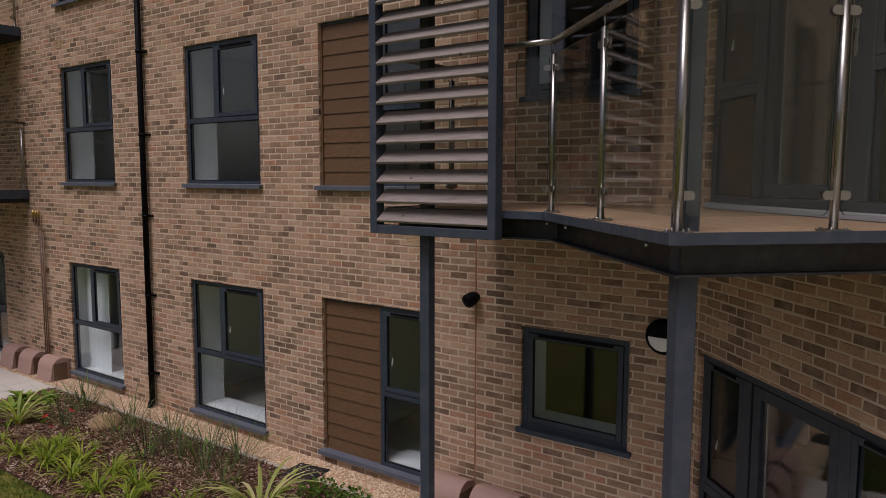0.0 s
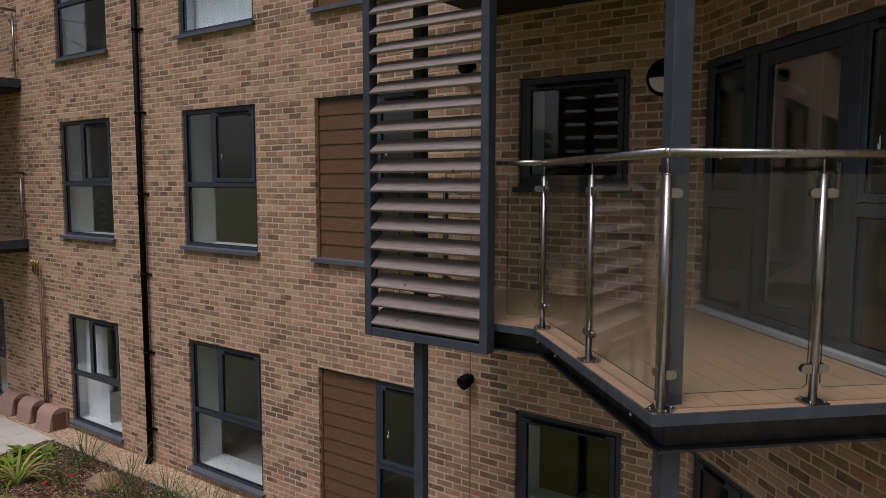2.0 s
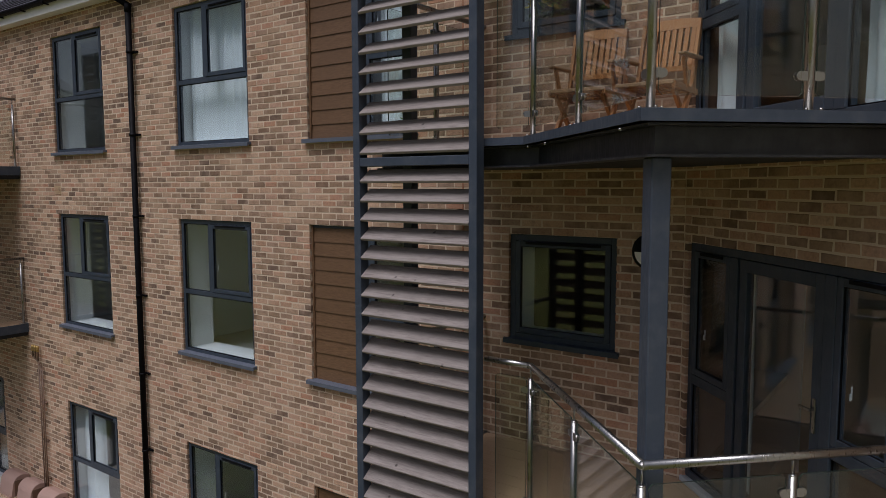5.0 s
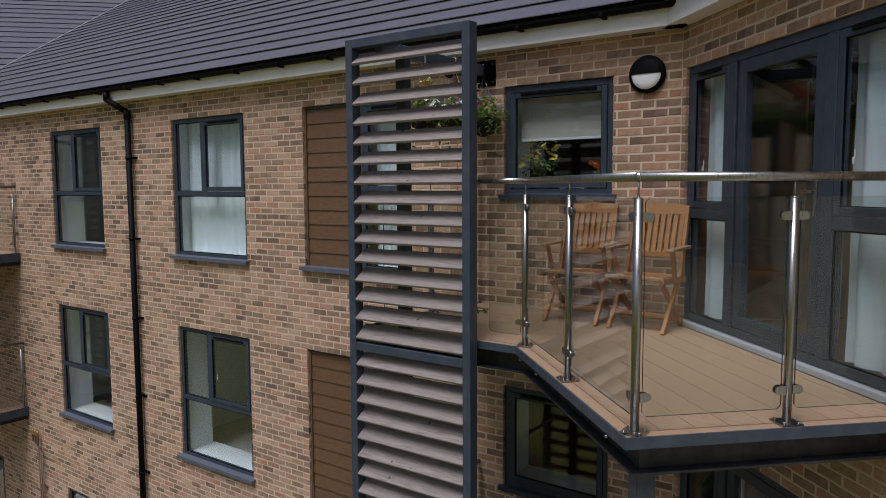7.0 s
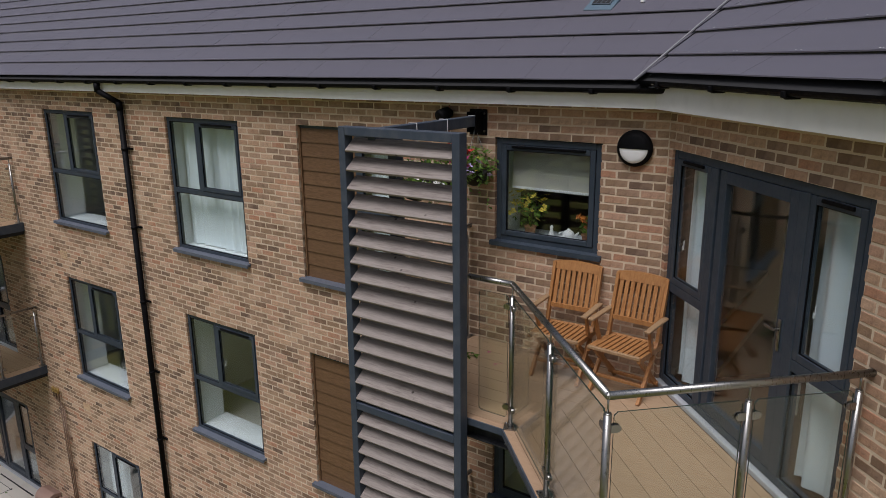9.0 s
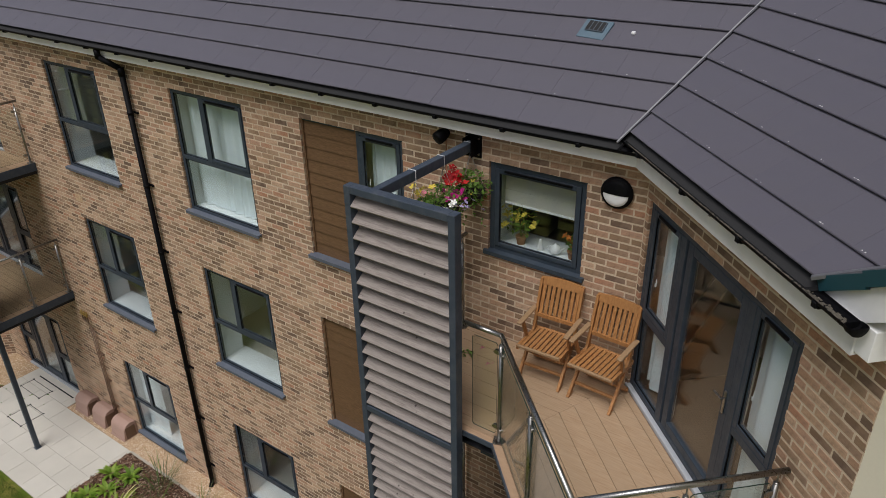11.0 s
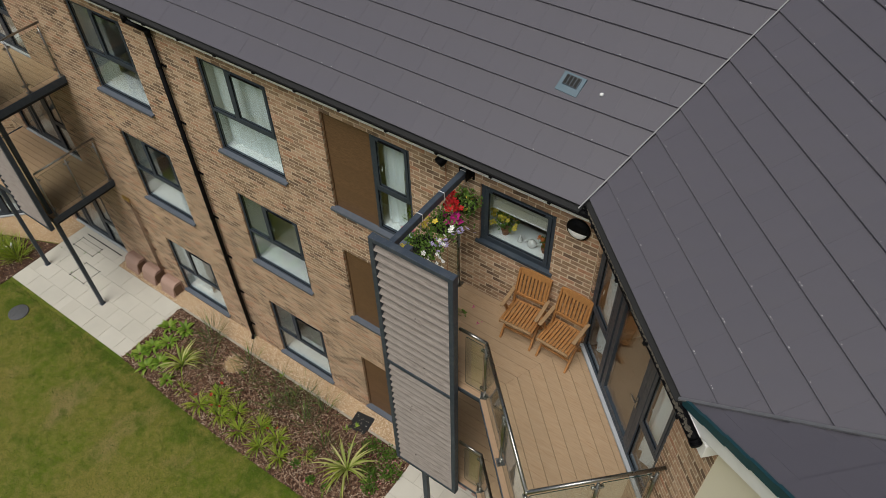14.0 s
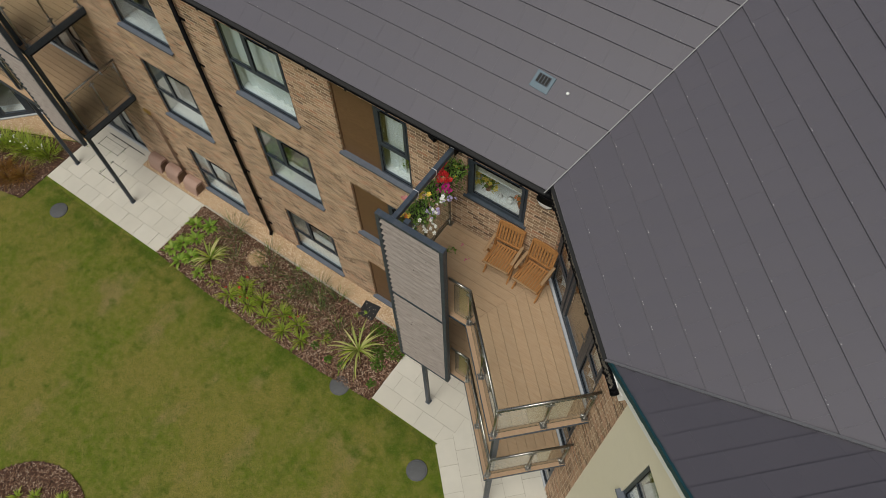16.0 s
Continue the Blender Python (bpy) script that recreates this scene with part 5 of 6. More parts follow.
rv = thing("roof_vent", "flat blue-grey slotted roof vent among the tiles", "roof vent", Matrix.Translation(main_w(-1.045, 1.122, TAN_R * 1.122 + 0.03)) @ Matrix.Rotation(math.atan(TAN_R), 4, "X") @ Matrix.Rotation(radians(-4), 4, "Z"))
part("flange", boxes((-0.15, 0.15, -0.11, 0.15, -0.02, 0.006), bevel=0.004), painted("vent_grey", (0.085, 0.135, 0.175), 0.5), rv)
part("cowl", boxes((-0.10, 0.10, -0.02, 0.12, 0.006, 0.022), bevel=0.006), painted("vent_cowl", (0.06, 0.075, 0.095), 0.5), rv)
for i in range(4):
    part("slot", boxes((-0.092 + 0.048 * i, -0.054 + 0.048 * i, -0.012, 0.112, 0.022, 0.024)), M["felt"], rv)
clip_ob = thing("roof_clip", "small white marker fixed on a roof tile", "clip", Matrix.Translation(main_w(-0.64, 1.143, TAN_R * 1.143 + 0.026)))
part("cap", boxes((-0.02, 0.02, -0.02, 0.02, -0.01, 0.02), bevel=0.006), M["white"], clip_ob)


# ---- curtains, blinds and things at the windows ----
def curtain(m, u0, u1, z0, z1, y, label, waves=None, mat="curtain"):
    root = thing("curtain", label, "curtain", m, "curtains")
    bm = bmesh.new()
    waves = waves or max(3, int((u1 - u0) / 0.16))
    n = waves * 8
    rows = []
    for j in range(7):
        z = z1 + (z0 - z1) * j / 6
        rows.append([bm.verts.new((u0 + (u1 - u0) * k / n + 0.006 * math.sin(j * 1.7 + k), y + (0.026 + 0.014 * j / 6) * (0.55 + 0.45 * math.sin(1.3 * k / 8 + 1.0)) * math.sin(2 * math.pi * waves * k / n + 0.5 * math.sin(3.1 * k / n * waves)), z)) for k in range(n + 1)])
    for a, b in zip(rows, rows[1:]):
        for k in range(n):
            bm.faces.new((a[k], a[k + 1], b[k + 1], b[k])).smooth = True
    part("fabric", bm, M[mat], root)
    bm = bmesh.new()
    tube(bm, (u0 - 0.04, y, z1 + 0.012), (u1 + 0.04, y, z1 + 0.012), 0.012, 8)
    part("rod", bm, M["white"], root)
    return root


curtain(HOME, W_B[0] + 0.03, W_B[1] - 0.02, 6.39, 8.23, 0.26, "white net curtain drawn across the window")
curtain(HOME, W_A[0] + 0.02, W_A[0] + 0.75, 0.20, 2.04, 0.26, "white curtain half drawn at a ground floor window")
curtain(HOME, W_A[1] - 0.42, W_A[1] - 0.02, 0.20, 2.04, 0.27, "white curtain gathered at the window's side")
curtain(HOME, PANEL_END + 0.08, PANEL_END + 0.44, 6.39, 8.22, 0.24, "white curtain gathered at a narrow window")
curtain(HOME, PANEL_END + 0.45, W_P[1] - 0.05, 7.15, 8.22, 0.24, "white curtain gathered at a narrow window")
for fz, hd, wide in ((FLOORS[2], HEADS[2], True), (FLOORS[1], HEADS[1], False), (FLOORS[0], HEADS[0], False)):
    if wide:
        curtain(WING, WIN_D[0] + 0.03, 0.70, fz + 0.08, hd - 0.03, 0.195, "white curtain behind the balcony side window")
        # the drape gets the darker blind cloth, its indoor shade put into the colour
        curtain(WING, 0.80, 1.00, fz + 0.08, hd - 0.04, 0.75, "pale drape, darkened for its shade, gathered beside the balcony door", 4, "blind")
        curtain(WING, 1.76, 2.34, fz + 0.08, hd - 0.03, 0.195, "white curtain behind the balcony side window")
    else:
        curtain(WING, WIN_D[0] + 0.30, WIN_D[0] + 0.52, fz + 0.08, hd - 0.04, 0.30, "pale drape gathered behind the balcony side window", 4)

blind = thing("roman_blind", "cream fabric blind half lowered in the kitchen window", "blind")
bm = bmesh.new()
for k in range(3):
    box(bm, W_K[0] + 0.09, W_K[1] - 0.05, 0.205 - 0.008 * k, 0.215 - 0.008 * k, 8.20 - 0.15 * (k + 1), 8.20 - 0.15 * k)
part("fabric", bm, M["blind"], blind)
part("headrail", boxes((W_K[0] + 0.07, W_K[1] - 0.04, 0.195, 0.235, 8.20, 8.23)), M["white"], blind)
part("bottom_bar", boxes((W_K[0] + 0.09, W_K[1] - 0.05, 0.182, 0.204, 7.735, 7.76), bevel=0.003), M["white"], blind)


def leaf_cloud(bm, centre, radii, n, size, rng, flat=0.3):
    """Small bent leaves through an uneven cloud."""
    c = Vector(centre)
    for _ in range(n):
        d = Vector((rng.gauss(0, 1), rng.gauss(0, 1), rng.gauss(0, 1))).normalized()
        r = rng.random() ** 0.4
        p = c + Vector((d.x * radii[0] * r, d.y * radii[1] * r, d.z * radii[2] * r))
        one_leaf(bm, p, size * rng.uniform(0.6, 1.3), rng, flat)


def one_leaf(bm, p, s, rng, flat=0.3):
    q = Euler((rng.uniform(-1, 1) * (1 - flat) * 1.4, rng.uniform(-1, 1) * (1 - flat) * 1.4, rng.uniform(0, 6.3))).to_matrix()
    pts = [(-0.5, 0, 0), (-0.05, 0.28, 0.06), (0.5, 0, -0.08), (-0.05, -0.28, 0.06)]
    v = [bm.verts.new(p + q @ Vector(t) * s) for t in pts]
    bm.faces.new((v[0], v[1], v[2])), bm.faces.new((v[0], v[2], v[3]))


def bloom(bm, p, s, rng, petals=5):
    """An open five-petalled flower, turned at chance."""
    q = Euler((rng.uniform(-0.8, 0.8), rng.uniform(-0.8, 0.8), rng.uniform(0, 6))).to_matrix()
    c = bm.verts.new(p)
    for k in range(petals):
        a = 2 * math.pi * k / petals
        ring = [bm.verts.new(p + q @ Vector((s * r * math.cos(a + d), s * r * math.sin(a + d), s * 0.25 * r))) for r, d in ((0.8, -0.5), (1.05, 0.0), (0.8, 0.5))]
        bm.faces.new((c, ring[0], ring[1])), bm.faces.new((c, ring[1], ring[2]))


def blossoms(root, places, size, mat, rng, name="flowers"):
    bm = bmesh.new()
    for p in places:
        bloom(bm, Vector(p), size * rng.uniform(0.75, 1.2), rng)
    tagged(part(name, bm, M[mat], root), kind="stuff")


def pot(x, y, z, r, h, mat, label, leaf_mat, leaf_r, flowers=None, seed=0, n=60):
    rng = random.Random(seed)
    root = thing("pot_plant", label, "pot plant", Matrix.Translation((x, y, z)), "plants in the kitchen window")
    bm = bmesh.new()
    lathe(bm, [(r * 0.72, 0.0), (r, h * 0.9), (r * 1.08, h * 0.9), (r * 1.08, h), (r * 0.9, h), (r * 0.88, h * 0.85)], 16)
    part("pot", bm, M[mat], root)
    bm = bmesh.new()
    leaf_cloud(bm, (0, 0, h + leaf_r * 0.8), (leaf_r, leaf_r * 0.7, leaf_r), n, 0.06, rng)
    for k in range(5):
        a = rng.uniform(0, 6.3)
        tube(bm, (0, 0, h * 0.8), (0.5 * leaf_r * math.cos(a), 0.4 * leaf_r * math.sin(a), h + leaf_r), 0.003, 5)
    part("foliage", bm, M[leaf_mat], root)
    if flowers:
        blossoms(root, [(rng.uniform(-1, 1) * leaf_r, -0.04 + rng.uniform(-0.6, 0.3) * leaf_r, h + leaf_r * rng.uniform(0.5, 1.8)) for _ in range(flowers[1])], 0.036, flowers[0], rng)
    return root


KZ = HEADS[2] - 1.03 + 0.03
pot(-1.45, 0.27, KZ, 0.06, 0.10, "terracotta", "yellow flowering pot plant on the kitchen window board", "leaf_cover", 0.21, ("f_yellow", 34), 3, 120)
pot(-0.82, 0.27, KZ, 0.06, 0.09, "terracotta", "orange flowering pot plant on the kitchen window board", "leaf_cover", 0.10, ("f_orange", 14), 4, 50)
pot(-0.70, 0.30, KZ, 0.04, 0.08, "ceramic", "small pot plant on the kitchen window board", "leaf_cover", 0.07, None, 5, 30)
jug = thing("teapot", "white china teapot on the kitchen window board", "teapot", Matrix.Translation((-1.02, 0.26, KZ)))
bm = bmesh.new()
lathe(bm, [(0.03, 0.0), (0.06, 0.03), (0.065, 0.06), (0.045, 0.10), (0.02, 0.11), (0.012, 0.125), (0.004, 0.13)], 18)
part("body", bm, M["ceramic"], jug)
bm = bmesh.new()
tube(bm, (0.055, 0, 0.05), (0.11, 0, 0.10), 0.012, 8, 0.007)
part("spout", bm, M["ceramic"], jug)
bm = bmesh.new()
for a, b in (((-0.055, 0, 0.085), (-0.10, 0, 0.075)), ((-0.10, 0, 0.075), (-0.10, 0, 0.04)), ((-0.10, 0, 0.04), (-0.058, 0, 0.03))):
    tube(bm, a, b, 0.006, 6)
part("handle", bm, M["ceramic"], jug)
fig = thing("figurine", "small white china ornament on the kitchen window board", "ornament", Matrix.Translation((-1.20, 0.25, KZ)))
bm = bmesh.new()
lathe(bm, [(0.03, 0.0), (0.04, 0.02), (0.028, 0.06), (0.012, 0.10), (0.02, 0.12), (0.008, 0.14)], 14)
part("body", bm, M["ceramic"], fig)
pot(-3.12, 0.30, 6.39, 0.07, 0.12, "ceramic", "leafy house plant at the narrow top window", "leaf_broad", 0.2, None, 8, 90)

# orchids on a side table inside the balcony door
orchid = thing("orchid", "white flowering orchid in a pot inside the balcony room", "pot plant", WING @ Matrix.Translation((1.35, 1.3, FLOORS[2] + 0.72)))
rng = random.Random(12)
bm = bmesh.new()
lathe(bm, [(0.05, 0.0), (0.07, 0.12), (0.06, 0.12)], 14)
part("pot", bm, M["ceramic"], orchid)
bm = bmesh.new()
leaf_cloud(bm, (0, 0, 0.18), (0.14, 0.10, 0.06), 14, 0.16, rng)
for dx in (-0.2, 0.02, 0.2):
    tube(bm, (0, 0, 0.1), (dx, 0, 0.55), 0.004, 5)
part("foliage", bm, M["leaf_cover"], orchid)
blossoms(orchid, [(dx + rng.uniform(-0.09, 0.09), -0.02, rng.uniform(0.42, 0.66)) for dx in (-0.2, 0.02, 0.2) for _ in range(5)], 0.035, "f_petal", rng)
table = thing("side_table", "dark wooden side table inside the balcony room", "table", WING @ Matrix.Translation((1.35, 1.3, FLOORS[2])))
part("tabletop", boxes((-0.4, 0.4, -0.22, 0.22, 0.69, 0.72), bevel=0.005), M["clad"], table)
for i in (-1, 1):
    for j in (-1, 1):
        part("leg", boxes((0.36 * i - 0.02, 0.36 * i + 0.02, 0.18 * j - 0.02, 0.18 * j + 0.02, 0.012, 0.69)), M["clad"], table)

# ---- hanging baskets on the beam ----
# each bunch: colour, count, middle, spread, size
FLOWERS = ((-0.12, 0.22, 31, (("f_red", 3, (-0.10, -0.08, 0.06), 0.05, 0.045), ("f_yellow", 3, (0.08, -0.05, -0.05), 0.12, 0.026))),
           (-0.60, 0.25, 32, (("f_red", 15, (0.03, 0.14, 0.15), 0.10, 0.052), ("f_magenta", 13, (0.14, 0.02, 0.02), 0.10, 0.056), ("f_lilac", 9, (0.30, -0.02, -0.03), 0.11, 0.032), ("f_petal", 3, (0.22, -0.12, 0.02), 0.06, 0.036), ("f_pink", 3, (-0.20, -0.10, 0.0), 0.07, 0.034))),
           (-1.06, 0.27, 33, (("f_yellow", 11, (-0.02, 0.10, 0.12), 0.15, 0.042), ("f_petal", 14, (0.25, -0.16, -0.10), 0.13, 0.034), ("f_petal", 4, (0.24, 0.12, 0.05), 0.10, 0.030), ("f_lilac", 10, (0.24, 0.08, -0.02), 0.13, 0.032), ("f_pink", 5, (-0.26, 0.0, 0.05), 0.09, 0.038), ("f_yellow", 4, (-0.10, -0.24, 0.03), 0.07, 0.036), ("f_orange", 2, (-0.06, -0.26, 0.0), 0.05, 0.04))))
for y, wide, seed, bunches in FLOWERS:
    rng = random.Random(seed)
    root = thing("hanging_basket", "wire basket of bright trailing flowers hung from the beam", "hanging basket", Matrix.Translation((BX + 0.03, y, 7.95)), "hanging baskets")
    bm = bmesh.new()
    lathe(bm, [(0.03, -0.17), (0.10, -0.14), (0.15, -0.06), (0.165, 0.0), (0.15, 0.0)], 18)
    part("basket", bm, M["wicker"], root)
    bm = bmesh.new()
    for k in range(3):
        a = 2 * math.pi * k / 3 + 0.4
        tube(bm, (0.155 * math.cos(a), 0.155 * math.sin(a), 0.0), (0, 0, 0.405), 0.003, 5)
    part("chain", bm, M["inox"], root)
    bm = bmesh.new()
    box(bm, -0.073, 0.013, -0.004, 0.004, 0.512, 0.516)
    box(bm, -0.075, -0.072, -0.004, 0.004, 0.402, 0.516)
    box(bm, 0.012, 0.015, -0.004, 0.004, 0.402, 0.516)
    part("tie", bm, M["cable"], root, "white plastic tie over the beam")
    bm = bmesh.new()
    leaf_cloud(bm, (0.02, 0, 0.03), (wide, 0.25, 0.19), 460, 0.052, rng)
    for k in range(9):
        a, ln = rng.uniform(0, 6.3), rng.uniform(0.15, 0.42)
        bx, by = 0.17 * math.cos(a), 0.17 * math.sin(a)
        for t in range(10):
            one_leaf(bm, Vector((bx * (1 + 0.25 * t / 10) + rng.uniform(-0.03, 0.03), by * (1 + 0.25 * t / 10) + rng.uniform(-0.03, 0.03), -ln * t / 10)), 0.045, rng)
    part("foliage", bm, M["leaf_basket"], root)
    for mat, cnt, (mx, my, mz), spread, size in bunches:
        for _ in range(cnt):
            p = (mx + rng.gauss(0, 0.6) * spread, my + rng.gauss(0, 0.6) * spread, mz + abs(rng.gauss(0, 0.5)) * spread + 0.05)
            blossoms(root, [p], size, mat, rng, "flower")

# fallen petals and a sprig on the deck
for x, y, s in ((-1.35, -0.55, 0.03), (-1.31, -0.50, 0.02), (-1.56, -0.33, 0.03)):
    pet = thing("fallen_petal", "dropped red petal on the deck boards", "petal", Matrix.Translation((x, y, FLOORS[2] + 0.004)), "fallen petals")
    bm = bmesh.new()
    bloom(bm, Vector((0, 0, 0.004)), s, random.Random(int(s * 1000)), 3)
    part("petals", bm, M["f_magenta"], pet)

sprig = thing("fallen_sprig", "small green sprig dropped on the deck boards", "sprig", Matrix.Translation((-1.67, -0.53, FLOORS[2] + 0.003)))
bm = bmesh.new()
rng = random.Random(44)
tube(bm, (-0.07, 0, 0.006), (0.08, 0.02, 0.02), 0.003, 5)
for k in range(16):
    one_leaf(bm, Vector((rng.uniform(-0.08, 0.1), rng.uniform(-0.06, 0.06), rng.uniform(0.012, 0.045))), 0.06, rng)
part("leaves", bm, M["leaf_basket"], sprig)
# pale specks along the tile edges
def speck(rng):
    s = rng.uniform(0.003, 0.009)
    return [(-s, 0, 0), (0, -s * 0.7, 0.001), (s, 0, 0), (0, s * 0.7, 0.001), (0, 0, s * 0.6)], [(0, 1, 4), (1, 2, 4), (2, 3, 4), (3, 0, 4)]


# ---- covers in the ground ----
for x, y in ((-13.73, -2.95), (-3.78, -2.45), (-0.99, -3.03)):
    mh = thing("manhole_cover", "round grey inspection cover set in the lawn", "manhole cover", Matrix.Translation((x, y, 0)), "inspection covers")
    bm = bmesh.new()
    lathe(bm, [(0.25, -0.03), (0.25, 0.016), (0.225, 0.022), (0.22, 0.018)], 36)
    part("rim", bm, M["iron"], mh)
    bm = bmesh.new()
    lathe(bm, [(0.218, -0.03), (0.218, 0.019), (0.205, 0.024), (0.05, 0.026)], 36)
    part("lid", bm, M["iron"], mh)
    for k in range(8):
        a = k * math.pi / 4
        bm = bmesh.new()
        bar(bm, (0.05 * math.cos(a), 0.05 * math.sin(a), 0.026), (0.19 * math.cos(a), 0.19 * math.sin(a), 0.026), 0.014, 0.008)
        part("rib", bm, M["iron"], mh)
for x, y, w, d in ((-14.18, -0.50, 0.42, 0.16), (-13.42, -1.15, 0.29, 0.26)):
    tray = thing("recessed_cover", "paved recessed inspection cover with dark joints in the patio", "inspection cover", Matrix.Translation((x, y, 0)), "recessed covers")
    part("rim", boxes((-w, w, -d, -d + 0.012, 0.0, 0.0345), (-w, w, d - 0.012, d, 0.0, 0.0345), (-w, -w + 0.012, -d + 0.012, d - 0.012, 0.0, 0.0345), (w - 0.012, w, -d + 0.012, d - 0.012, 0.0, 0.0345)), M["drain"], tray, "dark steel rim")
    for i in (-1, 1):
        for j in (-1, 1):
            bm = bmesh.new()
            tube(bm, (i * w, j * d, 0.0), (i * w, j * d, 0.0355), 0.024, 12)
            part("lifting_eye", bm, M["drain"], tray)
channel = thing("drain_channel", "slim black threshold drain in front of the patio door", "drain")
part("grate", boxes((-14.6, -13.1, -0.20, -0.17, 0.0, 0.034)), M["drain"], channel)
dr = thing("drain_cover", "square black drain cover with pale flecks at the gravel edge", "drain cover", pose(-4.42, -0.42, 0, 0, 0, 8))
part("frame", boxes((-0.23, 0.23, -0.23, 0.23, -0.02, 0.028), bevel=0.006), M["drain"], dr)
part("lid", boxes((-0.205, 0.205, -0.205, 0.205, 0.028, 0.036), bevel=0.003), M["drain"], dr)
for k in range(18):
    a, b = random.uniform(-0.17, 0.17), random.uniform(-0.17, 0.17)
    part("fleck", boxes((a - 0.008, a + 0.008, b - 0.006, b + 0.006, 0.036, 0.041)), M["slab"], dr)


# ---- planting ----
def blade(bm, base, ang, length, width, lift, droop, rng, folds=6):
    """One arching strap leaf."""
    dx, dy = math.cos(ang), math.sin(ang)
    px, py, pz = base
    prev, el = None, lift
    for k in range(folds + 1):
        t = k / folds
        w = width * (0.55 + 0.9 * t if t < 0.5 else 1.0 * (1 - (t - 0.5) * 1.9)) * 0.5
        w = max(w, 0.0015)
        row = (bm.verts.new((px - dy * w, py + dx * w, pz)), bm.verts.new((px + dy * w, py - dx * w, pz)))
        if prev:
            bm.faces.new((prev[0], prev[1], row[1], row[0]))
        prev = row
        step = length / folds
        px, py, pz = px + dx * math.cos(el) * step, py + dy * math.cos(el) * step, max(0.02, pz + math.sin(el) * step)
        el -= droop / folds


def strap_plant(name, x, y, n, length, width, mat, label, category, seed, droop=1.9, flowers=None, second=None, spread=0.10, group=""):
    rng = random.Random(seed)
    root = thing(name, label, category, Matrix.Translation((x, y, 0.012)), group)
    for k, (mt, cnt) in enumerate(((mat, n), second) if second else ((mat, n),)):
        bm = bmesh.new()
        for _ in range(cnt):
            a = rng.uniform(0, 2 * math.pi)
            r = rng.uniform(0, spread)
            blade(bm, (r * math.cos(a), r * math.sin(a), 0.0), a + rng.uniform(-0.5, 0.5), length * rng.uniform(0.6, 1.15), width * rng.uniform(0.7, 1.2), rng.uniform(0.75, 1.45), droop * rng.uniform(0.7, 1.2), rng)
        part("leaves", bm, M[mt], root)
    if flowers:
        bm = bmesh.new()
        pts = []
        for _ in range(flowers[1]):
            a, r, h = rng.uniform(0, 6.3), rng.uniform(0.02, 0.22), rng.uniform(0.35, 0.55)
            tube(bm, (r * 0.3 * math.cos(a), r * 0.3 * math.sin(a), 0), (r * math.cos(a), r * math.sin(a), h), 0.003, 5)
            pts.append((r * math.cos(a), r * math.sin(a), h))
        part("stalk", bm, M["leaf_wisp"], root)
        blossoms(root, pts, 0.038 if flowers[0] == "f_red" else 0.022, flowers[0], rng)
    return root


for k, (x, y) in enumerate(((-10.1, -1.08), (-9.68, -0.90), (-9.74, -1.40), (-9.96, -1.70), (-10.07, -2.02), (-9.62, -2.17), (-9.45, -1.90), (-8.92, -2.15))):
    rng = random.Random(50 + k)
    root = thing("leafy_plant", "low clump of broad bright green leaves in the bark bed", "plant", Matrix.Translation((x, y, 0.012)), "broad-leaved clumps")
    bm = bmesh.new()
    big = 0.75 if k == 7 else 1.0
    for _ in range(34):
        a = rng.uniform(0, 6.3)
        blade(bm, (0.03 * math.cos(a), 0.03 * math.sin(a), 0.0), a, big * rng.uniform(0.17, 0.34), big * rng.uniform(0.055, 0.09), rng.uniform(0.45, 1.3), 1.5, rng, 5)
    part("leaves", bm, M["leaf_broad"], root)
strap_plant("striped_plant", -8.93, -1.66, 30, 0.72, 0.040, "leaf_yellow", "arching strap leaves striped cream and green", "plant", 71, 2.1, None, ("leaf_lily", 12), 0.06, "striped clumps")
strap_plant("striped_plant", -3.95, -1.46, 36, 0.84, 0.040, "leaf_yellow", "large arching clump of cream striped strap leaves", "plant", 72, 2.1, None, ("leaf_lily", 12), 0.07, "striped clumps")
for k, (x, y, fl) in enumerate(((-7.79, -2.17, 2), (-7.56, -1.74, 1), (-7.16, -2.11, 3), (-6.89, -1.80, 0), (-6.53, -2.11, 0), (-6.23, -1.78, 0), (-5.90, -2.14, 2), (-5.68, -1.77, 3), (-5.35, -2.09, 0), (-4.92, -1.70, 0), (-8.42, -2.09, 0), (-7.40, -1.95, 1))):
    strap_plant("day_lily", x, y, 16 if k in (9, 10) else 44, 0.26 if k in (9, 10) else 0.40, 0.022, "leaf_lily", "day lily clump of narrow light green leaves" + (" with red flowers" if fl else ""), "plant", 80 + k, 1.9, ("f_red", max(1, fl - 1)) if fl else None, None, 0.09, "day lilies")
for k, (x, y) in enumerate(((-8.33, -1.31), (-8.83, -0.80), (-7.62, -0.72), (-6.65, -0.76), (-6.32, -1.28), (-5.82, -0.75), (-5.25, -0.72), (-9.0, -0.62), (-4.70, -1.35), (-6.0, -1.05), (-5.35, -1.15), (-7.25, -1.15))):
    strap_plant("ornamental_grass", x, y, 30, 0.70, 0.010, "leaf_wisp", "wispy grey-green ornamental grass with thin stems", "grass", 110 + k, 0.8, None, ("leaf_cover", 14), 0.20, "ornamental grasses")
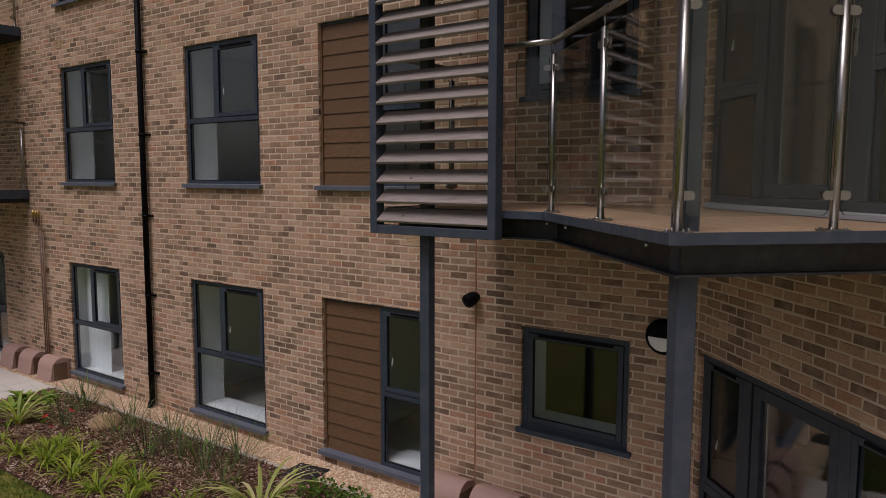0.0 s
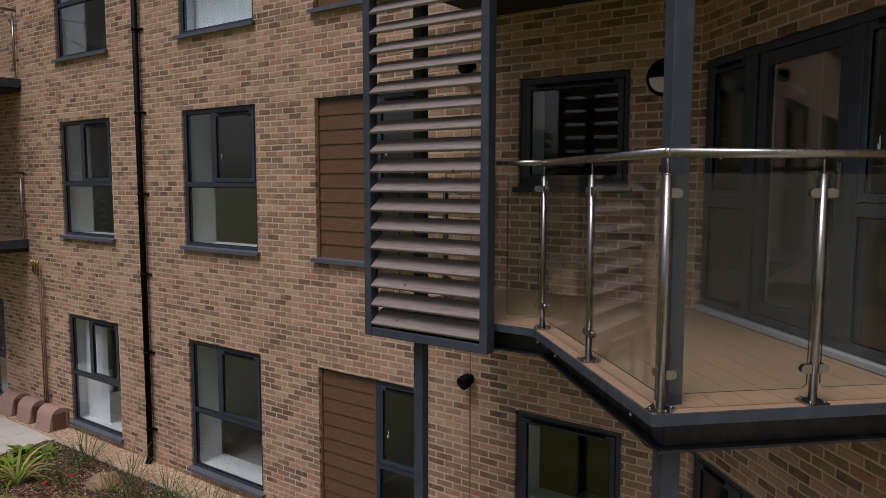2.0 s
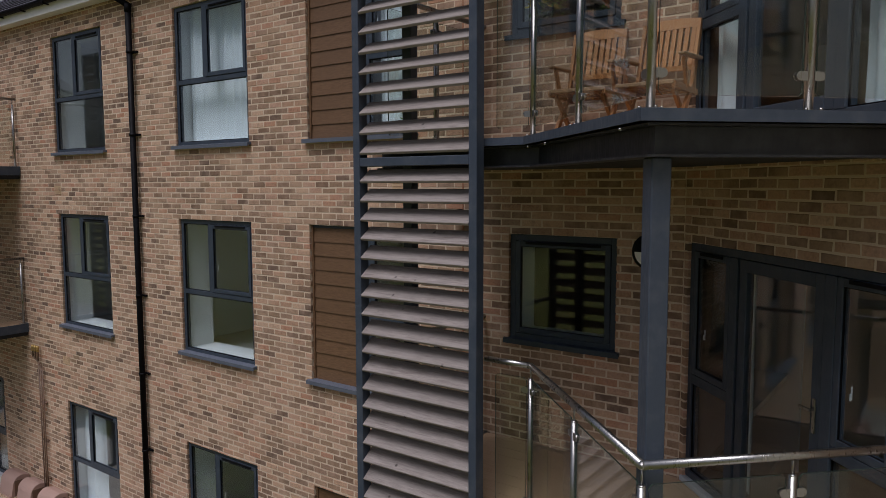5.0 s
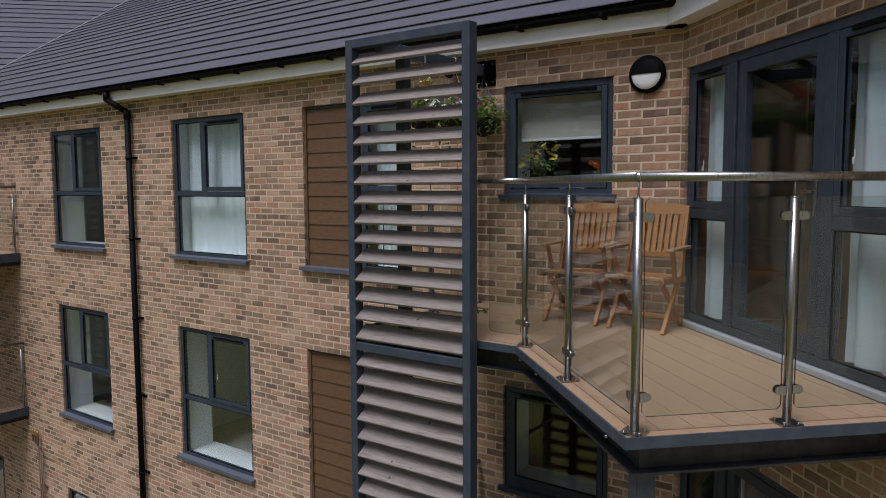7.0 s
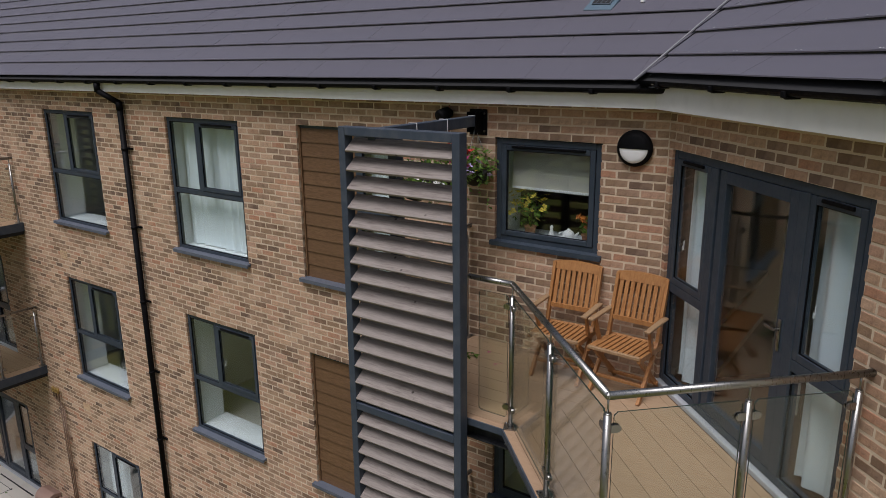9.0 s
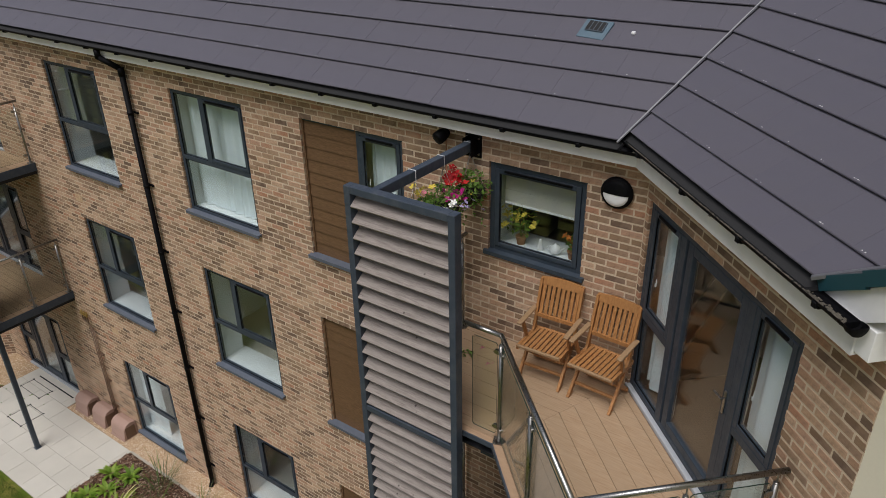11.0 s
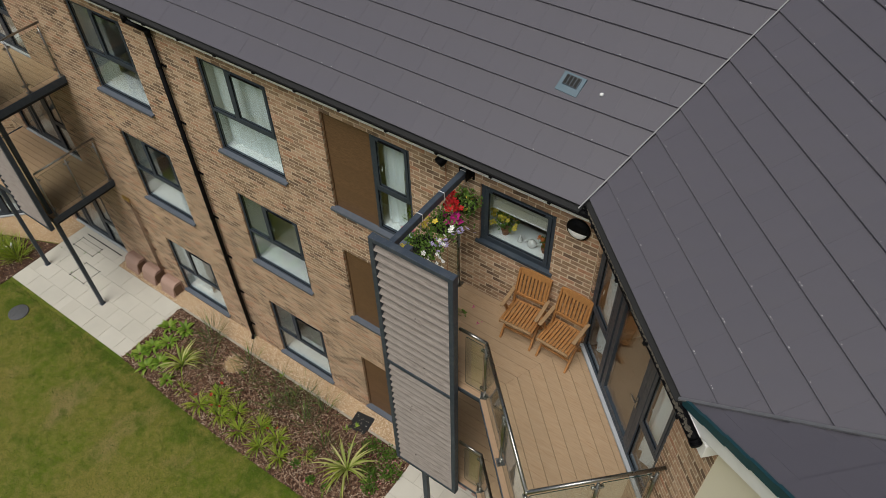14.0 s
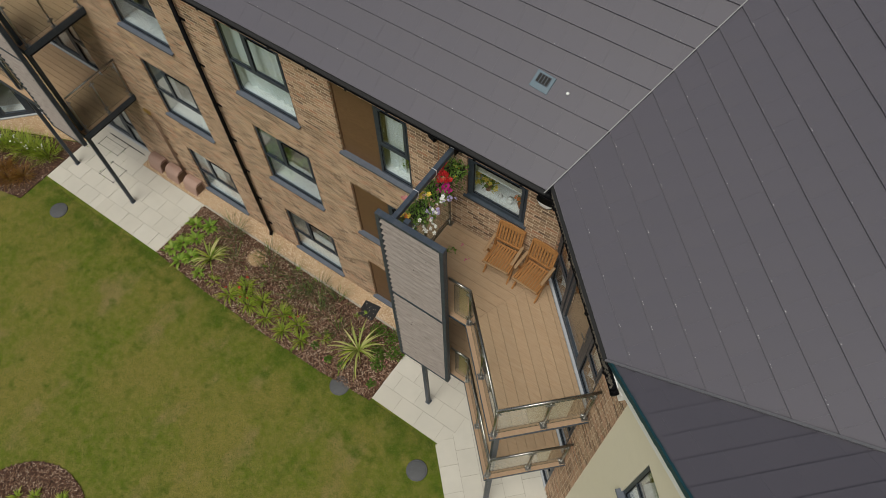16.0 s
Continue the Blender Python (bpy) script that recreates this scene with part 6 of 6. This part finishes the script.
for k, (x, y, r) in enumerate(((-3.84, -0.76, 0.25), (-3.42, -0.72, 0.26), (-3.46, -1.20, 0.26), (-3.15, -1.97, 0.14), (-4.44, -2.08, 0.12), (-4.06, -2.02, 0.13), (-3.12, -1.0, 0.24), (-3.30, -1.50, 0.20), (-4.95, -1.98, 0.12))):
    rng = random.Random(140 + k)
    root = thing("ground_cover", "low green shrub with tiny pink flowers in the bark", "shrub", Matrix.Translation((x, y, 0.012)), "ground cover shrubs")
    bm = bmesh.new()
    leaf_cloud(bm, (0, 0, r * 0.35), (r, r, r * 0.45), int(900 * r), 0.055, rng)
    for _ in range(8):
        a = rng.uniform(0, 6.3)
        tube(bm, (0, 0, 0), (0.7 * r * math.cos(a), 0.7 * r * math.sin(a), 0.5 * r), 0.004, 5)
    part("foliage", bm, M["leaf_cover"], root)
    blossoms(root, [(rng.uniform(-r, r), rng.uniform(-r, r), r * rng.uniform(0.3, 0.75)) for _ in range(9)], 0.014, "f_pink", rng)
mound = thing("dry_mound", "rounded straw-coloured dry plant tuft in the bark", "plant", Matrix.Translation((-7.92, -0.92, 0.0)))
bm = bmesh.new()
lathe(bm, [(0.24, 0.0), (0.22, 0.07), (0.15, 0.13), (0.06, 0.155)], 22)
for v in bm.verts:
    v.co += Vector((random.uniform(-1, 1), random.uniform(-1, 1), random.uniform(-0.5, 1))) * 0.014
part("core", bm, M["tan_mound"], mound)
bm = bmesh.new()
rng = random.Random(9)
for _ in range(260):
    a, r = rng.uniform(0, 6.3), 0.23 * rng.random() ** 0.5
    blade(bm, (r * math.cos(a), r * math.sin(a), 0.13 * (1 - (r / 0.25) ** 2)), a, 0.09, 0.008, rng.uniform(0.2, 1.2), 1.0, rng, 2)
tagged(part("stems", bm, M["pebble"], mound), kind="stuff")

# beds beyond: a rust-coloured one by the far wing, a round one out on the lawn
sheet([(-19.5, -4.3), (-15.0, -3.3), (-14.98, -0.9), (-17.4, -1.9)], 0.012, "soil", "flower_bed", "far bark bed beside the second patio", "flower bed")
sheet([(-17.6, -1.95), (-14.98, -0.85), (-14.98, 0.0), (-16.2, 0.0), (-19.5, -3.3)], 0.010, "gravel_bed", "gravel_strip", "golden gravel along the far wing", "gravel")
for k, (x, y) in enumerate(((-16.9, -2.3), (-16.4, -2.05), (-16.0, -1.95), (-15.5, -1.85))):
    strap_plant("ornamental_grass", x, y, 150, 0.6, 0.02, "leaf_lily", "tall green flowering clump in the far bed", "plant", 170 + k, 1.0, ("f_petal", 9), None, 0.25, "far bed clumps")
for k, (x, y) in enumerate(((-16.2, -2.85), (-15.5, -2.75), (-16.8, -3.1), (-15.8, -3.05))):
    strap_plant("rust_grass", x, y, 170, 0.42, 0.012, "grass_rust", "rust-orange ornamental grass tuft in the far bed", "grass", 180 + k, 1.9, None, None, 0.2, "rust grasses")
ROUND = (-7.69, -9.29, 1.55)
sheet([(ROUND[0] + ROUND[2] * math.cos(2 * math.pi * k / 40) * (1 + 0.02 * math.sin(5 * k)), ROUND[1] + ROUND[2] * math.sin(2 * math.pi * k / 40)) for k in range(40)], 0.012, "soil", "flower_bed", "round bark bed out on the lawn", "flower bed")
for k, (x, y) in enumerate(((-7.91, -8.54), (-7.34, -8.24), (-6.98, -8.3), (-8.24, -8.79), (-6.74, -8.64), (-7.64, -9.14))):
    strap_plant("day_lily", x, y, 34, 0.22, 0.03, "leaf_lily", "small light green clump in the round bed", "plant", 190 + k, 1.7, None, None, 0.06, "round bed clumps")


def scatter(name, label, category, mat, count, place, make, seed):
    """Many loose pieces as one mesh."""
    rng = random.Random(seed)
    verts, faces = [], []
    for _ in range(count):
        p = place(rng)
        if p is None:
            continue
        v, f = make(rng)
        n0 = len(verts)
        verts += [(x + p[0], y + p[1], z + p[2]) for x, y, z in v]
        faces += [tuple(i + n0 for i in q) for q in f]
    me = bpy.data.meshes.new(name)
    me.from_pydata(verts, [], faces)
    me.materials.append(M[mat])
    return tagged(part(name, me, None), label, category, kind="stuff")


def inside(poly, x, y):
    hit = False
    for (x0, y0), (x1, y1) in zip(poly, poly[1:] + poly[:1]):
        if (y0 > y) != (y1 > y) and x < (x1 - x0) * (y - y0) / (y1 - y0) + x0:
            hit = not hit
    return hit


def pebble(rng):
    s = rng.uniform(0.006, 0.016)
    a, b, c = s * rng.uniform(0.8, 1.5), s * rng.uniform(0.8, 1.3), s * 0.7
    t = rng.uniform(0, 6.3)
    ct, st = math.cos(t), math.sin(t)
    v = [(a * ct, a * st, 0), (-b * st, b * ct, 0.002), (-a * ct, -a * st, 0), (b * st, -b * ct, 0.001), (0, 0, c), (0, 0, -c)]
    return v, [(0, 1, 4), (1, 2, 4), (2, 3, 4), (3, 0, 4), (1, 0, 5), (2, 1, 5), (3, 2, 5), (0, 3, 5)]


def chip(rng):
    l, w, h = rng.uniform(0.02, 0.10), rng.uniform(0.006, 0.018), 0.004
    m = Euler((rng.uniform(-0.5, 0.5), rng.uniform(-0.5, 0.5), rng.uniform(0, 6.3))).to_matrix()
    v = [tuple(m @ Vector((sx * l / 2, sy * w / 2, sz * h))) for sz in (-1, 1) for sx, sy in ((-1, -1), (1, -0.7), (0.8, 1), (-1, 0.8))]
    return v, [(4, 5, 6, 7), (0, 1, 5, 4), (1, 2, 6, 5), (2, 3, 7, 6), (3, 0, 4, 7)]


def tuft(rng):
    v, f = [], []
    for k in range(2):
        a, h = rng.uniform(0, 6.3), rng.uniform(0.015, 0.045)
        dx, dy = math.cos(a), math.sin(a)
        n0 = len(v)
        v += [(-dy * 0.004, dx * 0.004, 0), (dy * 0.004, -dx * 0.004, 0), (dx * 0.02, dy * 0.02, h)]
        f.append((n0, n0 + 1, n0 + 2))
    return v, f


scatter("gravel", "loose golden pea gravel along the wall", "gravel", "pebble", 15000, lambda r: (r.uniform(-10.3, -2.96), r.uniform(-0.43, -0.01), 0.016), pebble, 1)
scatter("gravel", "loose golden gravel round the meter boxes", "gravel", "pebble", 4000, lambda r: (r.uniform(-12.88, -10.3), r.uniform(-0.44, -0.01), 0.016), pebble, 2)


def in_bed(r):
    x, y = r.uniform(-10.4, -2.9), r.uniform(-2.50, -0.50)
    return (x, y, 0.016 + r.random() * 0.012) if inside(BED, x, y) else None


def in_round(r):
    a, q = r.uniform(0, 6.3), ROUND[2] * math.sqrt(r.random())
    return (ROUND[0] + q * math.cos(a), ROUND[1] + q * math.sin(a), 0.018)


FAR_BED = [(-19.5, -4.3), (-15.0, -3.3), (-14.98, -0.9), (-17.4, -1.9)]


def in_far(r):
    x, y = r.uniform(-19.4, -15.0), r.uniform(-4.3, -0.9)
    return (x, y, 0.018) if inside(FAR_BED, x, y) else None


scatter("bark_chips", "shredded reddish-brown bark mulch over the bed", "bark mulch", "chip", 38000, in_bed, chip, 3)
def weed(rng):
    v, f = [], []
    for k in range(7):
        a, h, w = rng.uniform(0, 6.3), rng.uniform(0.03, 0.13), rng.uniform(0.008, 0.02)
        dx, dy, n0 = math.cos(a), math.sin(a), len(v)
        v += [(0, 0, 0), (dx * h * 0.5 - dy * w, dy * h * 0.5 + dx * w, h * 0.6), (dx * h, dy * h, h * 0.75), (dx * h * 0.5 + dy * w, dy * h * 0.5 - dx * w, h * 0.6)]
        f.append((n0, n0 + 1, n0 + 2, n0 + 3))
    return v, f


scatter("weeds", "small green seedlings among the bark", "weeds", "leaf_broad", 40, in_bed, weed, 10)
scatter("bark_chips", "bark mulch over the round bed", "bark mulch", "chip", 12000, in_round, chip, 4)
scatter("bark_chips", "bark mulch over the far bed", "bark mulch", "chip", 9000, in_far, chip, 5)


def on_lawn(r):
    x = r.uniform(-15.5, 2.5)
    y = -2.3 - 7.5 * r.random() ** 1.6
    if inside(BED, x, y) or y > -2.42 and x < -10.2 or (x + y) * ROOT2 > -2.36 or (y > -2.3):
        return None
    if (x - ROUND[0]) ** 2 + (y - ROUND[1]) ** 2 < ROUND[2] ** 2:
        return None
    return (x, y, -0.012)


scatter("grass_blades", "short mown grass blades of the lawn", "grass", "blade", 80000, on_lawn, tuft, 6)

def moss(rng):
    v = [(0, 0, 0.012)]
    for k in range(7):
        a, q = 2 * math.pi * k / 7, rng.uniform(0.006, 0.026)
        v.append((q * math.cos(a) * rng.uniform(1, 2.2), q * math.sin(a), -0.001))
    return v, [(0, 1 + k, 1 + (k + 1) % 7) for k in range(7)]


def on_joint(r):
    k = r.choice((2, 3, 3, 4))
    y = -2.34 + 0.47 * k
    if r.random() < 0.45:
        return (-14.95 + 0.6 * r.randrange(1, 4) - (0.3 if k % 2 else 0.0), y + r.uniform(0.02, 0.45), 0.031)
    x = r.gauss(-13.7, 0.5)
    return (x, y + r.uniform(-0.008, 0.008), 0.031) if -14.8 < x < -12.95 else None


def on_tiles(r):
    k = r.randrange(1, 15)
    if r.random() < 0.4:
        q = k * GAUGE + 0.046
        u = r.uniform(-9.0, VM0 + KM * q)
        return tuple(main_w(u, q + 0.012, TAN_R * (q + 0.012) + 0.034))
    q = k * GAUGE * R_PITCH - 0.0516
    u = round(r.uniform(VW0 - KW * q, G_S0 + GV * q) / TILE_W) * TILE_W - 0.17 * (k % 2) + r.uniform(-0.03, 0.03)
    return tuple(wing_w(u, q + 0.012, TAN_W * (q + 0.012) + 0.034)) if VW0 - KW * q + 0.1 < u < G_S0 + GV * q - 0.1 else None


def in_gutter(r):
    p = WING @ Vector((r.uniform(0.02, 2.9), -0.243 + r.gauss(0, 0.012), 8.718 + WING_UP + 0.008 * r.random()))
    return tuple(p)


M["silt"] = plain("gutter_silt", (0.085, 0.075, 0.06), 0.95, 0.5, 40, 0.6)
scatter("gutter_silt", "dark silt and moss lying in the wing's gutter", "silt", "silt", 900, in_gutter, pebble, 21)
scatter("roof_specks", "tiny pale specks along the roof tile edges", "specks", "ceramic", 420, on_tiles, speck, 9)
GRAVEL_FAR = [(-17.6, -1.95), (-14.98, -0.85), (-14.98, 0.0), (-16.2, 0.0), (-19.5, -3.3)]


def in_far_gravel(r):
    x, y = r.uniform(-18.5, -15.0), r.uniform(-2.4, -0.02)
    return (x, y, 0.014) if inside(GRAVEL_FAR, x, y) and not inside(FAR_BED, x, y) else None


scatter("gravel", "loose golden gravel at the foot of the far wing", "gravel", "pebble", 16000, in_far_gravel, pebble, 14)
scatter("moss", "dark moss and weeds in the paving joints", "moss", "leaf_cover", 12, on_joint, moss, 8)

# ---- trees across the lawn, seen in the window panes ----
rng = random.Random(77)
tree = thing("tree", "broad leafy green tree across the lawn", "tree", Matrix.Translation((-30, -52, 0)), "trees across the lawn")
bm = bmesh.new()
tube(bm, (0, 0, -0.1), (0.1, 0.05, 3.2), 0.28, 10, 0.19)
for k in range(9):
    a, h = rng.uniform(0, 6.3), rng.uniform(2.2, 4.0)
    tip = (2.2 * math.cos(a), 2.2 * math.sin(a), h + rng.uniform(1.8, 3.6))
    tube(bm, (0.08, 0.04, h), tip, 0.09, 7, 0.02)
part("trunk", bm, M["bark"], tree)
bm = bmesh.new()
for k in range(26):
    a, r, h = rng.uniform(0, 6.3), rng.uniform(0.4, 3.0), rng.uniform(2.6, 8.6)
    r *= 1 - abs(h - 5.2) / 6.5
    leaf_cloud(bm, (r * math.cos(a), r * math.sin(a), h), (1.2, 1.2, 0.95), 150, 0.42, rng, 0.2)
part("crown", bm, M["leaf_tree"], tree)
for k, (x, y, s, r) in enumerate(((-58, -33, 1.0, 40), (-41, -46, 1.1, 10), (-19, -58, 1.1, 100), (-8, -55, 0.85, 170), (3, -60, 1.05, 230), (15, -56, 0.95, 300), (28, -50, 0.9, 20), (-66, -16, 1.1, 70))):
    copy_thing(tree, Matrix.Translation((x, y, 0)) @ Matrix.Rotation(radians(r), 4, "Z") @ Matrix.Scale(0.58 * s, 4))


# ---- single pieces, last ----
def brick_mesh(length, high, name="brick"):
    """A brick's face and sides with a small chamfer, from its lower left corner."""
    c, d = 0.0035, 0.1

    def j():
        return random.uniform(-0.0032, 0.0032)
    f = [(c + j(), 0, c + j()), (length - c + j(), 0, c + j()), (length - c + j(), 0, high - c + j()), (c + j(), 0, high - c + j())]
    g = [(j(), c, j()), (length + j(), c, j()), (length + j(), c, high + j()), (j(), c, high + j())]
    h = [(0, d, 0), (length, d, 0), (length, d, high), (0, d, high)]
    v = f + g + h
    faces = [(0, 1, 2, 3)] + [(4 + i, 4 + (i + 1) % 4, (i + 1) % 4, i) for i in range(4)] + [(8 + i, 8 + (i + 1) % 4, 4 + (i + 1) % 4, 4 + i) for i in range(4)]
    return v, faces


def lay_bricks(root, u0, u1, z1, holes, near):
    """Stretcher bond over a wall, cut at its openings; the bricks of the near stretch are objects, the rest one mesh."""
    cache, verts, faces, count = {}, [], [], 0
    for k in range(-1, int(z1 / 0.075) + 1):
        za, high = k * 0.075 + 0.0075, 0.0605
        if za + high > z1 + 0.02:
            break
        spans, cut = [(u0, u1)], []
        for h in holes:
            if h[2] < za + high and za < h[3]:
                spans = [p for a, b in spans for p in ((a, min(b, h[0])), (max(a, h[1]), b)) if p[1] - p[0] > 0.02]
                # split bricks under a sill or over a head
                if h[2] - za > 0.042:
                    cut.append((h[0], h[1], za, h[2] - 0.03))
                if za + high - h[3] > 0.012:
                    cut.append((h[0], h[1], h[3] + 0.002, za + high))
        runs = [(a, b, za, za + high) for a, b in spans] + cut
        u = math.floor(u0 / 0.225) * 0.225 - (0.1125 if k % 2 else 0.0)
        while u < u1:
            for a, b, zlo, zhi in runs:
                p, q = max(u + 0.008, a), min(u + 0.217, b)
                if q - p > 0.025:
                    out = random.uniform(-0.0042, -0.0012)
                    j = random.uniform(-0.0018, 0.0018)
                    if near[0] < p < near[1] and near[2] < za < near[3] and count < 300 and zhi - zlo > 0.059:
                        count += 1
                        key = round(q - p, 3)
                        if key not in cache:
                            me = bpy.data.meshes.new("brick")
                            bv, bf = brick_mesh(key, high)
                            me.from_pydata(bv, [], bf)
                            me.materials.append(M["brick_one"])
                            cache[key] = me
                        ob = part("brick", cache[key], None, root)
                        ob.matrix_basis = Matrix.Translation((p, out, za + j))
                    else:
                        bv, bf = brick_mesh(q - p, zhi - zlo + random.uniform(-0.002, 0.002))
                        n0 = len(verts)
                        verts += [(x + p, y + out, z + zlo + (j if zhi - zlo > 0.059 else 0.0)) for x, y, z in bv]
                        faces += [tuple(i + n0 for i in f) for f in bf]
            u += 0.225
    me = bpy.data.meshes.new("brickwork")
    me.from_pydata(verts, [], faces)
    me.materials.append(M["brick"])
    tagged(part("brickwork", me, None, root), kind="stuff")


lay_bricks(wall_main, FAR_X + 0.0, -0.004, WALL_TOP, HOLES_MAIN, (-2.6, 0.0, 6.1, 8.6))
lay_bricks(wall_wing, 0.004, CREAM_S, WALL_TOP, HOLES_WING, (-0.1, 3.1, 6.0, 8.6))
lay_bricks(wall_far, -8.0, -0.012, WALL_TOP, HOLES_FAR, (0, 0, 0, 0))

for name, root, pieces, mat in LATER:
    for piece in pieces:
        if mat == "slab":
            poly, z, m = piece
            bm = bmesh.new()
            prism(bm, poly, z - 0.035, z)
            part(name, bm, M[mat], root, m=m)
        else:
            top, bot = piece
            me = bpy.data.meshes.new(name)
            k = len(top)
            o = top[0]
            me.from_pydata([p - o for p in top + bot], [], [tuple(range(k))] + [(i, k + i, k + (i + 1) % k, (i + 1) % k) for i in range(k)])
            me.materials.append(M[mat])
            part(name, me, None, root, m=Matrix.Translation(o))
